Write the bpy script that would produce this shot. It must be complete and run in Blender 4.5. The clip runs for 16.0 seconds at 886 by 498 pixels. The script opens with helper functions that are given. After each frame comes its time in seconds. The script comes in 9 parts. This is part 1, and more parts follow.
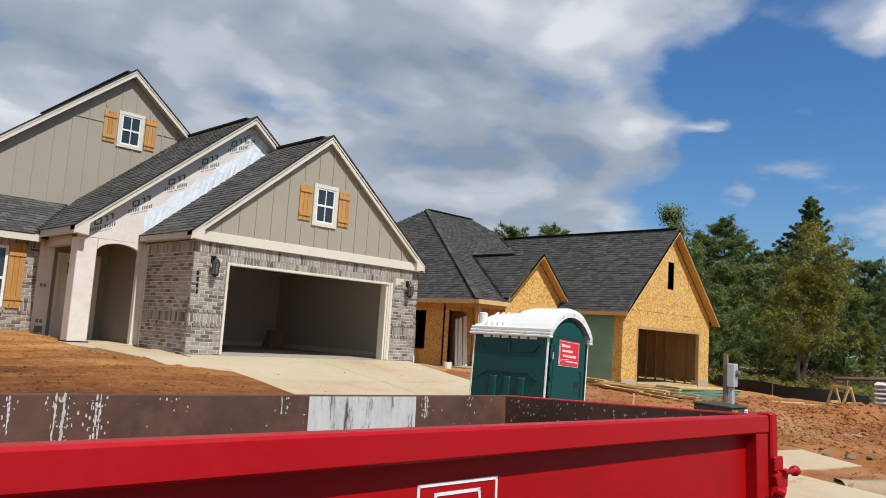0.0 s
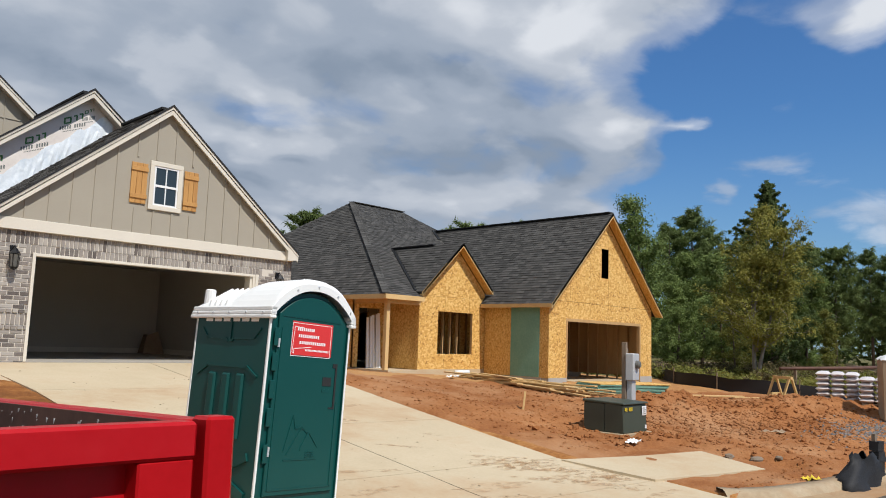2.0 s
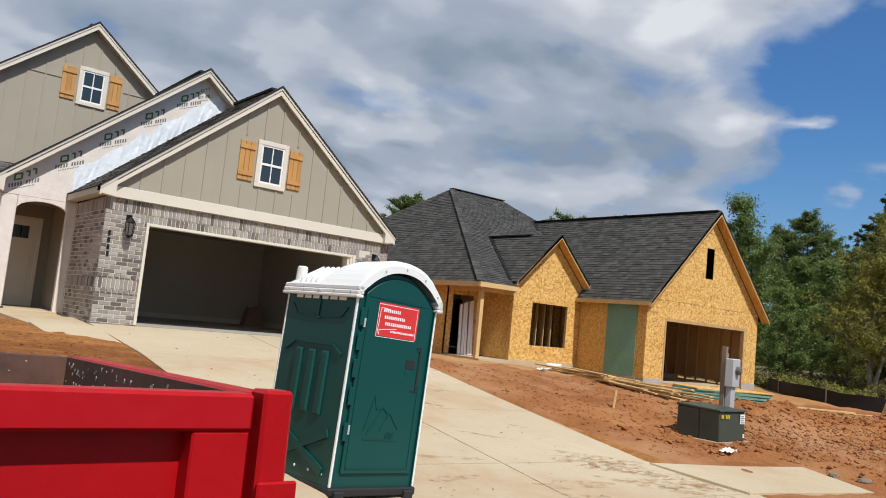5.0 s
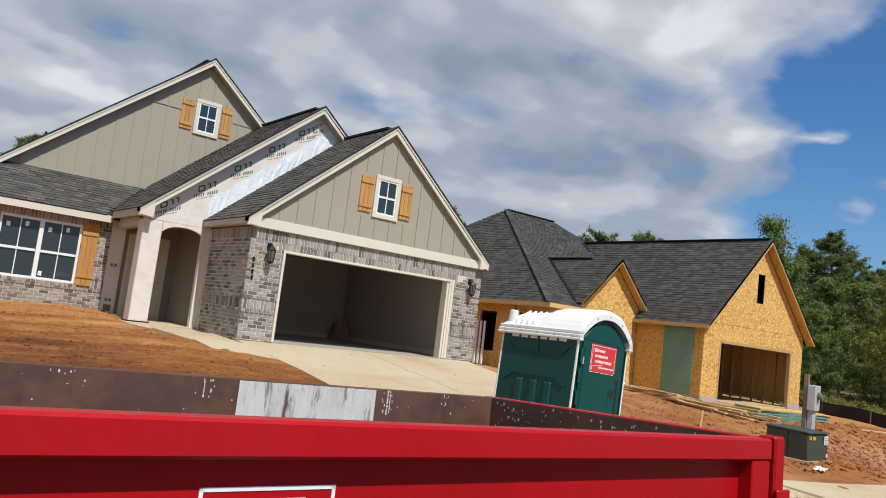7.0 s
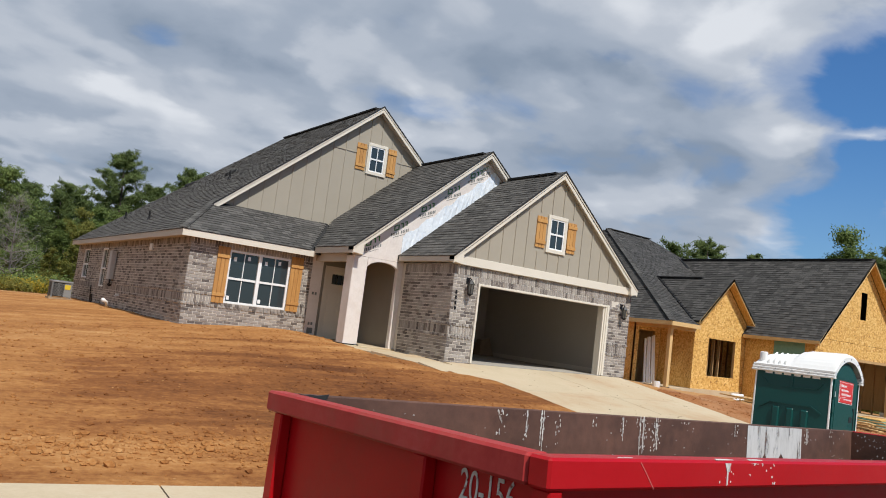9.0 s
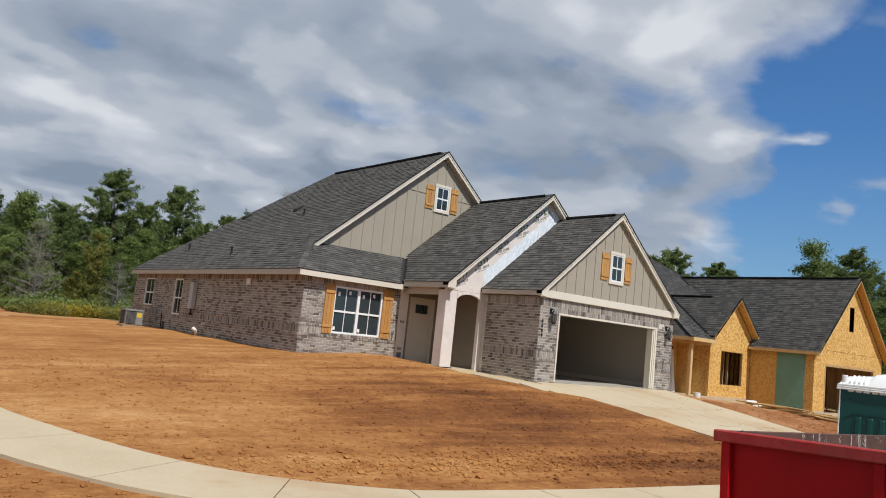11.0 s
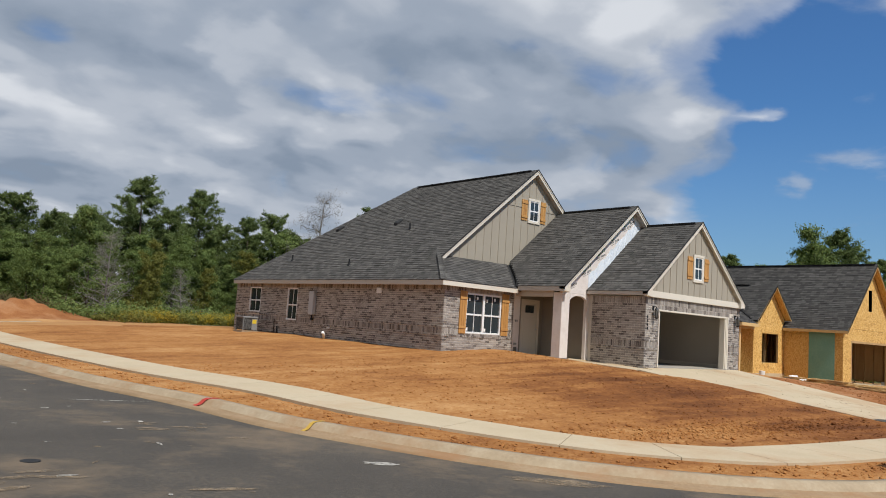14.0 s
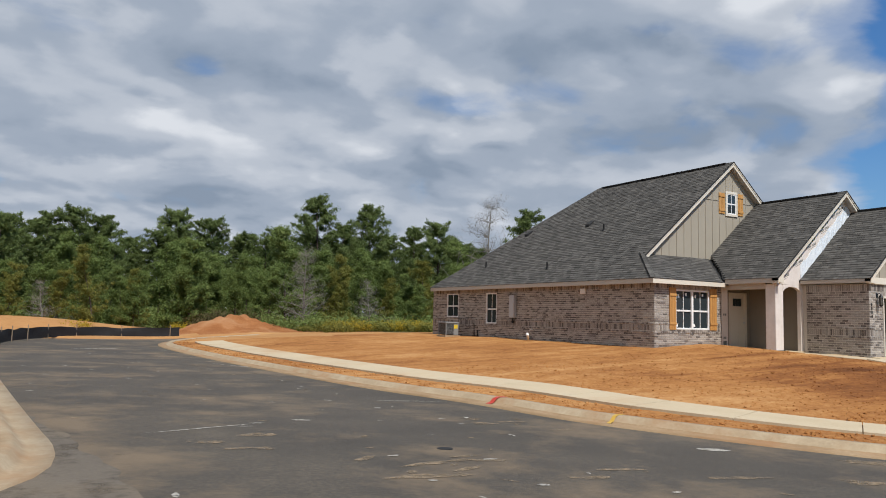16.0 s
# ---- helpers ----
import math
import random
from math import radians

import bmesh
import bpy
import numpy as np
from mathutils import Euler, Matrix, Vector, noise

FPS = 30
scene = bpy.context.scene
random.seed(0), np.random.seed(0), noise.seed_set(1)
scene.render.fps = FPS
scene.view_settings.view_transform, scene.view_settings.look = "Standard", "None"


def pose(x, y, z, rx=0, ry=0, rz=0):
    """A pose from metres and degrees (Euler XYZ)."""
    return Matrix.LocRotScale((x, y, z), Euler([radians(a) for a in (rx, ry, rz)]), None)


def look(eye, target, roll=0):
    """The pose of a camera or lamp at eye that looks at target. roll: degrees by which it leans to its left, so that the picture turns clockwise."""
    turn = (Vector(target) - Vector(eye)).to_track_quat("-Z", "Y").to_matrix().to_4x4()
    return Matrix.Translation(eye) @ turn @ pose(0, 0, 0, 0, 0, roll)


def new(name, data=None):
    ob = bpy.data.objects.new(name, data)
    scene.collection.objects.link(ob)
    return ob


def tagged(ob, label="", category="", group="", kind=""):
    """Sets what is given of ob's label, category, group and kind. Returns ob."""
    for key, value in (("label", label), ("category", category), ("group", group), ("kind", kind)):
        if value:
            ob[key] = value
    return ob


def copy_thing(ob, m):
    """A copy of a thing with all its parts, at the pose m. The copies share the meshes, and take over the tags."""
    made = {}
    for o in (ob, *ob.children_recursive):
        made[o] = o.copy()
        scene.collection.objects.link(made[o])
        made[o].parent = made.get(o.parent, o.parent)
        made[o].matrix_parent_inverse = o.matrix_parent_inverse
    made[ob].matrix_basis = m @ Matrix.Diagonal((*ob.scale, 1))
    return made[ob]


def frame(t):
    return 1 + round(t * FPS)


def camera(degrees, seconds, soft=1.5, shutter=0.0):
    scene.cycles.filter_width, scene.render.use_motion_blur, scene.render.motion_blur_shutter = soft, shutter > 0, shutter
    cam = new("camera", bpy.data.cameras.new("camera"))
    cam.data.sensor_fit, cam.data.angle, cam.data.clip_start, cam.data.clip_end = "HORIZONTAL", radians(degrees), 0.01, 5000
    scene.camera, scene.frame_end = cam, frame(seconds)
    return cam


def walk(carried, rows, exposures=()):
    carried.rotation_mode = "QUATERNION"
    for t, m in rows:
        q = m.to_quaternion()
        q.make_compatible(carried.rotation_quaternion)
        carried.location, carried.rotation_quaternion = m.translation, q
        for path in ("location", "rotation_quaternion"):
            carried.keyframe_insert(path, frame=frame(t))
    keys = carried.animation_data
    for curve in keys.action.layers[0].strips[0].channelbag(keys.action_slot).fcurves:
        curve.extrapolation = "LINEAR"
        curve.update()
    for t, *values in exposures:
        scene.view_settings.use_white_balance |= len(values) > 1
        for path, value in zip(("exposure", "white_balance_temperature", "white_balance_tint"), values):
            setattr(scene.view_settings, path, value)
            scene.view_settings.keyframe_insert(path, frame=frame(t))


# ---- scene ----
cam = camera(60.6, 16.0, soft=1.0)
PATH = [
    (0, (0.194, 0.306, 0.733), (1.594, 1.716, 0.96), 3.7),
    (0.5, (1.269, 0.158, 0.71), (2.715, 1.52, 0.942), 3.2),
    (1, (2.206, 0.113, 0.671), (3.674, 1.45, 0.91), 2.7),
    (1.5, (3.119, 0.12, 0.664), (4.578, 1.466, 0.909), 2.3),
    (2, (3.865, 0.099, 0.636), (5.289, 1.483, 0.878), 1.9),
    (2.5, (4.23, 0.114, 0.624), (5.602, 1.55, 0.856), 2.0),
    (3, (4.325, 0.123, 0.62), (5.642, 1.612, 0.838), 2.5),
    (3.5, (4.289, 0.132, 0.621), (5.562, 1.661, 0.824), 3.5),
    (6, (3.138, 0.137, 0.667), (4.371, 1.699, 0.867), 6.4),
    (6.5, (2.247, 0.197, 0.693), (3.474, 1.762, 0.9), 6.7),
    (7, (1.223, 0.209, 0.718), (2.437, 1.784, 0.93), 7.0),
    (7.5, (0.084, 0.23, 0.75), (1.275, 1.823, 0.962), 7.5),
    (8, (-1.106, 0.266, 0.795), (0.058, 1.879, 1.001), 7.7),
    (8.5, (-2.249, 0.305, 0.819), (-1.106, 1.934, 1.021), 7.6),
    (9, (-3.306, 0.275, 0.844), (-2.167, 1.906, 1.046), 7.1),
    (11.5, (-9.599, 0.255, 0.997), (-8.335, 1.787, 1.23), 6.3),
    (12, (-10.786, 0.354, 1.016), (-9.509, 1.876, 1.245), 6.6),
    (12.5, (-11.864, 0.399, 0.927), (-10.582, 1.917, 1.157), 6.3),
    (13, (-12.972, 0.444, 0.93), (-11.688, 1.962, 1.148), 5.7),
    (13.5, (-13.972, 0.522, 0.946), (-12.675, 2.031, 1.151), 4.9),
    (14, (-14.96, 0.553, 0.957), (-13.648, 2.05, 1.158), 3.9),
    (14.5, (-15.755, 0.694, 0.929), (-14.449, 2.196, 1.126), 3.1),
    (15, (-16.54, 0.751, 0.928), (-15.289, 2.299, 1.123), 2.5),
    (15.5, (-17.148, 0.864, 0.919), (-16.011, 2.498, 1.11), 2.0),
    (16, (-17.662, 0.937, 0.91), (-16.649, 2.652, 1.094), 1.4),
]
walk(cam, [(t, look(eye, target, roll)) for t, eye, target, roll in PATH], [(0, 0.0, 6260, 10), (9, 0.0, 6260, 10), (11.5, -0.10, 6260, 10), (14, -0.10, 6260, 10), (16, -0.02, 6260, 10)])

# ---- light and sky ----
SUN_EL, SUN_WEST = 54.0, 4.0
sun = new("sun", bpy.data.lights.new("sun", "SUN"))
sun.data.energy, sun.data.angle, sun.data.color = 4.7, radians(0.55), (1.0, 0.945, 0.855)
_e, _w = radians(SUN_EL), radians(SUN_WEST)
sun.matrix_basis = look((-math.sin(_w) * math.cos(_e) * 60, -math.cos(_w) * math.cos(_e) * 60, math.sin(_e) * 60), (0, 0, 0))


def build_world():
    w = bpy.data.worlds.new("world")
    scene.world = w
    w.use_nodes = True
    nt = w.node_tree
    nt.nodes.clear()

    def n(kind, **kw):
        node = nt.nodes.new(kind)
        for k, v in kw.items():
            if k == "op":
                node.operation = v
            elif k == "ins":
                for a, b in v.items():
                    node.inputs[a].default_value = b
        return node

    def link(a, b):
        nt.links.new(a, b)

    def m(op, a, b=None):
        node = nt.nodes.new("ShaderNodeMath")
        node.operation = op
        for i, v in enumerate((a, b)):
            if v is None:
                continue
            if isinstance(v, (int, float)):
                node.inputs[i].default_value = v
            else:
                link(v, node.inputs[i])
        return node.outputs[0]

    sky = nt.nodes.new("ShaderNodeTexSky")
    sky.sky_type, sky.sun_disc = "NISHITA", False
    sky.sun_elevation, sky.sun_rotation = radians(SUN_EL), radians(180 + SUN_WEST)
    sky.air_density, sky.dust_density, sky.ozone_density = 1.3, 0.4, 3.0
    co = nt.nodes.new("ShaderNodeTexCoord")
    sep = nt.nodes.new("ShaderNodeSeparateXYZ")
    link(co.outputs["Generated"], sep.inputs[0])
    x, y, z = sep.outputs
    def ramp(fac, stops):
        r = nt.nodes.new("ShaderNodeValToRGB")
        r.color_ramp.interpolation = "EASE"
        els = r.color_ramp.elements
        while len(els) < len(stops):
            els.new(0.5)
        for e, (p, c) in zip(els, stops):
            e.position, e.color = p, (*c, 1)
        link(fac, r.inputs[0])
        return r.outputs[0]

    def blend(fac, a, b, how="MIX"):
        mx = nt.nodes.new("ShaderNodeMix")
        mx.data_type, mx.blend_type = "RGBA", how
        for i, v in ((0, fac), (6, a), (7, b)):
            if isinstance(v, (int, float)):
                mx.inputs[i].default_value = v
            elif isinstance(v, tuple):
                mx.inputs[i].default_value = (*v, 1)
            else:
                link(v, mx.inputs[i])
        return mx.outputs[2]

    # a layer of clouds seen in perspective: places on it are the direction over its height
    lift = m("ADD", m("MAXIMUM", z, 0.0), 0.27)
    flat = nt.nodes.new("ShaderNodeCombineXYZ")
    link(m("DIVIDE", x, lift), flat.inputs[0])
    link(m("DIVIDE", y, lift), flat.inputs[1])

    def layer(kind, scale, offs, detail=6.0, rough_=0.5, dist=0.0, warp=None):
        vec = flat.outputs[0]
        if warp is not None:
            ad = nt.nodes.new("ShaderNodeVectorMath")
            ad.operation = "MULTIPLY_ADD"
            link(warp, ad.inputs[0])
            ad.inputs[1].default_value = (0.5, 0.5, 0.5)
            link(vec, ad.inputs[2])
            vec = ad.outputs[0]
        mp = nt.nodes.new("ShaderNodeMapping")
        mp.inputs["Location"].default_value = offs
        link(vec, mp.inputs["Vector"])
        tex = nt.nodes.new("ShaderNodeTexNoise" if kind == "noise" else "ShaderNodeTexVoronoi")
        if kind == "heap":
            tex.feature = "SMOOTH_F1"
            tex.inputs["Smoothness"].default_value = 0.4
        else:
            tex.inputs["Distortion"].default_value = dist
        for k, v in (("Scale", scale), ("Detail", detail), ("Roughness", rough_)):
            tex.inputs[k].default_value = v
        link(mp.outputs[0], tex.inputs["Vector"])
        return tex

    bend = layer("noise", 2.4, (1.3, 4.1, 0.5), 6, 0.52)
    heap = layer("heap", 1.9, (0.2, 0.9, 0.0), 2.0, 0.5, 0, bend.outputs["Color"]).outputs["Distance"]
    higher = layer("heap", 1.9, (0.18, 1.0, 0.0), 2.0, 0.5, 0, bend.outputs["Color"]).outputs["Distance"]
    banks = layer("noise", 0.9, (3.4, 0.7, 1.9), 5, 0.52, 0.3).outputs["Fac"]
    wisps = layer("noise", 4.4, (2.0, 5.0, 0.4), 8, 0.52, 0.4).outputs["Fac"]
    # bearing from north and height in degrees, ruffled so that nothing has a drawn edge
    ruffle = nt.nodes.new("ShaderNodeSeparateColor")
    link(bend.outputs["Color"], ruffle.inputs[0])
    bearing = m("ADD", m("MULTIPLY", m("ARCTAN2", x, y), 57.3), m("MULTIPLY", m("SUBTRACT", ruffle.outputs[0], 0.5), 9.0))
    height = m("ADD", m("MULTIPLY", m("ARCSINE", z), 57.3), m("MULTIPLY", m("SUBTRACT", ruffle.outputs[1], 0.5), 5.0))

    def masses(rows):
        """Soft cloud masses: bearing, height, half width, half depth, weight."""
        total = None
        for b_, h_, w_, d_, k_ in rows:
            p = m("DIVIDE", m("SUBTRACT", bearing, b_), w_)
            q = m("DIVIDE", m("SUBTRACT", height, h_), d_)
            g = m("MULTIPLY", m("EXPONENT", m("MULTIPLY", m("ADD", m("MULTIPLY", p, p), m("MULTIPLY", q, q)), -1.0)), k_)
            total = g if total is None else m("ADD", total, g)
        return total

    holes = masses([(22.5, 20.5, 3.2, 1.2, 0.20), (12.9, 17.6, 2.2, 1.4, 0.18), (34.6, 16.6, 9.0, 1.1, 0.20), (54.4, 18.4, 3.6, 1.1, 0.24), (57.5, 21.0, 2.0, 1.5, 0.16), (3.0, 20.0, 4.0, 1.6, 0.16)])
    tops = masses([(31.0, 14.6, 7.5, 1.1, 0.36), (45.1, 18.0, 4.2, 1.3, 0.34), (58.3, 15.3, 3.4, 1.3, 0.42), (54.0, 21.9, 5.0, 2.2, 0.26), (43.0, 24.0, 11.0, 2.2, 0.22), (24.1, 12.5, 2.6, 1.0, 0.26),
                   (9.5, 13.6, 6.5, 1.6, 0.34), (20.7, 8.7, 2.6, 0.9, 0.24), (46.2, 11.2, 6.0, 0.9, 0.22), (63.6, 15.8, 2.0, 0.5, 0.4), (76.5, 22.6, 3.8, 2.1, 0.50), (66.2, 11.6, 0.8, 0.8, 0.3), (76.0, 9.0, 6.5, 2.0, 0.30), (69.0, 12.5, 5.0, 1.6, 0.20)])
    bases = masses([(33.8, 19.8, 11.0, 1.7, 0.20), (50.2, 14.3, 5.0, 1.1, 0.36), (34.7, 12.6, 1.7, 0.6, 0.24), (12.3, 8.3, 7.5, 1.2, 0.26), (9.4, 15.3, 2.6, 0.4, 0.22), (28.1, 11.0, 6.5, 1.0, 0.18), (16.2, 18.0, 8.0, 1.8, 0.16)])
    # the sky clears towards the east
    rim = m("SUBTRACT", m("ADD", 59.5, m("MULTIPLY", m("MAXIMUM", m("SUBTRACT", height, 20.0), 0.0), 0.75)), m("MULTIPLY", m("MAXIMUM", m("SUBTRACT", 13.0, height), 0.0), 0.7))
    clear = m("MINIMUM", m("MAXIMUM", m("DIVIDE", m("SUBTRACT", bearing, m("SUBTRACT", rim, 2.0)), 7.0), 0.0), 1.0)
    cover = m("ADD", m("ADD", 0.69, m("MULTIPLY", m("SUBTRACT", banks, 0.5), 0.6)), m("MULTIPLY", m("SUBTRACT", wisps, 0.5), 1.0))
    cover = m("SUBTRACT", m("ADD", cover, tops), m("ADD", holes, m("MULTIPLY", clear, 0.74)))
    mask = ramp(cover, [(0.10, (0, 0, 0)), (0.32, (0.5, 0.5, 0.5)), (0.60, (1, 1, 1))])
    relief = m("MULTIPLY", m("SUBTRACT", higher, heap), 0.9)
    tone = m("ADD", m("ADD", relief, m("MULTIPLY", m("SUBTRACT", banks, 0.5), 0.7)), m("ADD", m("MULTIPLY", m("SUBTRACT", wisps, 0.5), 0.5), 0.50))
    tone = m("SUBTRACT", m("ADD", tone, tops), bases)
    cloud = ramp(tone, [(0.10, (2.6, 3.15, 3.95)), (0.40, (3.65, 4.15, 4.9)), (0.66, (5.1, 5.45, 6.0)), (0.96, (7.4, 7.55, 7.8))])
    haze = ramp(z, [(0.0, (1, 1, 1)), (0.30, (0, 0, 0))])
    blue = blend(1.0, sky.outputs[0], (0.445, 0.715, 1.02), "MULTIPLY")
    blue = blend(m("MULTIPLY", haze, 0.30), blue, (3.6, 4.9, 6.6))
    final = blend(mask, blue, cloud)
    bg = nt.nodes.new("ShaderNodeBackground")
    bg.inputs["Strength"].default_value = 0.1
    link(final, bg.inputs["Color"])
    out = nt.nodes.new("ShaderNodeOutputWorld")
    nt.links.new(bg.outputs[0], out.inputs["Surface"])


build_world()

# ---- materials ----
def mat(name, cols, scale=1.0, fine=12.0, rough=0.8, metal=0.0, bump=0.3, dist=0.01, vary="", amount=0.3, stretch=(1, 1, 1),
        mixfine=0.45, spec=0.4, stops=None, dirt=None, dirt_scale=0.6, dirt_amount=0.5, rough_var=0.15):
    """A surface whose colour runs through cols by noise at two scales; vary: 'object' or 'island' shifts it piece by piece."""
    ma = bpy.data.materials.new(name)
    ma.use_nodes = True
    nt = ma.node_tree
    bs = nt.nodes["Principled BSDF"]

    def link(a, b):
        nt.links.new(a, b)

    co = nt.nodes.new("ShaderNodeTexCoord")
    mp = nt.nodes.new("ShaderNodeMapping")
    mp.inputs["Scale"].default_value = stretch
    link(co.outputs["Object"], mp.inputs["Vector"])

    def noise_(s, d=6, r=0.6):
        no = nt.nodes.new("ShaderNodeTexNoise")
        no.inputs["Scale"].default_value, no.inputs["Detail"].default_value, no.inputs["Roughness"].default_value = s, d, r
        link(mp.outputs[0], no.inputs["Vector"])
        return no.outputs["Fac"]

    def m(op, a, b):
        node = nt.nodes.new("ShaderNodeMath")
        node.operation = op
        for i, v in enumerate((a, b)):
            if isinstance(v, (int, float)):
                node.inputs[i].default_value = v
            else:
                link(v, node.inputs[i])
        return node.outputs[0]

    a, b = noise_(scale), noise_(fine, 8, 0.65)
    f = m("ADD", m("MULTIPLY", a, 1 - mixfine), m("MULTIPLY", b, mixfine))
    f = m("ADD", m("MULTIPLY", m("SUBTRACT", f, 0.5), 1.9), 0.5)
    if vary:
        src = nt.nodes.new("ShaderNodeObjectInfo").outputs["Random"] if vary == "object" else nt.nodes.new("ShaderNodeNewGeometry").outputs["Random Per Island"]
        f = m("ADD", m("MULTIPLY", f, 1 - amount), m("MULTIPLY", src, amount))
    r = nt.nodes.new("ShaderNodeValToRGB")
    els = r.color_ramp.elements
    while len(els) < len(cols):
        els.new(0.5)
    for i, (e, c) in enumerate(zip(els, cols)):
        e.position = stops[i] if stops else i / max(1, len(cols) - 1)
        e.color = (*c, 1)
    link(f, r.inputs[0])
    colour = r.outputs[0]
    if dirt:
        d = noise_(dirt_scale, 7, 0.68)
        dr = nt.nodes.new("ShaderNodeValToRGB")
        dr.color_ramp.elements[0].position, dr.color_ramp.elements[1].position = 0.48, 0.66
        dr.color_ramp.elements[1].color = (dirt_amount, dirt_amount, dirt_amount, 1)
        link(d, dr.inputs[0])
        mx = nt.nodes.new("ShaderNodeMix")
        mx.data_type = "RGBA"
        link(dr.outputs[0], mx.inputs[0])
        link(colour, mx.inputs[6])
        mx.inputs[7].default_value = (*dirt, 1)
        colour = mx.outputs[2]
    link(colour, bs.inputs["Base Color"])
    rr = m("ADD", m("MULTIPLY", m("SUBTRACT", b, 0.5), rough_var * 2), rough)
    link(rr, bs.inputs["Roughness"])
    bs.inputs["Metallic"].default_value = metal
    bs.inputs["Specular IOR Level"].default_value = spec
    if bump:
        bp = nt.nodes.new("ShaderNodeBump")
        bp.inputs["Strength"].default_value, bp.inputs["Distance"].default_value = bump, dist
        link(b, bp.inputs["Height"])
        link(bp.outputs[0], bs.inputs["Normal"])
    return ma


def plain(name, c, rough=0.6, metal=0.0):
    """Small or truly plain things, with a little variation."""
    return mat(name, [tuple(v * 0.88 for v in c), tuple(min(1, v * 1.08) for v in c)], 3, 60, rough, metal, 0.08, 0.002)


def glass(name, tint=(0.03, 0.04, 0.045)):
    ma = bpy.data.materials.new(name)
    ma.use_nodes = True
    bs = ma.node_tree.nodes["Principled BSDF"]
    bs.inputs["Base Color"].default_value = (*tint, 1)
    bs.inputs["Roughness"].default_value = 0.04
    bs.inputs["IOR"].default_value = 1.5
    bs.inputs["Specular IOR Level"].default_value = 0.5
    return ma


BRICK = [(0.098, 0.083, 0.075), (0.158, 0.134, 0.119), (0.248, 0.217, 0.192), (0.372, 0.338, 0.300)]
BRICK_AT = (0.12, 0.27, 0.37, 0.85)
M_BRICK = mat("brick_fired", BRICK, 16, 70, 0.9, 0, 0.6, 0.006, "island", 0.72, stops=BRICK_AT)
M_BRICKP = mat("brick_fired_single", BRICK, 16, 70, 0.9, 0, 0.6, 0.006, "object", 0.72, stops=BRICK_AT)
M_MORTAR = mat("mortar", [(0.54, 0.485, 0.41), (0.66, 0.605, 0.52)], 6, 60, 0.95, 0, 0.6, 0.005)
M_SIDING = mat("siding_taupe", [(0.315, 0.28, 0.222), (0.365, 0.328, 0.262)], 1.2, 50, 0.7, 0, 0.12, 0.002)
M_BATTEN = mat("batten_taupe", [(0.31, 0.275, 0.218), (0.36, 0.322, 0.257)], 1.2, 50, 0.7, 0, 0.12, 0.002)
M_TRIM = mat("trim_cream", [(0.60, 0.545, 0.455), (0.70, 0.65, 0.555)], 1.0, 30, 0.6, 0, 0.1, 0.002)
M_TRIMD = mat("trim_taupe", [(0.45, 0.41, 0.35), (0.53, 0.485, 0.42)], 1.0, 30, 0.6, 0, 0.1, 0.002)
SHING = [(0.036, 0.034, 0.031), (0.073, 0.069, 0.063), (0.130, 0.122, 0.111)]
M_SHING = mat("asphalt_shingle", SHING, 7, 120, 0.95, 0, 0.8, 0.004, "island", 0.62)
M_SHINGP = mat("asphalt_shingle_single", SHING, 7, 120, 0.95, 0, 0.8, 0.004, "object", 0.62)
SHING2 = [(0.024, 0.023, 0.0215), (0.052, 0.0495, 0.046), (0.098, 0.093, 0.086)]
M_SHING2 = mat("dark_asphalt_shingle", SHING2, 7, 120, 0.95, 0, 0.8, 0.004, "island", 0.6)
M_RIDGE = mat("ridge_vent", [(0.012, 0.012, 0.013), (0.03, 0.03, 0.03)], 3, 60, 0.85)
M_CEDAR = mat("cedar_stain", [(0.26, 0.115, 0.030), (0.47, 0.24, 0.070), (0.58, 0.33, 0.11)], 3, 26, 0.6, 0, 0.25, 0.003, "object", 0.3, stretch=(6, 6, 0.8))
M_WHITE = mat("white_vinyl", [(0.74, 0.74, 0.74), (0.82, 0.82, 0.81)], 2, 40, 0.45, 0, 0.03, 0.001)
M_GLASS = glass("window_glass")
M_WRAP = mat("house_wrap", [(0.60, 0.53, 0.48), (0.70, 0.64, 0.59), (0.78, 0.73, 0.69)], 1.6, 7, 0.5, 0, 0.5, 0.03)
M_FILM = mat("clear_film", [(0.50, 0.57, 0.64), (0.70, 0.75, 0.80), (0.84, 0.87, 0.90)], 2.5, 9, 0.25, 0, 0.7, 0.03)
M_PRINTG = plain("green_print", (0.06, 0.17, 0.05))
M_PRINTD = plain("grey_print", (0.15, 0.16, 0.15))
M_BLACK = plain("black_metal", (0.012, 0.012, 0.013), 0.45, 0.3)
M_DRYWALL = mat("grey_drywall", [(0.45, 0.41, 0.345), (0.52, 0.475, 0.405)], 0.8, 30, 0.85, 0, 0.08, 0.002)
# the siding's taupe again, darkened so the porch's shade is in the colour
M_PORCH = mat("siding_taupe_shaded", [(0.19, 0.165, 0.130), (0.24, 0.21, 0.168)], 1.0, 30, 0.8, 0, 0.1, 0.002)
M_DOOR = mat("door_primer", [(0.52, 0.465, 0.375), (0.60, 0.54, 0.44)], 1.2, 40, 0.5, 0, 0.06, 0.001)
M_CONC = mat("new_concrete", [(0.41, 0.325, 0.205), (0.50, 0.41, 0.275), (0.57, 0.48, 0.34)], 0.9, 26, 0.9, 0, 0.35, 0.004, dirt=(0.36, 0.205, 0.09), dirt_scale=0.45, dirt_amount=0.55)
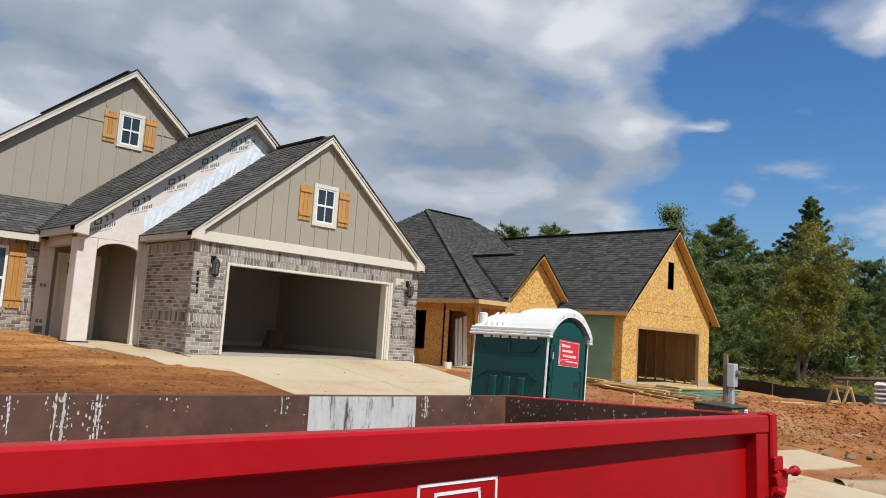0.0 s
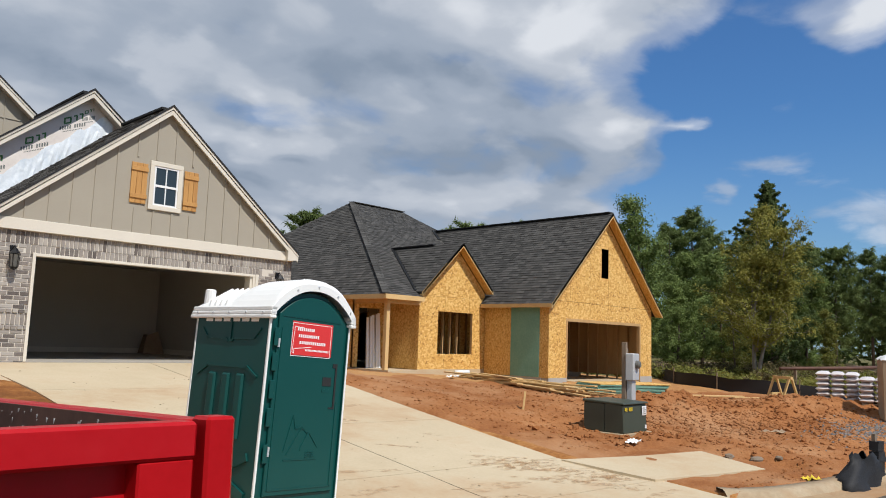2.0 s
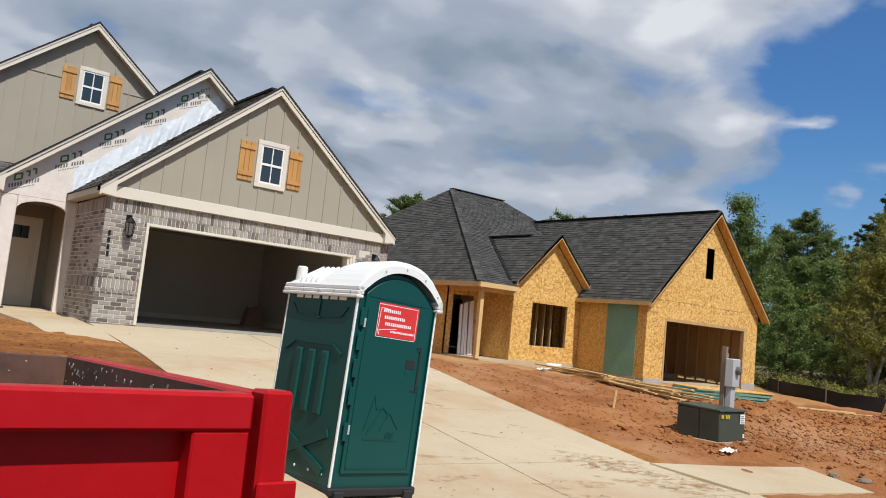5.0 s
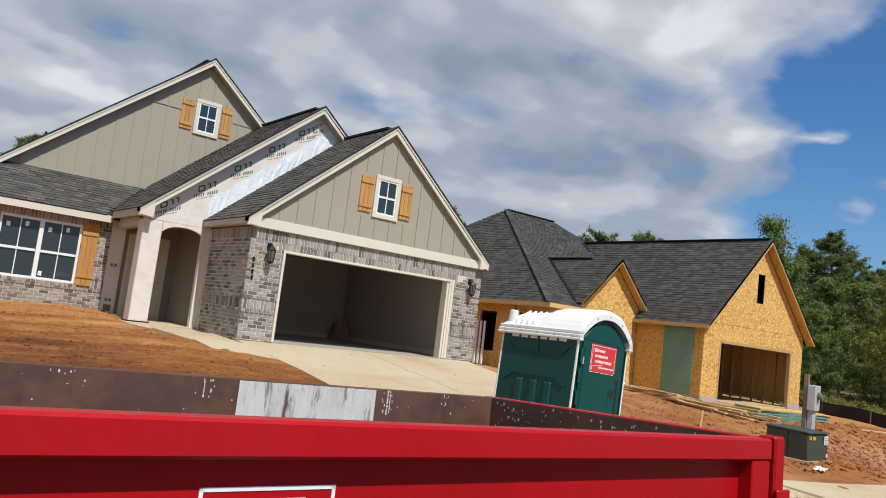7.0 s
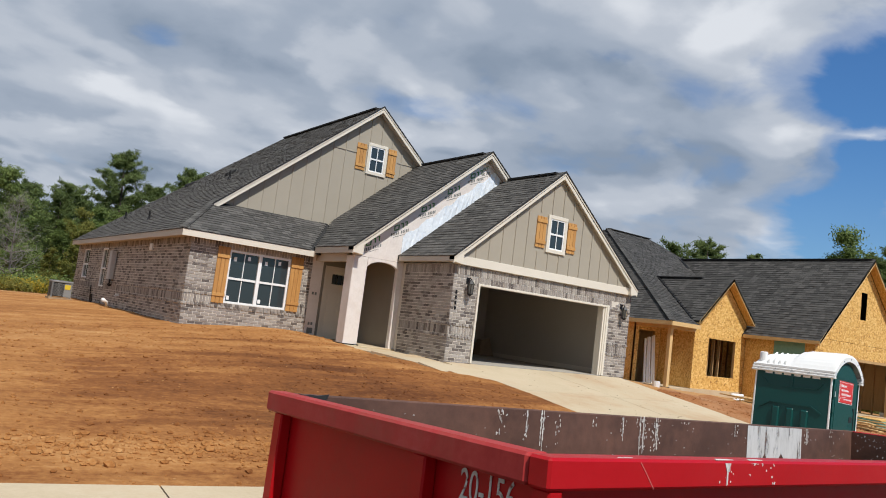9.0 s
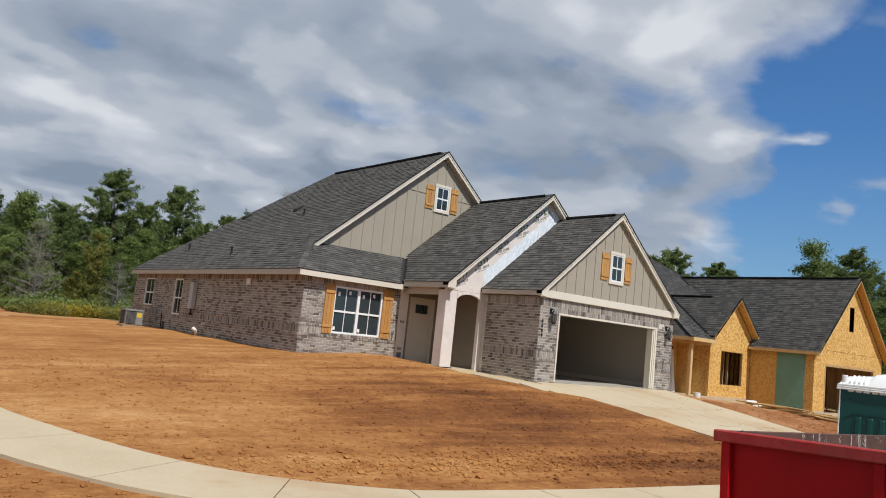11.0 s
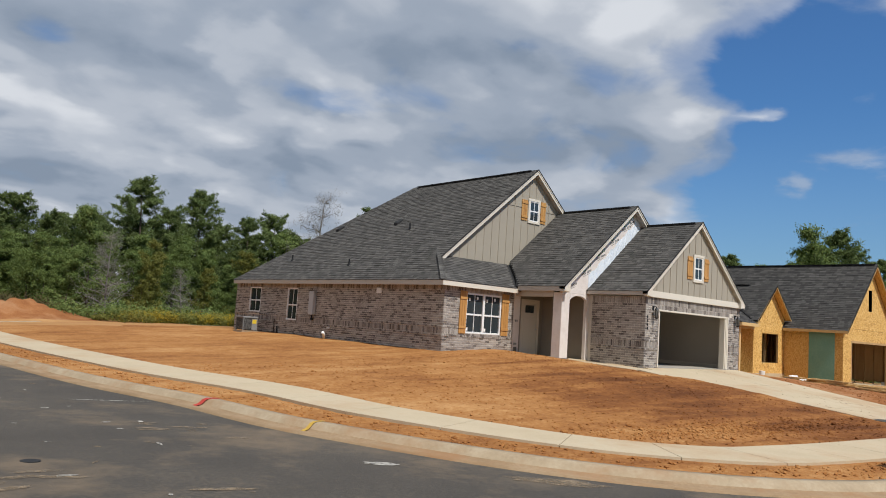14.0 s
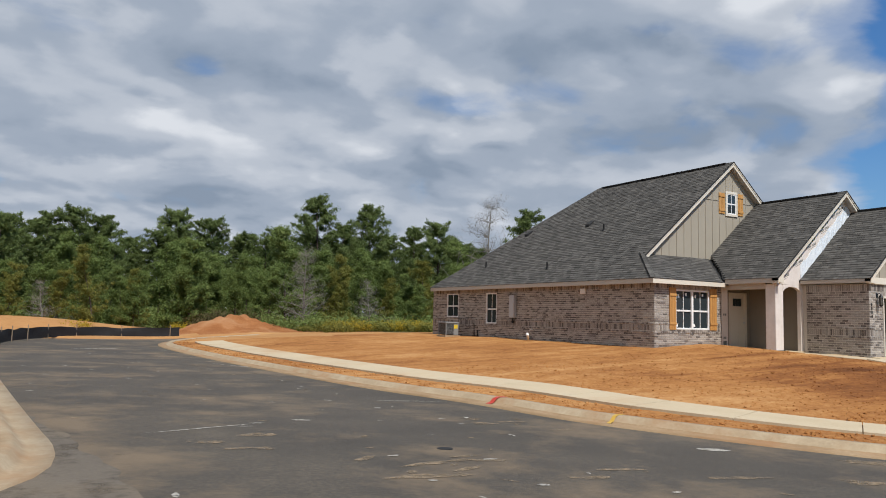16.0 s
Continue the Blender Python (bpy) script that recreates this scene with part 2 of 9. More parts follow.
M_KERB = mat("kerb_concrete", [(0.24, 0.178, 0.105), (0.36, 0.278, 0.178), (0.47, 0.385, 0.27)], 2.2, 18, 0.92, 0, 0.4, 0.005, dirt=(0.30, 0.175, 0.085), dirt_scale=0.8, dirt_amount=0.75)
M_GUTTER = mat("clay_stained_gutter", [(0.20, 0.128, 0.065), (0.30, 0.205, 0.115), (0.40, 0.295, 0.185)], 1.6, 18, 0.93, 0, 0.4, 0.005, dirt=(0.29, 0.155, 0.07), dirt_scale=0.6, dirt_amount=0.8)
M_SLAB = mat("garage_slab", [(0.30, 0.27, 0.23), (0.40, 0.37, 0.32)], 0.6, 25, 0.85, 0, 0.2, 0.004)
M_ASPH = mat("asphalt", [(0.034, 0.030, 0.025), (0.072, 0.062, 0.050), (0.150, 0.122, 0.088)], 0.55, 24, 0.9, 0, 1.0, 0.015, dirt=(0.22, 0.16, 0.10), dirt_scale=0.5, dirt_amount=0.62, mixfine=0.6)
M_CHURN = mat("churned_clay", [(0.115, 0.040, 0.015), (0.235, 0.090, 0.031), (0.345, 0.152, 0.058), (0.47, 0.27, 0.14)], 0.7, 24, 0.97, 0, 0.8, 0.018, mixfine=0.5, spec=0.12, dirt=(0.37, 0.215, 0.115), dirt_scale=0.35, dirt_amount=0.6)
M_TAN = mat("sandy_clay", [(0.27, 0.125, 0.045), (0.40, 0.21, 0.082), (0.48, 0.29, 0.13)], 0.4, 9, 0.97, 0, 0.8, 0.05, mixfine=0.4, spec=0.15)
M_WEED = mat("weedy_ground", [(0.055, 0.07, 0.02), (0.12, 0.11, 0.045), (0.22, 0.16, 0.08)], 0.2, 4, 0.97, 0, 1.0, 0.1, mixfine=0.5, spec=0.1)
M_FIELD = mat("dry_field", [(0.12, 0.10, 0.05), (0.25, 0.185, 0.11), (0.36, 0.265, 0.165)], 0.25, 5, 0.97, 0, 1.0, 0.08, mixfine=0.5, spec=0.1)
M_RED = mat("red_enamel", [(0.30, 0.003, 0.005), (0.38, 0.004, 0.007), (0.43, 0.006, 0.010)], 0.8, 30, 0.40, 0, 0.08, 0.003, dirt=(0.27, 0.004, 0.006), dirt_scale=1.2, dirt_amount=0.5, spec=0.18)
M_REDTOP = mat("worn_red_enamel", [(0.32, 0.003, 0.006), (0.39, 0.004, 0.008), (0.44, 0.009, 0.013)], 1.5, 22, 0.38, 0, 0.12, 0.003, dirt=(0.36, 0.010, 0.013), dirt_scale=1.6, dirt_amount=0.4, spec=0.25)
# rusty red, with the west end rail's shade browned into the colour
M_REDRUST_SHADE = mat("rusty_red_shade_browned", [(0.26, 0.014, 0.016), (0.36, 0.036, 0.034), (0.42, 0.085, 0.075)], 2.2, 18, 0.55, 0, 0.25, 0.004, dirt=(0.25, 0.065, 0.045), dirt_scale=1.6, dirt_amount=0.7, spec=0.2)
M_RUST = mat("rusty_steel", [(0.050, 0.026, 0.018), (0.095, 0.047, 0.033), (0.15, 0.078, 0.056)], 1.5, 14, 0.75, 0.1, 0.35, 0.006, dirt=(0.19, 0.09, 0.06), dirt_scale=2.2, dirt_amount=0.5)
M_ASPHDUST = mat("dusty_asphalt", [(0.070, 0.060, 0.048), (0.125, 0.105, 0.082), (0.18, 0.15, 0.112)], 0.8, 24, 0.92, 0, 0.8, 0.012, dirt=(0.19, 0.145, 0.095), dirt_scale=0.9, dirt_amount=0.5, mixfine=0.6)
M_ROADDUST = mat("road_dust", [(0.16, 0.12, 0.078), (0.24, 0.18, 0.115), (0.34, 0.26, 0.17)], 2, 25, 0.95, 0, 0.5, 0.006)
M_ROADPALE = mat("road_plaster", [(0.26, 0.245, 0.21), (0.44, 0.41, 0.36)], 3, 30, 0.95, 0, 0.5, 0.006)
M_DUST = mat("drive_clay_film", [(0.40, 0.225, 0.10), (0.47, 0.31, 0.165)], 2, 25, 0.95, 0, 0.3, 0.004)
M_GRAVEL = mat("grey_gravel", [(0.07, 0.072, 0.075), (0.15, 0.15, 0.15), (0.24, 0.235, 0.225)], 6, 40, 0.9, 0, 0.3, 0.005, "island", 0.7)
M_SMEAR = mat("dried_white_paint", [(0.34, 0.33, 0.31), (0.55, 0.54, 0.52), (0.68, 0.67, 0.65)], 2.5, 18, 0.65, 0, 0.3, 0.006, stretch=(2, 2, 0.6))
M_SPLASH = mat("white_paint_splash", [(0.46, 0.43, 0.39), (0.60, 0.57, 0.53), (0.70, 0.68, 0.64)], 9, 40, 0.6, 0, 0.2, 0.003)
M_SCRATCH = plain("scratched_red", (0.55, 0.16, 0.14), 0.6)
M_GREENP = mat("green_polyethylene", [(0.001, 0.048, 0.043), (0.003, 0.062, 0.056)], 1.2, 30, 0.42, 0, 0.05, 0.002)
M_WHITEP = mat("white_polyethylene", [(0.72, 0.72, 0.70), (0.82, 0.82, 0.80)], 1.2, 30, 0.4, 0, 0.05, 0.002)
M_STICK = plain("red_sticker", (0.62, 0.035, 0.035), 0.4)
M_XFMR = mat("transformer_green", [(0.040, 0.050, 0.036), (0.056, 0.068, 0.050)], 1.5, 30, 0.45, 0, 0.08, 0.002)
M_GALV = mat("galvanised_grey", [(0.40, 0.41, 0.42), (0.52, 0.53, 0.54)], 4, 30, 0.5, 0.15, 0.05, 0.002)
M_LUMBER = mat("sawn_lumber", [(0.42, 0.26, 0.10), (0.58, 0.39, 0.17), (0.66, 0.48, 0.24)], 2.5, 30, 0.8, 0, 0.25, 0.003, "object", 0.3, stretch=(1, 1, 1))
M_OLDWOOD = mat("weathered_post", [(0.16, 0.12, 0.085), (0.27, 0.21, 0.15)], 3, 30, 0.9, 0, 0.3, 0.004, stretch=(5, 5, 0.6))
M_GREENS = mat("green_sheathing", [(0.10, 0.235, 0.185), (0.155, 0.31, 0.245), (0.24, 0.39, 0.31)], 1.2, 16, 0.7, 0, 0.15, 0.003)
M_SILT = mat("black_silt_fabric", [(0.006, 0.006, 0.007), (0.018, 0.018, 0.020)], 1.5, 30, 0.7, 0, 0.4, 0.02)
M_CARD = mat("cardboard", [(0.26, 0.18, 0.11), (0.36, 0.26, 0.17)], 1.2, 20, 0.85, 0, 0.1, 0.003)
M_BAG = mat("wrapped_sack", [(0.40, 0.36, 0.35), (0.58, 0.54, 0.53), (0.72, 0.70, 0.70)], 4, 16, 0.4, 0, 0.4, 0.01, "object", 0.3)
M_BARK = mat("bark", [(0.055, 0.042, 0.032), (0.14, 0.11, 0.085)], 3, 20, 0.95, 0, 0.6, 0.02, stretch=(3, 3, 0.7))
M_PALE = mat("pale_bark", [(0.13, 0.115, 0.095), (0.30, 0.28, 0.245)], 3, 20, 0.9, 0, 0.4, 0.01, stretch=(2, 2, 1.2))


def leaf_mat(name, cols):
    """Foliage that lets a little light through."""
    ma = mat(name, cols, 0.30, 1.4, 0.7, 0, 0, 0, "island", 0.5, spec=0.25)
    nt = ma.node_tree
    bs = nt.nodes["Principled BSDF"]
    tr = nt.nodes.new("ShaderNodeBsdfTranslucent")
    nt.links.new(bs.inputs["Base Color"].links[0].from_socket, tr.inputs["Color"])
    mx = nt.nodes.new("ShaderNodeMixShader")
    mx.inputs[0].default_value = 0.38
    nt.links.new(bs.outputs[0], mx.inputs[1])
    nt.links.new(tr.outputs[0], mx.inputs[2])
    nt.links.new(mx.outputs[0], nt.nodes["Material Output"].inputs["Surface"])
    return ma


M_PINE = leaf_mat("pine_needles", [(0.064, 0.092, 0.031), (0.134, 0.180, 0.056), (0.230, 0.275, 0.092)])
M_LEAF = leaf_mat("broad_leaves", [(0.072, 0.112, 0.030), (0.152, 0.208, 0.056), (0.255, 0.305, 0.095)])
M_LEAFY = leaf_mat("yellowing_leaves", [(0.089, 0.101, 0.02), (0.177, 0.184, 0.038), (0.291, 0.247, 0.063)])
M_SCRUB = leaf_mat("scrub_leaves", [(0.045, 0.046, 0.016), (0.10, 0.085, 0.032), (0.17, 0.115, 0.055)])
M_CEDAR_LEAF = leaf_mat("cedar_sprays", [(0.045, 0.072, 0.026), (0.100, 0.140, 0.046), (0.185, 0.225, 0.080)])
M_BIRCH_LEAF = leaf_mat("thin_yellowing_leaves", [(0.13, 0.14, 0.028), (0.25, 0.245, 0.05), (0.40, 0.34, 0.085)])
M_FLOWER = leaf_mat("goldenrod", [(0.30, 0.22, 0.02), (0.48, 0.36, 0.03)])


def clay_mat(name, dark, mid, light, pale):
    """Graded clay: drag streaks along the fronts, damp patches, crumbs and ruts in the relief."""
    ma = bpy.data.materials.new(name)
    ma.use_nodes = True
    nt = ma.node_tree
    bs = nt.nodes["Principled BSDF"]
    co = nt.nodes.new("ShaderNodeTexCoord")

    def noise_(s, d, r, stretch=(1, 1, 1), turn=0.0, dist=0.0):
        mp = nt.nodes.new("ShaderNodeMapping")
        mp.inputs["Scale"].default_value = stretch
        mp.inputs["Rotation"].default_value = (0, 0, radians(turn))
        nt.links.new(co.outputs["Object"], mp.inputs["Vector"])
        no = nt.nodes.new("ShaderNodeTexNoise")
        for k, v in (("Scale", s), ("Detail", d), ("Roughness", r), ("Distortion", dist)):
            no.inputs[k].default_value = v
        nt.links.new(mp.outputs[0], no.inputs["Vector"])
        return no.outputs["Fac"]

    def m(op, a, b):
        node = nt.nodes.new("ShaderNodeMath")
        node.operation = op
        for i, v in enumerate((a, b)):
            if isinstance(v, (int, float)):
                node.inputs[i].default_value = v
            else:
                nt.links.new(v, node.inputs[i])
        return node.outputs[0]

    streak = noise_(1.0, 6, 0.6, (0.16, 1.5, 1), 7, 0.4)
    patch = noise_(0.22, 5, 0.6)
    mid_ = noise_(2.2, 7, 0.7)
    crumb = noise_(11, 8, 0.72)
    f = m("ADD", m("ADD", m("MULTIPLY", streak, 0.22), m("MULTIPLY", patch, 0.28)), m("ADD", m("MULTIPLY", mid_, 0.22), m("MULTIPLY", crumb, 0.28)))
    f = m("ADD", m("MULTIPLY", m("SUBTRACT", f, 0.5), 3.1), 0.52)
    r = nt.nodes.new("ShaderNodeValToRGB")
    els = r.color_ramp.elements
    while len(els) < 4:
        els.new(0.5)
    for e, p, c in zip(els, (0.08, 0.40, 0.66, 0.95), (dark, mid, light, pale)):
        e.position, e.color = p, (*c, 1)
    # a freshly raked, damper stretch before the house, fading raggedly into dry sandy clay
    sep = nt.nodes.new("ShaderNodeSeparateXYZ")
    nt.links.new(co.outputs["Object"], sep.inputs[0])
    across = m("DIVIDE", m("SUBTRACT", sep.outputs[0], 4.2), 5.0)
    along = m("DIVIDE", m("SUBTRACT", sep.outputs[1], 10.4), 5.6)
    ring = m("ADD", m("MULTIPLY", across, across), m("MULTIPLY", along, along))
    raked = m("SUBTRACT", 1.15, m("ADD", ring, m("MULTIPLY", m("SUBTRACT", streak, 0.5), 2.2)))
    raked = m("MINIMUM", m("MAXIMUM", raked, -0.45), 1.0)
    f = m("SUBTRACT", f, m("MULTIPLY", raked, 0.26))
    nt.links.new(f, r.inputs[0])
    nt.links.new(r.outputs[0], bs.inputs["Base Color"])
    bs.inputs["Roughness"].default_value = 0.97
    bs.inputs["Specular IOR Level"].default_value = 0.12
    h = m("ADD", m("ADD", m("MULTIPLY", crumb, 0.5), m("MULTIPLY", mid_, 0.6)), m("MULTIPLY", streak, 0.5))
    bp = nt.nodes.new("ShaderNodeBump")
    bp.inputs["Strength"].default_value, bp.inputs["Distance"].default_value = 0.9, 0.035
    nt.links.new(h, bp.inputs["Height"])
    nt.links.new(bp.outputs[0], bs.inputs["Normal"])
    return ma


M_DIRT = clay_mat("red_clay", (0.110, 0.040, 0.014), (0.228, 0.090, 0.028), (0.358, 0.165, 0.053), (0.485, 0.27, 0.110))


def osb_mat(name, tint=1.0):
    """Pressed flakes: stretched cells at several turns, each with its own tone."""
    ma = bpy.data.materials.new(name)
    ma.use_nodes = True
    nt = ma.node_tree
    bs = nt.nodes["Principled BSDF"]
    co = nt.nodes.new("ShaderNodeTexCoord")
    outs = []
    for turn, sc in ((0.5, 13.0), (1.9, 15.0)):
        mp = nt.nodes.new("ShaderNodeMapping")
        mp.inputs["Rotation"].default_value = (turn, turn * 1.7, turn * 0.6)
        mp.inputs["Scale"].default_value = (1, 3.2, 1.6)
        nt.links.new(co.outputs["Object"], mp.inputs["Vector"])
        vo = nt.nodes.new("ShaderNodeTexVoronoi")
        vo.inputs["Scale"].default_value = sc
        nt.links.new(mp.outputs[0], vo.inputs["Vector"])
        sp = nt.nodes.new("ShaderNodeSeparateColor")
        nt.links.new(vo.outputs["Color"], sp.inputs[0])
        outs.append(sp.outputs[0])
    no = nt.nodes.new("ShaderNodeTexNoise")
    no.inputs["Scale"].default_value, no.inputs["Detail"].default_value = 0.7, 5
    nt.links.new(co.outputs["Object"], no.inputs["Vector"])
    ad = nt.nodes.new("ShaderNodeMath")
    ad.operation = "MULTIPLY_ADD"
    nt.links.new(outs[0], ad.inputs[0])
    ad.inputs[1].default_value = 0.55
    m2 = nt.nodes.new("ShaderNodeMath")
    m2.operation = "MULTIPLY_ADD"
    nt.links.new(outs[1], m2.inputs[0])
    m2.inputs[1].default_value = 0.35
    nt.links.new(m2.outputs[0], ad.inputs[2])
    m3 = nt.nodes.new("ShaderNodeMath")
    m3.operation = "MULTIPLY"
    m3.inputs[1].default_value = 0.25
    nt.links.new(no.outputs["Fac"], m3.inputs[0])
    nt.links.new(m3.outputs[0], m2.inputs[2])
    r = nt.nodes.new("ShaderNodeValToRGB")
    cols = [(0.22, 0.105, 0.026), (0.50, 0.265, 0.060), (0.63, 0.375, 0.10), (0.78, 0.54, 0.21)]
    els = r.color_ramp.elements
    while len(els) < 4:
        els.new(0.5)
    for e, p, c in zip(els, (0.12, 0.32, 0.6, 1.0), cols):
        e.position, e.color = p, (*(v * tint for v in c), 1)
    nt.links.new(ad.outputs[0], r.inputs[0])
    nt.links.new(r.outputs[0], bs.inputs["Base Color"])
    bs.inputs["Roughness"].default_value = 0.75
    bp = nt.nodes.new("ShaderNodeBump")
    bp.inputs["Strength"].default_value, bp.inputs["Distance"].default_value = 0.25, 0.004
    nt.links.new(ad.outputs[0], bp.inputs["Height"])
    nt.links.new(bp.outputs[0], bs.inputs["Normal"])
    return ma


M_OSB = osb_mat("oriented_strand_board")


def patchy(ma, scale, lo, hi, stretch=(1, 1, 1)):
    """Breaks a thin film up into blotches with soft edges."""
    nt = ma.node_tree
    co = nt.nodes.new("ShaderNodeTexCoord")
    no = nt.nodes.new("ShaderNodeTexNoise")
    for k, v in (("Scale", scale), ("Detail", 7), ("Roughness", 0.7)):
        no.inputs[k].default_value = v
    mp = nt.nodes.new("ShaderNodeMapping")
    mp.inputs["Scale"].default_value = stretch
    nt.links.new(co.outputs["Object"], mp.inputs["Vector"])
    nt.links.new(mp.outputs[0], no.inputs["Vector"])
    r = nt.nodes.new("ShaderNodeValToRGB")
    r.color_ramp.elements[0].position, r.color_ramp.elements[1].position = lo, hi
    nt.links.new(no.outputs["Fac"], r.inputs[0])
    nt.links.new(r.outputs[0], nt.nodes["Principled BSDF"].inputs["Alpha"])


patchy(M_DUST, 5.0, 0.46, 0.86, (1, 2.2, 1))
patchy(M_ROADDUST, 7.0, 0.35, 0.64)
patchy(M_ROADPALE, 12.0, 0.34, 0.52)
patchy(M_SMEAR, 14.0, 0.36, 0.46, (1, 1, 0.16))
patchy(M_ASPHDUST, 1.6, 0.22, 0.50)

# ---- building tools ----
def box(M, x0, x1, y0, y1, z0, z1):
    hexa(M, [(x0, y0, z0), (x1, y0, z0), (x1, y1, z0), (x0, y1, z0), (x0, y0, z1), (x1, y0, z1), (x1, y1, z1), (x0, y1, z1)])


def hexa(M, p):
    """A block from four lower and four upper corners, both anticlockwise from above."""
    b = len(M[0])
    M[0].extend(p)
    for f in ((3, 2, 1, 0), (4, 5, 6, 7), (0, 1, 5, 4), (1, 2, 6, 5), (2, 3, 7, 6), (3, 0, 4, 7)):
        M[1].append(tuple(b + i for i in f))


def poly_prism(M, pts, d):
    """A prism on a flat outline, thickened by the vector d."""
    n, b = len(pts), len(M[0])
    M[0].extend([tuple(p) for p in pts])
    M[0].extend([(p[0] + d[0], p[1] + d[1], p[2] + d[2]) for p in pts])
    M[1].append(tuple(b + i for i in range(n)))
    M[1].append(tuple(b + n + i for i in reversed(range(n))))
    for i in range(n):
        j = (i + 1) % n
        M[1].append((b + i, b + n + i, b + n + j, b + j))


def tube(M, pts, radii, sides=8, cap=True):
    """A round bar along pts, with a radius for each of them."""
    b = len(M[0])
    pts = [Vector(p) for p in pts]
    for i, p in enumerate(pts):
        d = (pts[min(i + 1, len(pts) - 1)] - pts[max(i - 1, 0)]).normalized()
        up = Vector((0, 0, 1)) if abs(d.z) < 0.9 else Vector((1, 0, 0))
        u = d.cross(up).normalized()
        v = d.cross(u)
        for k in range(sides):
            a = 2 * math.pi * k / sides
            M[0].append(tuple(p + (u * math.cos(a) + v * math.sin(a)) * radii[i]))
    for i in range(len(pts) - 1):
        for k in range(sides):
            k2 = (k + 1) % sides
            M[1].append((b + i * sides + k, b + i * sides + k2, b + (i + 1) * sides + k2, b + (i + 1) * sides + k))
    if cap:
        M[1].append(tuple(b + k for k in range(sides)))
        M[1].append(tuple(b + (len(pts) - 1) * sides + k for k in reversed(range(sides))))


def mesh(name, M, material, bevel=0.0, smooth=False, segments=1):
    me = bpy.data.meshes.new(name)
    me.from_pydata([tuple(v) for v in M[0]], [], M[1])
    bm = bmesh.new()
    bm.from_mesh(me)
    bmesh.ops.recalc_face_normals(bm, faces=bm.faces)
    if bevel:
        edges = [e for e in bm.edges if len(e.link_faces) == 2 and e.calc_face_angle(0) > 0.4]
        bmesh.ops.bevel(bm, geom=edges, offset=bevel, segments=segments, affect="EDGES", profile=0.6, clamp_overlap=True)
    bm.to_mesh(me)
    bm.free()
    if smooth:
        for p in me.polygons:
            p.use_smooth = True
    for one in (material if isinstance(material, (list, tuple)) else [material]):
        me.materials.append(one)
    return me


def raw(name, verts, faces, material, smooth=False):
    """A large mesh straight from arrays."""
    me = bpy.data.meshes.new(name)
    me.from_pydata(verts, [], faces)
    me.materials.append(material)
    if smooth:
        for p in me.polygons:
            p.use_smooth = True
    return me


def hang(ob, parent):
    ob.parent = parent
    if parent.type == "EMPTY":
        ob.matrix_parent_inverse = parent.matrix_basis.inverted()
    return ob


def part(name, M, material, parent, label="", bevel=0.0, smooth=False, segments=1, local=False):
    """A mesh of its own under a thing or a part. local: its places are the thing's own, not the world's."""
    ob = new(name, mesh(name, M, material, bevel, smooth, segments))
    if local:
        ob.parent = parent
    else:
        hang(ob, parent)
    if label:
        ob["label"] = label
    return ob


def thing(name, label, category, at=(0, 0, 0), group="", kind="", rz=0.0, pose_=None):
    e = new(name)
    e.empty_display_size = 0.2
    e.matrix_basis = pose_ if pose_ is not None else pose(at[0], at[1], at[2], 0, 0, rz)
    return tagged(e, label, category, group, kind)


def structure(name, M, material, label, category, bevel=0.0, smooth=False):
    return tagged(new(name, mesh(name, M, material, bevel, smooth)), label, category, "", "structure")


def fresh():
    return ([], [])


# ---- levels of the site ----
LX = np.array([-60, -30, -18, -10, -3, 5, 14, 24, 36, 70.0])
LY = np.array([-30, -4, 4, 8, 15.5, 20.5, 36, 60.0])
LZ = np.array([
    [-0.4, -0.4, -0.5, -0.6, -0.65, -0.88, -1.1, -1.3, -1.5, -1.9],
    [-0.4, -0.4, -0.5, -0.6, -0.65, -0.88, -1.15, -1.3, -1.5, -1.9],
    [-0.2, -0.3, -0.38, -0.64, -0.77, -1.0, -1.28, -1.15, -1.2, -1.5],
    [-0.2, -0.3, -0.35, -0.64, -0.70, -0.79, -0.95, -0.96, -1.0, -1.2],
    [-0.3, -0.35, -0.4, -0.65, -0.36, -0.02, 0.0, -0.68, -0.74, -0.8],
    [-0.3, -0.4, -0.45, -0.6, -0.33, 0.25, -0.2, -0.52, -0.66, -0.6],
    [-0.4, -0.5, -0.5, -0.55, -0.1, 0.2, 0.1, -0.2, -0.4, -0.4],
    [-0.4, -0.45, -0.45, -0.5, -0.4, -0.3, -0.2, -0.1, 0.0, 0.0]])


def level(x, y):
    """The smooth height of the lots at x, y (numbers or arrays)."""
    x, y = np.asarray(x, float), np.asarray(y, float)
    z = 0
    for dx in (-0.9, 0, 0.9):
        for dy in (-0.9, 0, 0.9):
            a, b = np.clip(x + dx, LX[0], LX[-1] - 1e-6), np.clip(y + dy, LY[0], LY[-1] - 1e-6)
            i, j = np.searchsorted(LX, a, side="right") - 1, np.searchsorted(LY, b, side="right") - 1
            s, t = (a - LX[i]) / (LX[i + 1] - LX[i]), (b - LY[j]) / (LY[j + 1] - LY[j])
            z = z + (LZ[j, i] * (1 - s) + LZ[j, i + 1] * s) * (1 - t) + (LZ[j + 1, i] * (1 - s) + LZ[j + 1, i + 1] * s) * t
    return z / 9


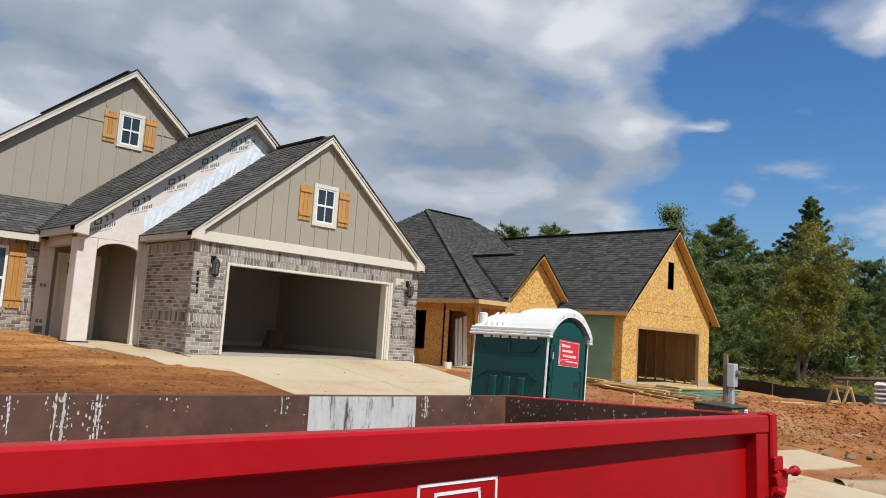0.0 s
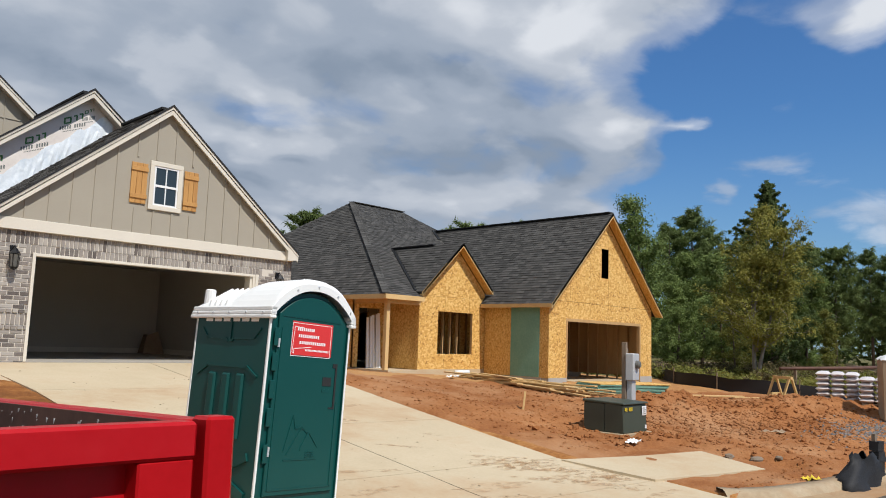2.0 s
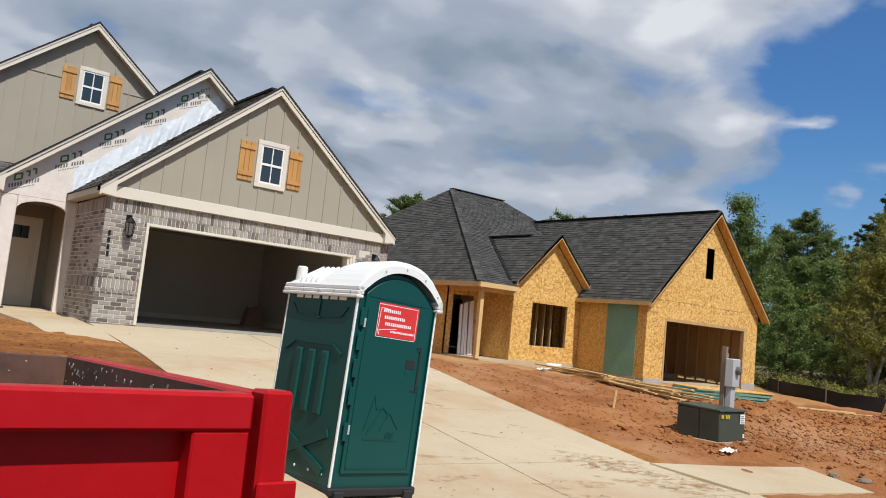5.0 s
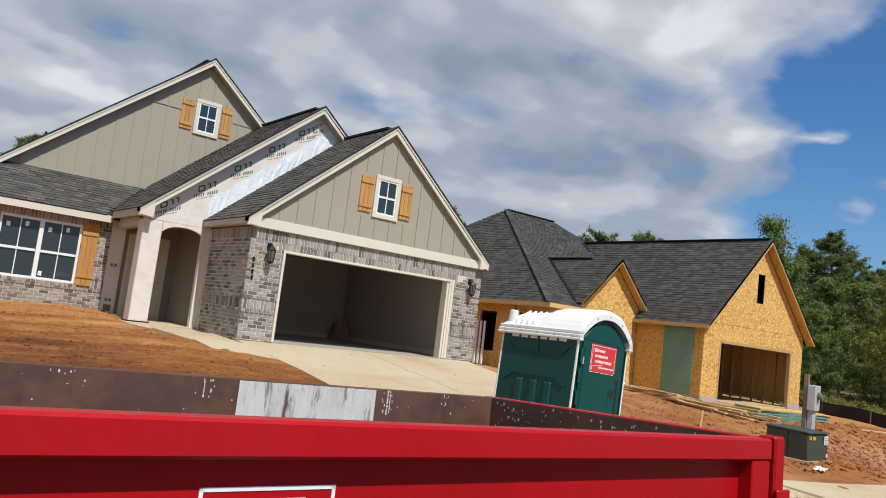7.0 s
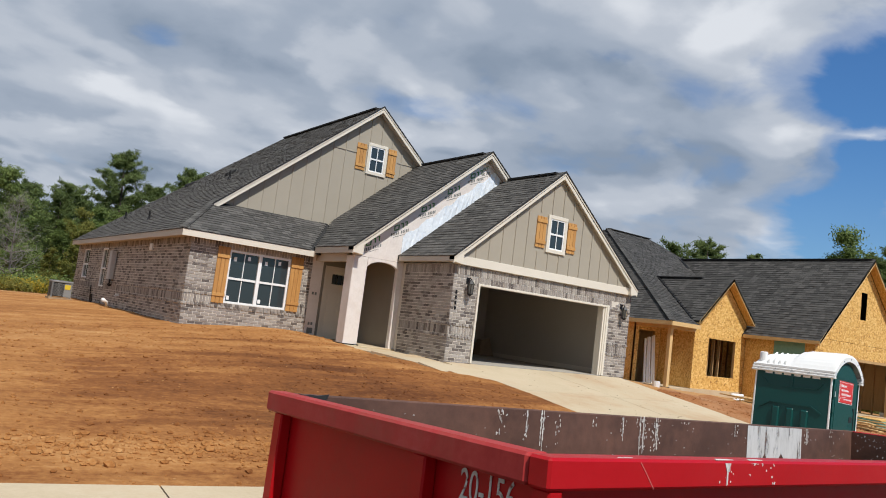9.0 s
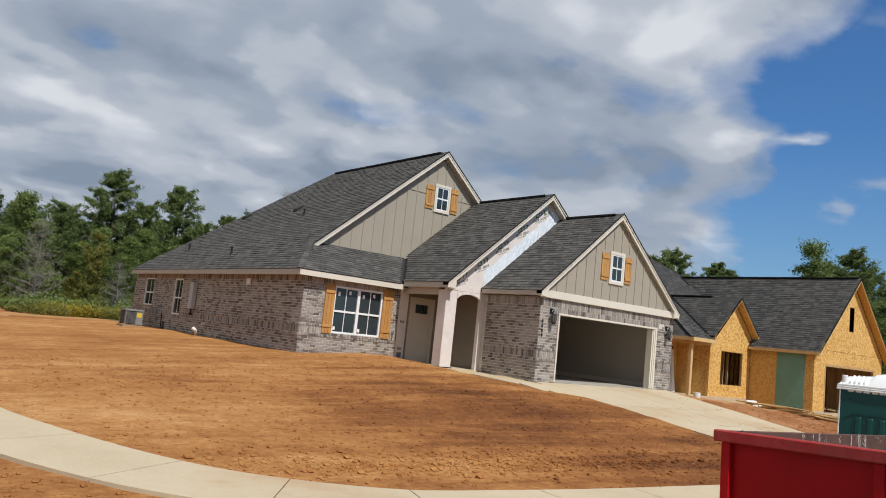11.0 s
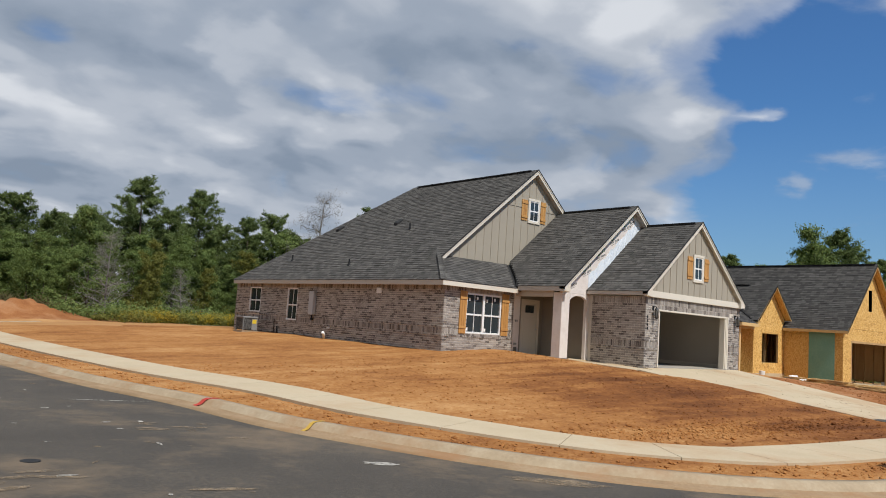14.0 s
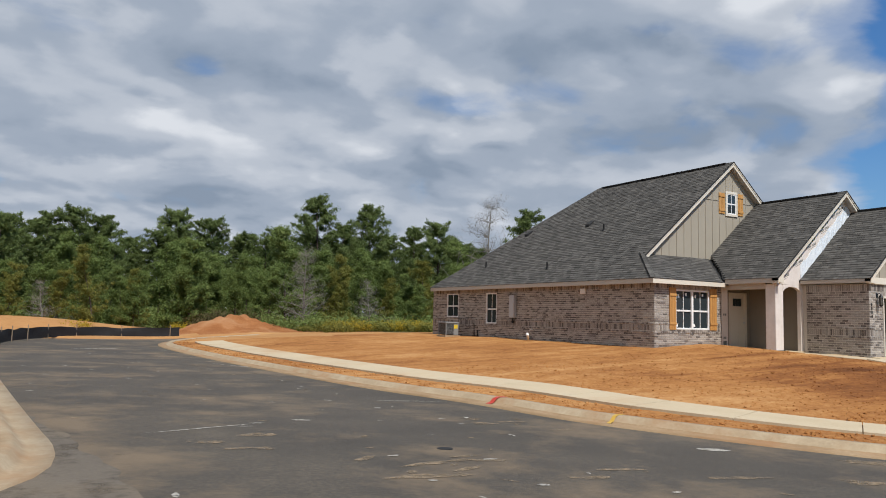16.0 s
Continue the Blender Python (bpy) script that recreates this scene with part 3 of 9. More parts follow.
def spline(pts, step=0.5):
    """A smooth line through a few stations, in steps of about that length."""
    p = [Vector(q) for q in pts]
    p = [p[0] * 2 - p[1]] + p + [p[-1] * 2 - p[-2]]
    out = []
    for i in range(1, len(p) - 2):
        n = max(2, int((p[i + 1] - p[i]).length / step))
        for k in range(n):
            t = k / n
            a, b, c, d = p[i - 1], p[i], p[i + 1], p[i + 2]
            out.append(0.5 * ((2 * b) + (c - a) * t + (2 * a - 5 * b + 4 * c - d) * t * t + (3 * b - a - 3 * c + d) * t ** 3))
    out.append(p[-2])
    return out


def offset_line(line, d):
    """The line moved sideways to its left by d."""
    out = []
    for i, p in enumerate(line):
        t = (line[min(i + 1, len(line) - 1)] - line[max(i - 1, 0)]).normalized()
        out.append(Vector((p.x - t.y * d, p.y + t.x * d)))
    return out


def distance_to(line, x, y):
    """Distance of arrays x, y to a polyline, positive on its left side."""
    best = np.full(np.shape(x), 1e9)
    sign = np.ones(np.shape(x))
    for a, b in zip(line[:-1], line[1:]):
        dx, dy = b.x - a.x, b.y - a.y
        t = np.clip(((x - a.x) * dx + (y - a.y) * dy) / (dx * dx + dy * dy), 0, 1)
        ex, ey = x - a.x - t * dx, y - a.y - t * dy
        d = np.hypot(ex, ey)
        near = d < best
        best = np.where(near, d, best)
        sign = np.where(near, np.where(dx * ey - dy * ex > 0, 1, -1), sign)
    return best * sign


# back of the kerb round the corner lot, walked from the far street end to the east: the lot lies on its left
KERB = spline([(-4.0, 45.2), (-8.0, 43.2), (-10.2, 39.0), (-10.55, 30.0), (-9.9, 19.5), (-8.95, 14.0), (-8.5, 10.5), (-6.9, 6.75), (-4.4, 4.75), (-1.5, 4.25), (3.5, 4.15)])
KERB_EAST = spline([(14.1, 5.75), (13.88, 5.2), (14.0, 4.65), (14.45, 4.38), (15.4, 4.1), (17.0, 3.87), (18.4, 3.62), (24.0, 3.1), (45.0, 1.8), (80.0, -0.4)], 0.3)
KERB_WEST = spline([(-60.0, 6.7), (-24.0, 6.75), (-20.2, 6.86), (-18.64, 7.3), (-17.90, 8.0), (-17.56, 8.8), (-17.49, 9.8), (-17.54, 10.8), (-17.70, 14.3), (-17.90, 19.5), (-18.16, 27.6), (-18.6, 46.0)])
ALL_NORTH = KERB + spline([(4.0, 4.15), (13.0, 4.15)], 2.0) + KERB_EAST[6:]

# ---- ground, street and paving ----
def axis(parts_):
    out = []
    for a, b, s in parts_:
        out.extend(np.arange(a, b, s))
    return np.array(out + [parts_[-1][1]])


GX = axis([(-1500, -200, 260), (-200, -60, 20), (-60, -24, 3.0), (-24, -12, 0.8), (-12, 13, 0.2), (13, 28, 0.12), (28, 36, 0.2), (36, 60, 1.5), (60, 200, 20), (200, 1500, 260)])
GY = axis([(-1500, -200, 260), (-200, -20, 20), (-20, 2, 2.0), (2, 14, 0.12), (14, 24, 0.2), (24, 66, 0.7), (66, 120, 3), (120, 300, 20), (300, 1500, 240)])
gx, gy = np.meshgrid(GX, GY)
d_north = distance_to(ALL_NORTH, gx, gy)
d_west = distance_to(KERB_WEST, gx, gy)
street = ((d_north < 0.05) & (d_west < 0.05) & (gy < 46)) | ((gy < 4.0) & (gx > 3))
street &= (gy > -4.6)


DRIVE = [(15.72, 7.93, 14.45), (13.0, 8.1, 14.4), (9.8, 8.0, 14.0), (7.0, 7.82, 13.6), (5.5, 7.1, 13.95), (3.45, 5.6, 13.7)]


def drive_z(x, y):
    """The drive's surface: nearly flat from the street, then climbing to the garage."""
    low = -1.03 - 0.027 * (x - 8.7)
    edge = level(x, 4.2) - 0.08
    up = np.clip((y - 6.0) / 9.72, 0, 1)
    return np.where(np.asarray(y) > 6.0, low + (-0.012 - low) * (up * 0.85 + 0.15 * up * up), low + (edge - low) * np.clip((6.0 - y) / 2.4, 0, 1))


def rough_field(x, y, s, seed):
    out = np.empty(x.shape)
    flat = out.ravel()
    for i, (a, b) in enumerate(zip(x.ravel(), y.ravel())):
        flat[i] = noise.fractal(Vector((a * s, b * s, seed)), 1.0, 2.1, 4)
    return out


near = (gx > -13) & (gx < 37) & (gy > 3) & (gy < 40)
rough = np.zeros(gx.shape)
rough[near] = rough_field(gx[near], gy[near], 1.1, 3.3)
fine_ = np.zeros(gx.shape)
fine_[near] = rough_field(gx[near], gy[near], 3.4, 5.7)
coarse = np.zeros(gx.shape)
coarse[near] = rough_field(gx[near], gy[near], 0.28, 8.1)
gz = level(gx, gy)


def bump_at(cx, cy, rx, ry, h, turn=0.0):
    c, s = math.cos(radians(turn)), math.sin(radians(turn))
    u, v = ((gx - cx) * c + (gy - cy) * s) / rx, (-(gx - cx) * s + (gy - cy) * c) / ry
    return h * np.exp(-(u * u + v * v) * 1.2)


churned = np.clip((gx - 13.6) / 1.2, 0, 1) * np.clip((34 - gx) / 4, 0, 1) * np.clip((d_north - 0.25) / 0.5, 0, 1) * np.clip((17.5 - gy) / 2, 0, 1)
gz = gz + rough * (0.018 + 0.040 * churned) + fine_ * (0.008 + 0.034 * churned) + coarse * (0.05 + 0.02 * churned)
gz += (bump_at(20.6, 9.3, 2.4, 1.0, 0.30, -12) + bump_at(23.6, 8.2, 2.8, 1.2, 0.34, -14) + bump_at(27.0, 7.0, 3.0, 1.3, 0.32, -8)) * (1 + 0.35 * rough + 0.3 * fine_)
gz += bump_at(-3.9, 50.5, 3.1, 2.3, 1.02) * (1 + 0.2 * np.sin(gx * 2.1) * np.sin(gy * 1.7) + 0.12 * np.sin(gx * 5.3 + gy * 3.1)) + bump_at(-6.0, 49.3, 2.0, 1.4, 0.35) + bump_at(-17.0, 55.5, 9.0, 3.2, 0.95)
# soil kept clear of the paved stub and the transformer's pad
stub = (gx > 13.0) & (gx < 17.1) & (gy > 4.6) & (gy < 6.9)
gz = np.where(stub, level(gx, gy) - 0.05 + 0.4 * (gz - level(gx, gy)), gz)
# the tilled strip by the kerb stays below the walk
gz = np.where((d_north > 0) & (d_north < 3.6) & (gx < 6), level(gx, gy) + rough * 0.018 - 0.01, gz)
gz = np.where(street, level(gx, gy) - 0.45, gz)
house_pad = (gx < 14.3) & (gy < 35.5) & (((gx > 8.1) & (gy > 16.1)) | ((gx > 6.5) & (gy > 18.5)) | ((gx > 3.0) & (gy > 20.7)))
gz = np.where(house_pad, -0.35, gz)
house2_pad = ((gx > 20.9) & (gx < 32.3) & (gy > 19.2) & (gy < 32.5)) | ((gx > 25.9) & (gx < 32.3) & (gy > 16.1) & (gy < 20))
gz = np.where(house2_pad, -1.1, gz)
dy_ = np.array(DRIVE)[::-1]
left_, right_ = np.interp(gy, dy_[:, 0], dy_[:, 1]), np.interp(gy, dy_[:, 0], dy_[:, 2])
aside = np.maximum(np.maximum(left_ - gx, gx - right_), 0)
drive_row = (gy > 3.5) & (gy < 15.9)
gz = np.where(drive_row & (aside < 2.5), np.minimum(gz, drive_z(gx, gy) - 0.10 + np.where(aside > 0.02, 0.10, 0) + 0.16 * aside + 0.25 * np.clip(aside, 0, 1) * np.clip(rough, 0, 1)), gz)
entry_row = (gx > 6.1) & (gx < 8.0) & (gy > 13.0) & (gy < 18.6)
gz = np.where(entry_row, np.minimum(gz, -0.06), gz)
gz = np.where((gx > 120) | (gx < -120) | (gy > 150) | (gy < -120), -0.6, gz)

nx_, ny_ = len(GX), len(GY)
gverts = np.stack([gx.ravel(), gy.ravel(), gz.ravel()], 1).tolist()
gfaces, gmats = [], []
for j in range(ny_ - 1):
    for i in range(nx_ - 1):
        a = j * nx_ + i
        gfaces.append((a, a + 1, a + nx_ + 1, a + nx_))
        x_, y_ = GX[i], GY[j]
        wob = 1.5 * math.sin(x_ * 0.4) + math.sin(y_ * 0.55)
        if x_ > 13.9 and x_ < 33 + wob and y_ < 14.2 + 0.5 * wob - 0.18 * max(0, x_ - 20) and y_ > 0:
            k = 1
        elif (x_ + 3.8) ** 2 / 42 + (y_ - 50.3) ** 2 / 14 < 1:
            k = 1
        elif y_ > 40 + wob and y_ < 62 and -30 < x_ < 3 + wob or (13.9 < x_ < 42 + wob and y_ <= 17 and y_ > 0):
            k = 2
        elif -12 < x_ < 22 and 0 < y_ < 40.5 + wob + 0.4 * max(0, -x_):
            k = 0
        elif y_ > 0 and x_ > -25 and x_ < 34 and y_ < 38:
            k = 2
        elif x_ > 42 and x_ < 90 and y_ < 32:
            k = 4
        else:
            k = 3
        gmats.append(k)
ground_me = raw("ground", gverts, gfaces, M_DIRT, True)
for m_ in (M_CHURN, M_TAN, M_WEED, M_FIELD):
    ground_me.materials.append(m_)
ground_me.polygons.foreach_set("material_index", gmats)
ground = tagged(new("ground", ground_me), "graded red clay lots with churned soil and weedy edges", "ground", "", "structure")


def ribbon(name, left, right, dz, material, label, category, thick=0.12, joints=None):
    """Paving between two lines of equal count, laid on the lots' level."""
    verts, faces = [], []
    for a, b in zip(left, right):
        za, zb = float(level(a.x, a.y)) + dz, float(level(b.x, b.y)) + dz
        verts += [(a.x, a.y, za), (b.x, b.y, zb), (b.x, b.y, zb - thick), (a.x, a.y, za - thick)]
    for i in range(len(left) - 1):
        p, q = 4 * i, 4 * i + 4
        faces += [(p, q, q + 1, p + 1), (p + 1, q + 1, q + 2, p + 2), (p + 3, p, q, q + 3)]
    faces += [(0, 1, 2, 3), tuple(4 * (len(left) - 1) + k for k in (3, 2, 1, 0))]
    faces = [tuple(reversed(f)) for f in faces]
    return tagged(new(name, raw(name, verts, faces, material)), label, category, "", "structure")


# asphalt: the street past the lots and the street that leaves it
RX = axis([(-60, -20, 2.0), (-20, 40, 0.5), (40, 90, 5)])
RY = axis([(-4.6, 8, 0.5), (8, 58, 1.0)])
rx, ry = np.meshgrid(RX, RY)
rz = level(rx, ry) - 0.11
rn, rw = distance_to(ALL_NORTH, rx, ry), distance_to(KERB_WEST, rx, ry)
keep = ((rn < 0.3) & (rw < 0.3)) | (ry < 2.4)
keep &= ~((ry > 47.5 + 0.0 * rx))
rverts = np.stack([rx.ravel(), ry.ravel(), rz.ravel()], 1).tolist()
rfaces = []
w_ = len(RX)
for j in range(len(RY) - 1):
    for i in range(w_ - 1):
        if keep[j, i] or keep[j + 1, i + 1] or keep[j, i + 1] or keep[j + 1, i]:
            a = j * w_ + i
            rfaces.append((a, a + 1, a + w_ + 1, a + w_))
road = tagged(new("road", raw("road", rverts, rfaces, M_ASPH, True)), "worn grey asphalt street dusted with red clay", "road", "", "structure")


def kerb(name, line, label, width=1.0, pan=None):
    """Rolled kerb with its gutter pan, seen in section: the gutter lies towards the street."""
    sec = [(0.10, -0.20), (0.10, 0.015), (-0.10, 0.02), (-0.17, 0.0), (-0.26, -0.075), (-0.36, -0.10), (-0.68, -0.09), (-0.68, -0.25)]
    lines = [offset_line(line, d * width) for d, _ in sec]
    verts, faces = [], []
    n = len(sec)
    for i in range(len(line)):
        base = float(level(line[i].x, line[i].y))
        for k in range(n):
            verts.append((lines[k][i].x, lines[k][i].y, base + sec[k][1]))
    for i in range(len(line) - 1):
        for k in range(n - 1):
            a = i * n + k
            faces.append((a, a + 1, a + n + 1, a + n))
    me = raw(name, verts, faces, M_KERB, True)
    me.materials.append(pan or M_GUTTER)
    me.polygons.foreach_set("material_index", [int(f % (n - 1) >= 4) for f in range(len(faces))])
    return tagged(new(name, me), label, "kerb", "", "structure")


kerb("kerb_north", KERB, "rolled concrete kerb and gutter stained with clay", 0.82)
kerb("kerb_east", KERB_EAST[4:], "rolled concrete kerb and gutter stained with clay")
kerb("kerb_west", KERB_WEST, "rolled concrete kerb and gutter with pale edges", 0.68, M_KERB)
WALK = [p for p in KERB if p.y < 39.5]
w_in, w_out = offset_line(WALK, 1.12), offset_line(WALK, 2.42)
w_in += [Vector((5.2, 5.35)), Vector((7.45, 5.45))]
w_out += [Vector((5.2, 6.75)), Vector((7.8, 6.8))]


def flags(name, left, right, dz, material, label, step):
    """A concrete walk poured in bays, each a piece with an open joint after it."""
    top = tagged(new(name), label, "pavement", "", "structure")
    i = 0
    while i < len(left) - 1:
        j = min(i + step, len(left) - 1)
        M = fresh()
        n = j - i
        b = 0
        for k in range(i, j + 1):
            a, c = left[k].copy(), right[k].copy()
            if k == j and j < len(left) - 1:
                a, c = a + (left[k - 1] - a).normalized() * 0.015, c + (right[k - 1] - c).normalized() * 0.015
            za, zc = float(level(a.x, a.y)) + dz, float(level(c.x, c.y)) + dz
            M[0].extend([(a.x, a.y, za), (c.x, c.y, zc), (c.x, c.y, zc - 0.12), (a.x, a.y, za - 0.12)])
        for k in range(n):
            p, q = 4 * k, 4 * k + 4
            M[1].extend([(p, q, q + 1, p + 1), (p + 1, q + 1, q + 2, p + 2), (p + 3, p, q, q + 3)])
        M[1].extend([(0, 1, 2, 3), tuple(4 * n + k for k in (3, 2, 1, 0))])
        part("slab", M, material, top)
        i = j
    return top


flags("pavement_walk", w_in, w_out, 0.035, M_CONC, "pale new concrete pavement with clay along its edges", 4)
flags("pavement_stub", [Vector((13.75, 5.45)), Vector((15.1, 5.2)), Vector((16.35, 4.95))], [Vector((13.5, 6.85)), Vector((15.1, 6.5)), Vector((16.75, 6.2))], -0.022, M_CONC, "short stub of pale concrete pavement ending in soil", 2)


def driveway():
    top = tagged(new("driveway"), "pale concrete driveway with clay stains and leaf litter", "driveway", "", "structure")
    # left and right edges at each cross joint, from the garage to the street
    for (ya, la, ra), (yb, lb, rb) in zip(DRIVE[:-1], DRIVE[1:]):
        for k in range(2):
            M = fresh()
            n = 6
            g = 0.008
            for i in range(n + 1):
                t = i / n
                y = ya + (yb - ya) * t + (-g if i == 0 else g if i == n else 0)
                l, r = la + (lb - la) * t, ra + (rb - ra) * t
                mid = (l + r) / 2
                a, c = (l, mid - g) if k == 0 else (mid + g, r)
                for x in (a, c):
                    z = float(drive_z(x, y))
                    M[0].append((x, y, z))
                    M[0].append((x, y, z - 0.15))
            for i in range(n):
                p, q = 4 * i, 4 * i + 4
                M[1].extend([(p, p + 2, q + 2, q), (p + 2, p + 3, q + 3, q + 2), (p + 1, p, q, q + 1)])
            M[1].extend([(0, 1, 3, 2), (4 * n, 4 * n + 2, 4 * n + 3, 4 * n + 1)])
            part("slab", M, M_CONC, top)
    return top


driveway()
# entry walk from the driveway to the porch
MW = fresh()
for (y0, x0), (y1, x1) in (((13.3, 7.02), (15.2, 6.80)), ((15.215, 6.80), (17.0, 6.55)), ((17.015, 6.55), (18.15, 6.35))):
    za, zb = float(drive_z(8, y0)) + 0.004, min(0.05, float(drive_z(8, y1)) + 0.03)
    hexa(MW, [(x0, y0, -0.4), (8.0, y0, -0.4), (7.93, y1, -0.2), (x1, y1, -0.2), (x0, y0, za), (8.0, y0, za), (7.93, y1, zb), (x1, y1, zb)])
structure("pavement_entry", MW, M_CONC, "narrow concrete entry walk beside the brick garage", "pavement")

# ---- the brick house ----
PITCH = 0.833


def slope_tabs(o, e, r, z0, pitch, run, lo, hi, seed, expo=0.142, lift=0.0):
    """Shingle tabs on a roof plane: o a point of the eave, e along it, r inward; lo and hi its ends at each run from the eave."""
    rnd = random.Random(seed)
    o, e, r = Vector((*o, 0)), Vector((*e, 0)), Vector((*r, 0))
    length = math.sqrt(1 + pitch * pitch)
    step = expo / length
    tabs = []
    s = -0.02
    row = 0
    while s < run - 0.02:
        a, b = lo(max(s, 0.0)), hi(max(s, 0.0))
        u = a - rnd.random() * 0.3
        while u < b:
            w = rnd.choice((0.16, 0.2, 0.26, 0.33))
            ua, ub = max(u, a), min(u + w, b)
            if ub - ua > 0.03:
                tabs.append((ua, ub, s, min(s + step * 1.12, run + 0.02), rnd.choice((0.008, 0.010, 0.017)), w))
            u += w + 0.006
        s += step
        row += 1
    up = Vector((0, 0, 1))
    n = (up - r * pitch).normalized()
    return [(o + e * ua + r * s + up * (z0 + pitch * s + lift), ub - ua, s2 - s, h, w) for ua, ub, s, s2, h, w in tabs], e, (r + up * pitch), n


def lay_tabs(tabs, e, g, n, material, name, parent, single=None, count=0):
    """The tabs as one joined mesh; the first count of them that pass single() as pieces of their own on shared meshes."""
    verts, faces = [], []
    shared = {}
    made = 0
    for p, w, ds, h, w0 in tabs:
        if single and made < count and abs(w - w0) < 1e-6 and single(p):
            key = (w0, round(ds, 3), h)
            if key not in shared:
                a = Vector((0, 0, 0))
                q = [a, e * w, e * w + g * ds, g * ds]
                t = [q[0] + n * (h + 0.004), q[1] + n * (h + 0.004), q[2] + n * 0.003, q[3] + n * 0.003]
                shared[key] = raw("shingle", [tuple(v) for v in q[:2]] + [tuple(v) for v in t], [(2, 3, 4, 5), (0, 1, 3, 2)], M_SHINGP)
            ob = new("shingle", shared[key])
            ob.matrix_basis = Matrix.Translation(p)
            ob.parent = parent
            made += 1
            continue
        b = len(verts)
        q0, q1 = p, p + e * w
        t0, t1, t2, t3 = q0 + n * (h + 0.004), q1 + n * (h + 0.004), q1 + g * ds + n * 0.003, q0 + g * ds + n * 0.003
        verts += [tuple(q0), tuple(q1), tuple(t0), tuple(t1), tuple(t2), tuple(t3)]
        faces += [(b + 2, b + 3, b + 4, b + 5), (b, b + 1, b + 3, b + 2)]
    ob = new(name, raw(name, verts, faces, material))
    hang(ob, parent)
    ob["kind"] = "stuff"
    return ob


def deck(M, pts, thick=0.10):
    """A flat roof deck from its upper outline."""
    poly_prism(M, [(p[0], p[1], p[2] - 0.012) for p in pts], (0, 0, -thick))


def beam(M, a, b, w, h, side=(0, 1, 0)):
    """A board from a to b whose upper edge they mark: h deep, w thick along side."""
    a, b, s = Vector(a), Vector(b), Vector(side) * w
    d = Vector((0, 0, -h))
    hexa(M, [a + d, b + d, b + d + s, a + d + s, a, b, b + s, a + s])


def courses(z0, z1, belt=None, top_soldier=True, base=0.0):
    """Brick courses between two heights: (bottom, height, brick length, proud)."""
    out, z = [], z0
    stop = z1 - (0.245 if top_soldier else 0)
    while z < stop - 0.04:
        if belt and abs(z - belt) < 0.041:
            out += [(z, 0.067, 0.095, 0.030), (z + 0.081, 0.211, 0.068, 0.012), (z + 0.306, 0.067, 0.095, 0.030)]
            z += 0.387
            continue
        out.append((z, min(0.068, stop - z - 0.01), 0.203, 0.010))
        z += 0.082
    if top_soldier:
        out.append((stop, 0.235, 0.068, 0.010))
    return out


def bricks(u0, u1, rows, holes, seed):
    """Bricks along a wall: (u, width, z, height, proud, full)."""
    rnd = random.Random(seed)
    out = []
    for k, (z, h, L, pr) in enumerate(rows):
        u = u0 - (L * 0.5 if k % 2 else 0) - 0.0
        while u < u1 - 0.01:
            a, b = max(u, u0), min(u + L, u1)
            spans = [(a, b)]
            for (h0, h1, zb, zt) in holes:
                if zb - 0.02 < z + h / 2 < zt + 0.02:
                    nxt = []
                    for (p, q) in spans:
                        if q <= h0 or p >= h1:
                            nxt.append((p, q))
                        else:
                            if p < h0:
                                nxt.append((p, h0))
                            if q > h1:
                                nxt.append((h1, q))
                    spans = nxt
            for (p, q) in spans:
                if q - p > 0.02:
                    out.append((p, q - p, z, h, pr + rnd.uniform(-0.0025, 0.0025), abs(q - p - L) < 1e-6))
            u += L + 0.013
    return out


def lay_bricks(items, place, parent, single=None, count=0, name="brickwork"):
    """place(u, z, d) gives the world point d in front of the wall's face."""
    verts, faces, shared = [], [], {}
    made = 0
    o = Vector(place(0, 0, 0))
    ux, uz, ud = Vector(place(1, 0, 0)) - o, Vector(place(0, 1, 0)) - o, Vector(place(0, 0, 1)) - o

    def block(w, h, pr):
        a = [Vector((0, 0, 0)), ux * w, ux * w + uz * h, uz * h]
        c = 0.004
        f = [ux * c + uz * c + ud * pr, ux * (w - c) + uz * c + ud * pr, ux * (w - c) + uz * (h - c) + ud * pr, ux * c + uz * (h - c) + ud * pr]
        return a + f, [(4, 5, 6, 7), (0, 1, 5, 4), (1, 2, 6, 5), (2, 3, 7, 6), (3, 0, 4, 7)]

    for (u, w, z, h, pr, full) in items:
        p = Vector(place(u, z, 0))
        if single and full and made < count and single(u, z):
            key = (round(w, 3), round(h, 3))
            if key not in shared:
                v, f = block(w, h, round(pr, 3))
                shared[key] = raw("brick", [tuple(q) for q in v], f, M_BRICKP)
            ob = new("brick", shared[key])
            ob.matrix_basis = Matrix.Translation(p)
            ob.parent = parent
            made += 1
        else:
            v, f = block(w, h, pr)
            b = len(verts)
            verts += [tuple(p + q) for q in v]
            faces += [tuple(b + i for i in q) for q in f]
    if verts:
        ob = new(name, raw(name, verts, faces, M_BRICK))
        hang(ob, parent)
        ob["kind"] = "stuff"


def wall_with_holes(M, u0, u1, z0, z1, holes, slab):
    """A wall as blocks round its openings; slab(ua, ub, za, zb) adds one block."""
    us = sorted({u0, u1, *[h[0] for h in holes], *[h[1] for h in holes]})
    for a, b in zip(us[:-1], us[1:]):
        cuts = sorted([(h[2], h[3]) for h in holes if h[0] <= a + 1e-6 and h[1] >= b - 1e-6])
        z = z0
        for (c, d) in cuts:
            if c > z + 1e-6:
                slab(a, b, z, c)
            z = max(z, d)
        if z < z1 - 1e-6:
            slab(a, b, z, z1)


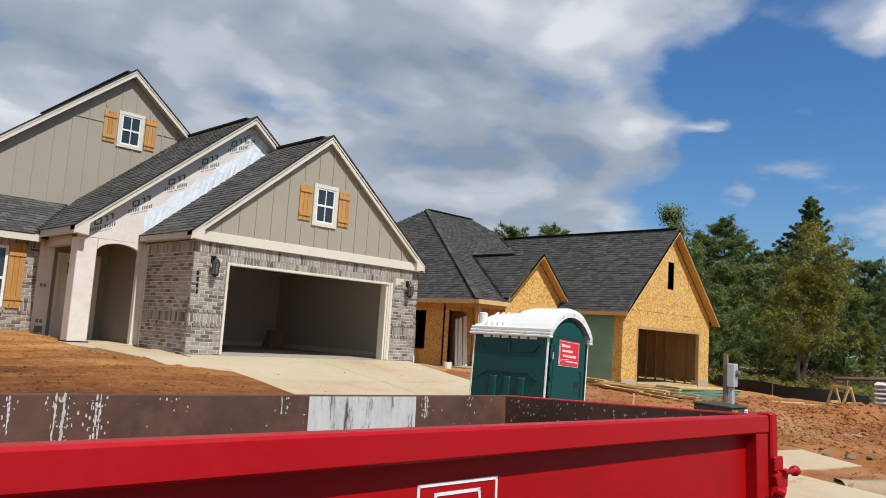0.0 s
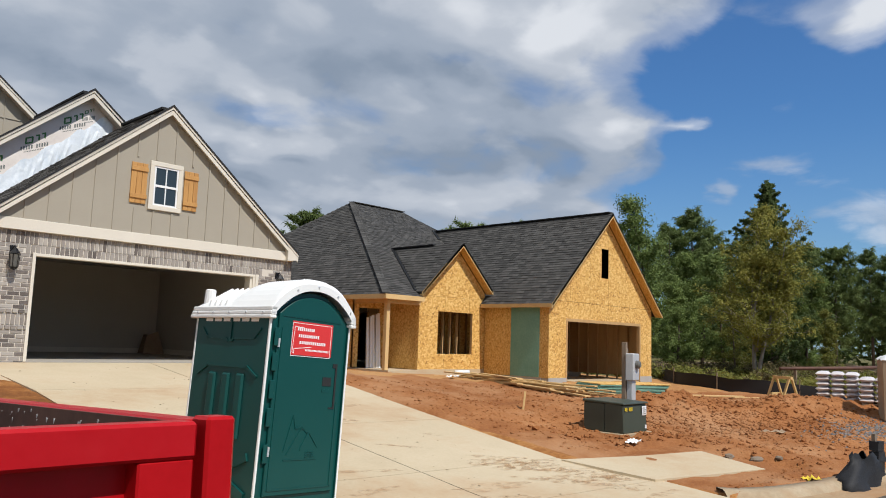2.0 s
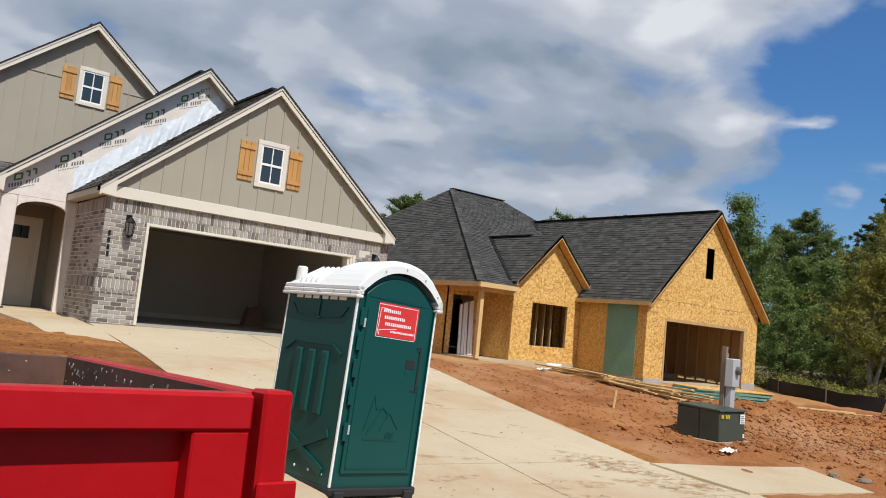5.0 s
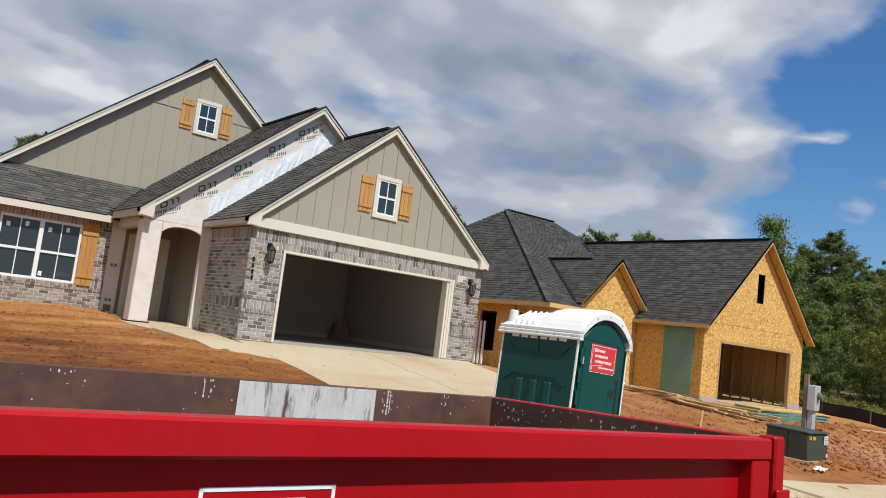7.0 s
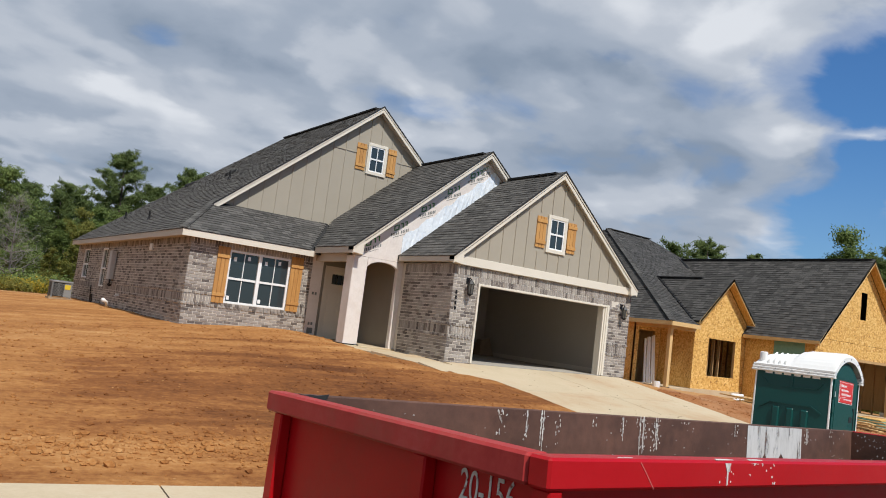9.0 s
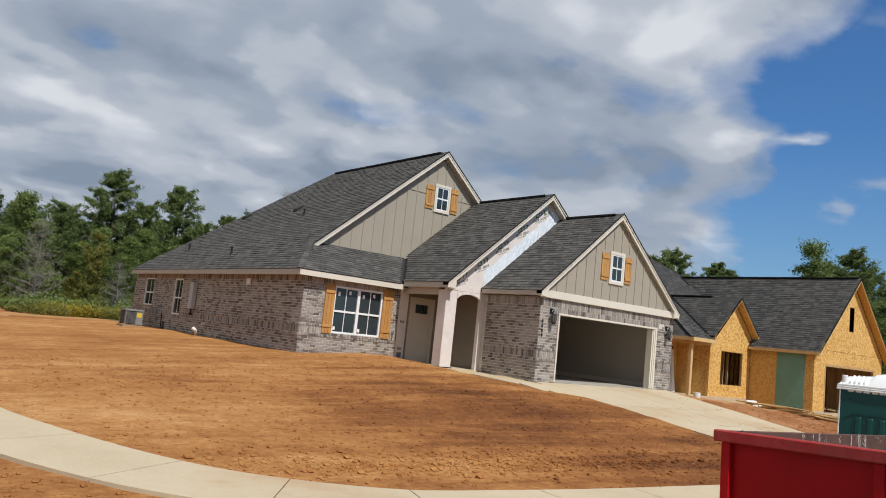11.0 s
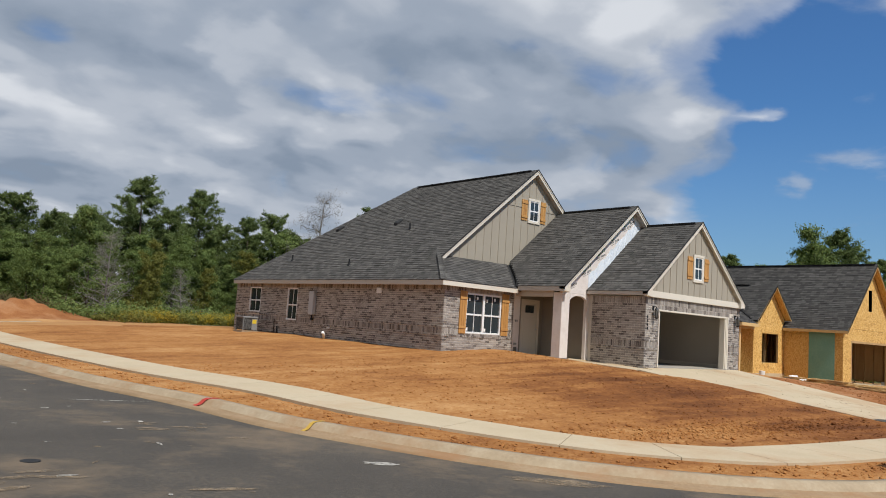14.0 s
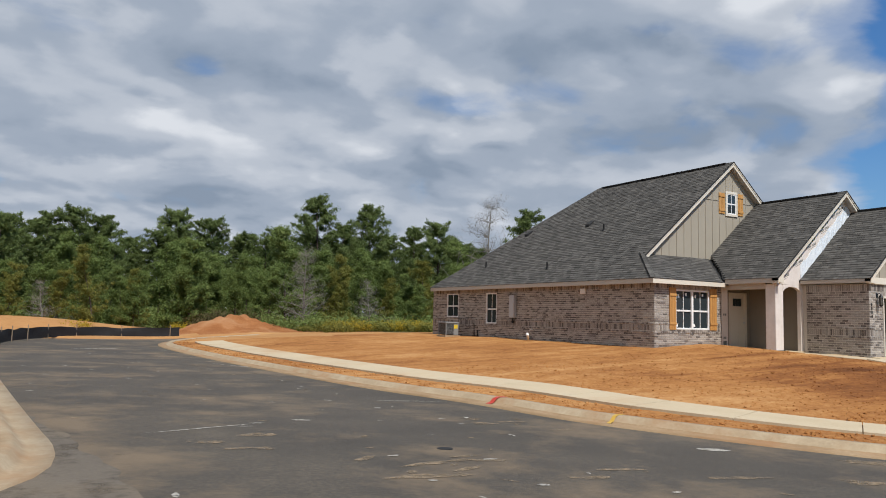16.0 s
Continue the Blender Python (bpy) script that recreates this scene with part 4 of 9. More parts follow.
def gable_window(parent, cx, z0, z1, y, w=0.74):
    """A small two-over-two window with a wide white surround and cedar shutters."""
    M = fresh()
    x0, x1 = cx - w / 2, cx + w / 2
    t = 0.10
    box(M, x0, x1, y - 0.045, y, z1 - t, z1)
    box(M, x0, x1, y - 0.045, y, z0, z0 + t)
    box(M, x0, x0 + t, y - 0.044, y, z0 + t, z1 - t)
    box(M, x1 - t, x1, y - 0.044, y, z0 + t, z1 - t)
    win = part("window", M, M_TRIM, parent, "small white-framed gable window", bevel=0.006)
    M = fresh()
    a0, a1, b0, b1 = x0 + t, x1 - t, z0 + t, z1 - t
    s = 0.035
    box(M, a0, a1, y - 0.03, y, b1 - s, b1)
    box(M, a0, a1, y - 0.03, y, b0, b0 + s)
    box(M, a0, a0 + s, y - 0.029, y, b0 + s, b1 - s)
    box(M, a1 - s, a1, y - 0.029, y, b0 + s, b1 - s)
    mz = (b0 + b1) / 2
    box(M, a0 + s, a1 - s, y - 0.028, y, mz - 0.025, mz + 0.025)
    box(M, cx - 0.012, cx + 0.012, y - 0.024, y, b0 + s, mz - 0.025)
    box(M, cx - 0.012, cx + 0.012, y - 0.024, y, mz + 0.025, b1 - s)
    part("window_frame", M, M_WHITE, win)
    for (pa, pb) in ((a0 + s, cx - 0.012), (cx + 0.012, a1 - s)):
        for (qa, qb) in ((b0 + s, mz - 0.025), (mz + 0.025, b1 - s)):
            M = fresh()
            box(M, pa, pb, y - 0.012, y - 0.006, qa, qb)
            part("pane", M, M_GLASS, win)
    return win


def shutter(parent, x0, x1, z0, z1, y, boards=3):
    """Cedar board shutter held by two cross battens."""
    M = fresh()
    n = boards
    w = (x1 - x0) / n
    box(M, x0 + 0.004, x1 - 0.004, y - 0.012, y, z0 + 0.004, z1 - 0.004)
    sh = part("shutter", M, M_CEDAR, parent, "cedar-stained board shutter")
    for i in range(n):
        M = fresh()
        box(M, x0 + i * w + 0.003, x0 + (i + 1) * w - 0.003, y - 0.032, y - 0.012, z0, z1)
        part("board", M, M_CEDAR, sh, bevel=0.003)
    h = z1 - z0
    for k in (0.12, 0.80):
        M = fresh()
        box(M, x0 - 0.004, x1 + 0.004, y - 0.055, y - 0.032, z0 + h * k, z0 + h * k + 0.09)
        part("batten", M, M_CEDAR, sh, bevel=0.003)
    return sh


def carriage_lamp(parent, x, z, y):
    """A black outdoor lantern on a wall."""
    M = fresh()
    box(M, x - 0.055, x + 0.055, y - 0.02, y, z - 0.02, z + 0.14)
    lamp = part("wall_lantern", M, M_BLACK, parent, "black metal carriage lantern", bevel=0.006)
    M = fresh()
    tube(M, [(x, y - 0.02, z + 0.08), (x, y - 0.10, z + 0.13), (x, y - 0.15, z + 0.09)], [0.012, 0.012, 0.012], 6)
    part("arm", M, M_BLACK, lamp)
    M = fresh()
    tube(M, [(x, y - 0.15, z + 0.09), (x, y - 0.15, z + 0.05), (x, y - 0.15, z - 0.02)], [0.02, 0.05, 0.10], 6)
    tube(M, [(x, y - 0.15, z - 0.27), (x, y - 0.15, z - 0.30), (x, y - 0.15, z - 0.33)], [0.075, 0.06, 0.015], 6)
    for k in range(6):
        a = 2 * math.pi * k / 6
        c, s = math.cos(a), math.sin(a)
        tube(M, [(x + 0.095 * c, y - 0.15 + 0.095 * s, z - 0.02), (x + 0.072 * c, y - 0.15 + 0.072 * s, z - 0.28)], [0.007, 0.007], 4)
    part("cage", M, M_BLACK, lamp)
    M = fresh()
    tube(M, [(x, y - 0.15, z - 0.03), (x, y - 0.15, z - 0.27)], [0.085, 0.064], 6)
    part("glass", M, M_LANTERN, lamp)
    return lamp


M_LANTERN = mat("lantern_glass", [(0.10, 0.095, 0.085), (0.16, 0.155, 0.14)], 4, 30, 0.1, 0, 0)


def gable_siding(parent, x0, x1, xa, za, zb, y, slope, spacing, holes, label):
    """Board-and-batten siding under a gable: xa, za the peak; zb its foot."""
    M = fresh()
    pts = [(x0, y, zb), (x1, y, zb), (x1, y, max(zb, za - abs(x1 - xa) * slope)), (xa, y, za), (x0, y, max(zb, za - abs(xa - x0) * slope))]
    clean = []
    for p in pts:
        if not clean or (Vector(p) - Vector(clean[-1])).length > 1e-4:
            clean.append(p)
    poly_prism(M, clean, (0, 0.10, 0))
    wall = part("gable_wall", M, M_SIDING, parent, label)
    x = xa % spacing
    x = xa + spacing / 2 - spacing * math.floor((xa + spacing / 2 - x0) / spacing)
    while x < x1 - 0.03:
        top = za - abs(x - xa) * slope - 0.02
        spans = [(zb, top)]
        for (h0, h1, c, d) in holes:
            if h0 - 0.03 < x < h1 + 0.03:
                spans = [s for a, b in spans for s in ((a, min(b, c)), (max(a, d), b)) if s[1] - s[0] > 0.05]
        for a, b in spans:
            if b - a > 0.06:
                M = fresh()
                box(M, x - 0.019, x + 0.019, y - 0.018, y, a, b)
                part("batten", M, M_BATTEN, wall)
        x += spacing
    return wall


def rake(parent, a, b, y, depth=0.175, thick=0.028, over=None, label=""):
    """Rake board and the shingle edge above it, along the slope from a to b (x, z)."""
    M = fresh()
    beam(M, (a[0], y - 0.03, a[1] + 0.052), (b[0], y - 0.03, b[1] + 0.052), 0.032, 0.046)
    part("shingle_edge", M, M_RIDGE, parent)
    M = fresh()
    beam(M, (a[0], y - 0.016, a[1] + 0.004), (b[0], y - 0.016, b[1] + 0.004), 0.015, 0.055)
    part("rake_trim", M, M_TRIM, parent)
    M = fresh()
    beam(M, (a[0], y, a[1]), (b[0], y, b[1]), thick, depth)
    return part("rake_board", M, M_TRIM, parent, label, bevel=0.004)


def brick_house():
    H = thing("house", "unfinished one-storey grey-brown brick house with taupe gables", "house", (8.7, 25.0, 0.0))
    BASE, TOP = -0.25, 2.44
    # --- garage front, plane y = 15.745 ---
    fy = 15.745
    door = (8.78, 13.66, -1.0, 2.02)
    M = fresh()
    wall_with_holes(M, 7.945, 14.62, BASE, 2.46, [(8.78, 13.66, -0.3, 2.02)], lambda a, b, c, d: box(M, a, b, fy, fy + 0.12, c, d))
    gw = part("wall", M, M_MORTAR, H, "grey-brown brick garage front with belt course")
    rows = courses(-0.22, 2.46, 0.61 - 0.02, True)
    items = bricks(7.94, 14.625, rows, [(8.74, 13.70, -1, 2.02 + 0.02)], 1)
    # soldier course and headers over the opening
    items = [i for i in items if not (8.5 < i[0] < 13.9 and 2.0 < i[2] < 2.21)]
    items += bricks(8.62, 13.82, [(2.03, 0.175, 0.075, 0.012)], [], 3)
    lay_bricks(items, lambda u, z, d: (u, fy - d, z), gw, lambda u, z: u < 8.8 or u > 13.6 or z > 2.0, 260)
    # --- garage west wall, plane x = 7.945, facing west ---
    M = fresh()
    box(M, 7.945, 8.065, fy + 0.12, 18.25, BASE, 2.46)
    ww = part("wall", M, M_MORTAR, H, "shaded brick side wall of the garage")
    lay_bricks(bricks(fy + 0.002, 18.05, rows, [], 2), lambda u, z, d: (7.945 - d, u, z), ww)
    # --- bedroom front, plane y = 20.48 ---
    by = 20.48
    hole = (3.80, 5.60, 0.75, 2.20)
    rows_b = courses(-0.05, 2.46, 0.60, True)
    M = fresh()
    wall_with_holes(M, 2.72, 6.30, -0.3, 2.46, [hole], lambda a, b, c, d: box(M, a, b, by, by + 0.12, c, d))
    bw = part("wall", M, M_MORTAR, H, "sunlit brick front wall below the taupe gable")
    items = bricks(2.715, 6.28, rows_b, [(hole[0] - 0.0, hole[1] + 0.0, hole[2] - 0.09, hole[3])], 4)
    items += bricks(hole[0] - 0.06, hole[1] + 0.06, [(hole[2] - 0.085, 0.075, 0.09, 0.035)], [], 5)
    lay_bricks(items, lambda u, z, d: (u, by - d, z), bw)
    # --- west wall, plane x = 2.72 ---
    wins = [(33.75, 34.9, 1.03, 2.22), (30.35, 31.25, 0.76, 2.20)]
    M = fresh()
    wall_with_holes(M, by, 36.3, -0.4, 2.46, wins, lambda a, b, c, d: box(M, 2.72, 2.84, a + (0.12 if a == by else 0), b, c, d))
    lw = part("wall", M, M_MORTAR, H, "long shaded brick side wall with soldier belt course")
    items = bricks(by + 0.002, 36.3, courses(-0.30, 2.46, 0.59, True), [(a, b, c - 0.08, d) for a, b, c, d in wins], 6)
    for a, b, c, d in wins:
        items += bricks(a - 0.05, b + 0.05, [(c - 0.085, 0.075, 0.09, 0.03)], [], 7)
    lay_bricks(items, lambda u, z, d: (2.72 - d, u, z), lw)
    # --- closing walls, rear and east ---
    M = fresh()
    box(M, 2.84, 14.62, 36.18, 36.3, -0.4, 2.46)
    part("wall", M, M_MORTAR, H)
    M = fresh()
    box(M, 14.5, 14.62, fy + 0.12, 36.18, -0.4, 2.46)
    part("wall", M, M_MORTAR, H)

    # --- garage room ---
    for dims in ((8.07, 14.48, 22.4, 22.5, 0, 2.46), (8.07, 8.10, fy + 0.12, 22.4, 0, 2.46), (14.45, 14.48, fy + 0.12, 22.4, 0, 2.46), (8.07, 14.48, fy + 0.12, 22.5, 2.46, 2.6)):
        M = fresh()
        box(M, *dims)
        part("garage_lining", M, M_DRYWALL, H, "grey painted drywall lining of the empty garage")
    for dims in ((8.10, 14.45, 22.36, 22.40, 0.0, 0.14), (8.10, 8.13, fy + 0.2, 22.36, 0.0, 0.14), (14.42, 14.45, fy + 0.2, 22.36, 0.0, 0.14)):
        M = fresh()
        box(M, *dims)
        part("skirting", M, M_TRIM, H)
    M = fresh()
    box(M, 8.0, 14.5, fy + 0.0, 22.4, -0.3, 0.0)
    part("garage_floor", M, M_SLAB, H, "dusty concrete garage slab")
    # door lining: white jambs and head
    M = fresh()
    box(M, 8.74, 8.80, fy - 0.03, fy + 0.20, 0.0, 2.06)
    part("door_jamb", M, M_TRIM, H, bevel=0.004)
    M = fresh()
    box(M, 13.50, 13.56, fy + 0.02, fy + 0.25, 0.0, 2.0)
    box(M, 13.56, 13.62, fy - 0.01, fy + 0.16, 0.0, 2.02)
    box(M, 13.62, 13.70, fy - 0.03, fy + 0.12, 0.0, 2.06)
    part("door_jamb", M, M_TRIM, H, bevel=0.004)
    M = fresh()
    box(M, 8.80, 13.62, fy - 0.02, fy + 0.20, 2.0, 2.055)
    part("door_head", M, M_TRIM, H, bevel=0.004)

    # --- garage gable ---
    gx_, gz_ = 11.21, 5.535
    M = fresh()
    box(M, 7.97, 14.60, fy - 0.085, fy + 0.1, 2.46, 2.68)
    part("frieze_board", M, M_TRIM, H, bevel=0.005)
    gable_siding(H, 8.0, 14.55, gx_, gz_ - 0.08, 2.68, fy - 0.05, PITCH, 0.415, [(10.42, 12.03, 3.2, 4.3)], "taupe board-and-batten garage gable")
    gable_window(H, 11.23, 3.22, 4.27, fy - 0.05)
    shutter(H, 10.46, 10.81, 3.31, 4.17, fy - 0.05)
    shutter(H, 11.64, 11.97, 3.31, 4.18, fy - 0.05)
    # roof of the garage
    ey, ex0, ex1, ez = 15.56, 7.74, 14.68, 2.645
    M = fresh()
    deck(M, [(ex0, ey, ez), (gx_, ey, gz_ + 0.01), (gx_, 18.3, gz_ + 0.01), (ex0, 18.3, ez)])
    gr = part("roof", M, M_RIDGE, H, "charcoal asphalt shingle garage roof")
    tabs = slope_tabs((ex0, 0), (0, 1), (1, 0), ez, PITCH, gx_ - ex0, lambda s: ey, lambda s: 18.24, 21)
    lay_tabs(*tabs, M_SHING, "shingles", gr, lambda p: p.y < 18.3, 240)
    M = fresh()
    deck(M, [(gx_, ey, gz_ + 0.01), (ex1, ey, ez), (ex1, 36.3, ez), (gx_, 25.0, gz_ + 0.01)])
    part("roof", M, M_RIDGE, H)
    M = fresh()
    beam(M, (gx_ - 0.14, ey + 0.25, gz_ + 0.0), (gx_ - 0.14, 18.2, gz_ + 0.0), 0.28, 0.05, (1, 0, 0))
    part("ridge_vent", M, M_RIDGE, H)
    rake(H, (ex0 - 0.0, ez - 0.03), (gx_, gz_ - 0.03), ey)
    rake(H, (gx_, gz_ - 0.03), (ex1, ez - 0.03), ey)
    # soffit under the rakes and boxed eave ends
    M = fresh()
    for a, b in (((ex0, ez), (gx_, gz_)), ((gx_, gz_), (ex1, ez))):
        hexa(M, [(a[0], ey + 0.03, a[1] - 0.15), (b[0], ey + 0.03, b[1] - 0.15), (b[0], fy, b[1] - 0.15), (a[0], fy, a[1] - 0.15),
                 (a[0], ey + 0.03, a[1] - 0.13), (b[0], ey + 0.03, b[1] - 0.13), (b[0], fy, b[1] - 0.13), (a[0], fy, a[1] - 0.13)])
    part("soffit", M, M_TRIMD, H)
    M = fresh()
    poly_prism(M, [(ex0, ey - 0.004, ez - 0.02), (ex0 + 0.30, ey - 0.004, ez + 0.20), (ex0 + 0.30, ey - 0.004, ez - 0.19), (ex0 + 0.05, ey - 0.004, ez - 0.16), (ex0, ey - 0.004, ez - 0.125)], (0, 0.20, 0))
    part("eave_return", M, M_TRIM, H)
    M = fresh()
    poly_prism(M, [(ex1, ey - 0.004, ez - 0.02), (ex1 - 0.30, ey - 0.004, ez + 0.20), (ex1 - 0.30, ey - 0.004, ez - 0.19), (ex1 - 0.05, ey - 0.004, ez - 0.16), (ex1, ey - 0.004, ez - 0.125)], (0, 0.20, 0))
    part("eave_return", M, M_TRIM, H)
    # fascia and soffit on the west eave
    M = fresh()
    box(M, ex0 - 0.004, ex0 + 0.022, ey + 0.20, 18.15, ez - 0.15, ez - 0.02)
    part("fascia", M, M_TRIMD, H, bevel=0.003)
    M = fresh()
    box(M, ex0 + 0.022, 7.94, ey + 0.20, 18.15, ez - 0.15, ez - 0.13)
    part("soffit", M, M_TRIMD, H)

    # --- porch bay, plane y = 18.25 ---
    py, px0, pxa, pza, pez = 18.19, 6.16, 10.40, 6.20, 2.668
    # wrapped gable triangle above the garage roof
    M = fresh()
    poly_prism(M, [(6.36, py, 2.455), (7.95, py, 2.455), (7.95, py, 2.5), (11.3, py, 5.4), (pxa, py, pza - 0.14), (6.36, py, pez + 0.0)], (0, 0.12, 0))
    pw = part("gable_wall", M, M_WRAP, H, "white printed house wrap on the porch gable")
    # clear film along the roof step
    M = fresh()
    nseg = 40
    rf = random.Random(77)
    for i in range(nseg + 1):
        x = 7.80 + (10.98 - 7.80) * i / nseg
        base = ez + (x - ex0) * PITCH - 0.02
        cap = pez + (min(x, pxa) - px0) * PITCH - 0.20 - max(0, x - pxa) * PITCH
        top = min(base + 0.50 + 0.04 * math.sin(i * 0.9) + rf.uniform(-0.02, 0.02), cap)
        d0, d1 = rf.uniform(0.010, 0.045), rf.uniform(0.006, 0.03)
        M[0].extend([(x, py - d0, base), (x, py - d1, (base + top) / 2), (x, py - 0.008, top), (x, py - 0.001, top), (x, py - 0.001, base)])
    for i in range(nseg):
        for k in range(5):
            a, b = i * 5 + k, i * 5 + (k + 1) % 5
            M[1].append((a, b, b + 5, a + 5))
    M[1].extend([(0, 1, 2, 3, 4), tuple(nseg * 5 + k for k in (4, 3, 2, 1, 0))])
    part("film", M, M_FILM, pw, "crinkled clear plastic flashing film")
    # printed marks on the wrap: a green lozenge pair and grey bars, stepping up the slope
    M1, M2 = fresh(), fresh()

    def mark(cx, cz, k):
        lift = 0.42

        def bar(p, q, w):
            (a, c), (b, d) = ((cx + u * k, cz + 0.14 + (v + u * lift) * k) for u, v in (p, q))
            hexa(M1, [(a, py - 0.004, c - w), (b, py - 0.004, d - w), (b, py, d - w), (a, py, c - w), (a, py - 0.004, c + w), (b, py - 0.004, d + w), (b, py, d + w), (a, py, c + w)])

        for p, q in (((-0.19, 0.05), (-0.04, 0.05)), ((-0.19, -0.07), (-0.04, -0.07)), ((0.01, 0.07), (0.09, 0.07)), ((0.13, 0.09), (0.21, 0.09))):
            bar(p, q, 0.018 * k)
        for u, v0, v1 in ((-0.18, -0.07, 0.05), (-0.05, -0.07, 0.05), (0.08, -0.05, 0.07), (0.20, -0.03, 0.09)):
            x = cx + u * k
            z0_, z1_ = cz + 0.14 + (v0 + u * lift) * k, cz + 0.14 + (v1 + u * lift) * k
            box(M1, x - 0.018 * k, x + 0.018 * k, py - 0.0045, py, z0_, z1_)
        x = cx - 0.23 * k
        for i in range(11):
            if i != 5:
                t = (i - 5) * 0.052 * k
                zc = cz - 0.03 + t * 0.42
                box(M2, cx + t - 0.016 * k, cx + t + 0.016 * k, py - 0.004, py, zc - 0.042, zc + 0.042)
        for i in range(13):
            t = (i - 6) * 0.032 * k
            zc = cz - 0.12 + t * 0.42
            box(M2, cx + t - 0.010 * k, cx + t + 0.010 * k, py - 0.003, py, zc - 0.010, zc + 0.010)

    for i, cx in enumerate((6.86, 7.68, 8.50, 9.32, 10.08, 10.42)):
        mark(cx, pez + (min(cx, pxa) - px0) * PITCH - (0.62 if i else 0.50), 1.0 if i < 5 else 0.5)
    part("print", M1, M_PRINTG, pw, "green printed lozenges")["kind"] = "stuff"
    part("print", M2, M_PRINTD, pw, "grey printed lettering bars")["kind"] = "stuff"
    # corner post wrapped in white, and the right reveal
    M = fresh()
    box(M, 6.36, 6.797, py + 0.003, py + 0.42, 0.05, 2.45)
    part("porch_post", M, M_WRAP, H, "square porch post in white house wrap", bevel=0.015)
    M = fresh()
    box(M, 6.33, 6.83, py - 0.03, py + 0.45, 0.0, 0.09)
    part("post_foot", M, M_BLACK, H)
    M = fresh()
    box(M, 7.803, 7.94, py + 0.003, py + 0.12, 0.05, 2.45)
    part("porch_jamb", M, M_WRAP, H)
    M = fresh()
    box(M, 7.76, 7.80, py - 0.02, py + 0.12, 0.05, 2.30)
    part("porch_trim", M, M_WRAP, H)
    # arch over the porch opening
    M = fresh()
    n = 12
    for i in range(n + 1):
        t = i / n
        x, z = 6.80 + t, 2.14 + 0.24 * math.sqrt(max(0, 1 - ((t - 0.5) / 0.52) ** 2))
        M[0].extend([(x, py, z), (x, py + 0.12, z), (x, py + 0.12, 2.45), (x, py, 2.45)])
    for i in range(n):
        for k in range(4):
            M[1].append((4 * i + k, 4 * i + (k + 1) % 4, 4 * i + 4 + (k + 1) % 4, 4 * i + 4 + k))
    M[1].extend([(0, 1, 2, 3), tuple(4 * n + k for k in (3, 2, 1, 0))])
    part("arch", M, M_WRAP, H, "shallow arch over the porch opening")
    # porch beam on the west side, ceiling, floor and inner walls
    M = fresh()
    box(M, 6.36, 6.56, py + 0.42, by + 0.1, 2.28, 2.52)
    part("porch_beam", M, M_TRIMD, H, bevel=0.005)
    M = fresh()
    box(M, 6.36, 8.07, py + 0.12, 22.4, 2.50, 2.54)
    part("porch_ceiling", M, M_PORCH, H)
    M = fresh()
    box(M, 6.28, 8.06, py - 0.05, 22.4, -0.25, 0.06)
    part("porch_floor", M, M_CONC, H, bevel=0.01)
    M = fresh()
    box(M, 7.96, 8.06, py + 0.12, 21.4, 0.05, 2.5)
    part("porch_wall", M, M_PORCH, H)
    # wrap strip beside the brick, and the front door wall
    M = fresh()
    box(M, 6.28, 6.62, by - 0.02, by + 0.12, 0.0, 2.5)
    ws = part("wrap_strip", M, M_WRAP, H, "printed white house wrap beside the front door")
    M = fresh()
    for zc, s in ((1.30, 0.05), (0.42, 0.05)):
        for q in range(2):
            box(M, 6.37 + q * 0.09, 6.43 + q * 0.09, by - 0.024, by - 0.02, zc, zc + 0.08)
    box(M, 6.36, 6.54, by - 0.024, by - 0.02, 0.18, 0.34)
    part("print", M, M_PRINTD, ws)["kind"] = "stuff"
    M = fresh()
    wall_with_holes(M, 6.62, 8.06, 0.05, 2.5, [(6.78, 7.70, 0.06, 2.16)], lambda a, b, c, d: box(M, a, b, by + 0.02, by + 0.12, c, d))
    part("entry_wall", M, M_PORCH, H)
    M = fresh()
    box(M, 6.72, 6.80, by - 0.01, by + 0.13, 0.06, 2.2)
    box(M, 7.68, 7.76, by - 0.01, by + 0.13, 0.06, 2.2)
    box(M, 6.80, 7.68, by - 0.01, by + 0.13, 2.12, 2.2)
    part("door_casing", M, M_DOOR, H, bevel=0.004)
    M = fresh()
    wall_with_holes(M, 6.80, 7.68, 0.07, 2.12, [(6.98, 7.50, 1.68, 1.98)], lambda a, b, c, d: box(M, a, b, by + 0.03, by + 0.075, c, d))
    dr = part("front_door", M, M_DOOR, H, "primed taupe front door with three small panes")
    M = fresh()
    for a, b, c, d in ((6.90, 7.20, 0.25, 1.45), (7.28, 7.58, 0.25, 1.45)):
        box(M, a, b, by + 0.022, by + 0.03, c, d)
    part("panel", M, M_DOOR, dr, bevel=0.006)
    for i in range(3):
        M = fresh()
        box(M, 6.99 + i * 0.172, 7.145 + i * 0.172, by + 0.045, by + 0.055, 1.69, 1.97)
        part("pane", M, M_GLASS, dr)
    M = fresh()
    tube(M, [(7.60, by + 0.03, 1.05), (7.60, by - 0.03, 1.05)], [0.03, 0.028], 10)
    tube(M, [(7.60, by + 0.03, 1.22), (7.60, by + 0.0, 1.22)], [0.028, 0.026], 10)
    part("handle", M, M_GALV, dr)
    # porch roof
    M = fresh()
    yb_ = 17.93
    deck(M, [(px0, yb_, pez), (pxa, yb_, pza + 0.01), (pxa, 23.2, pza + 0.01), (8.0, 22.2, pez + (8.0 - px0) * PITCH), (px0, 20.3, pez)])
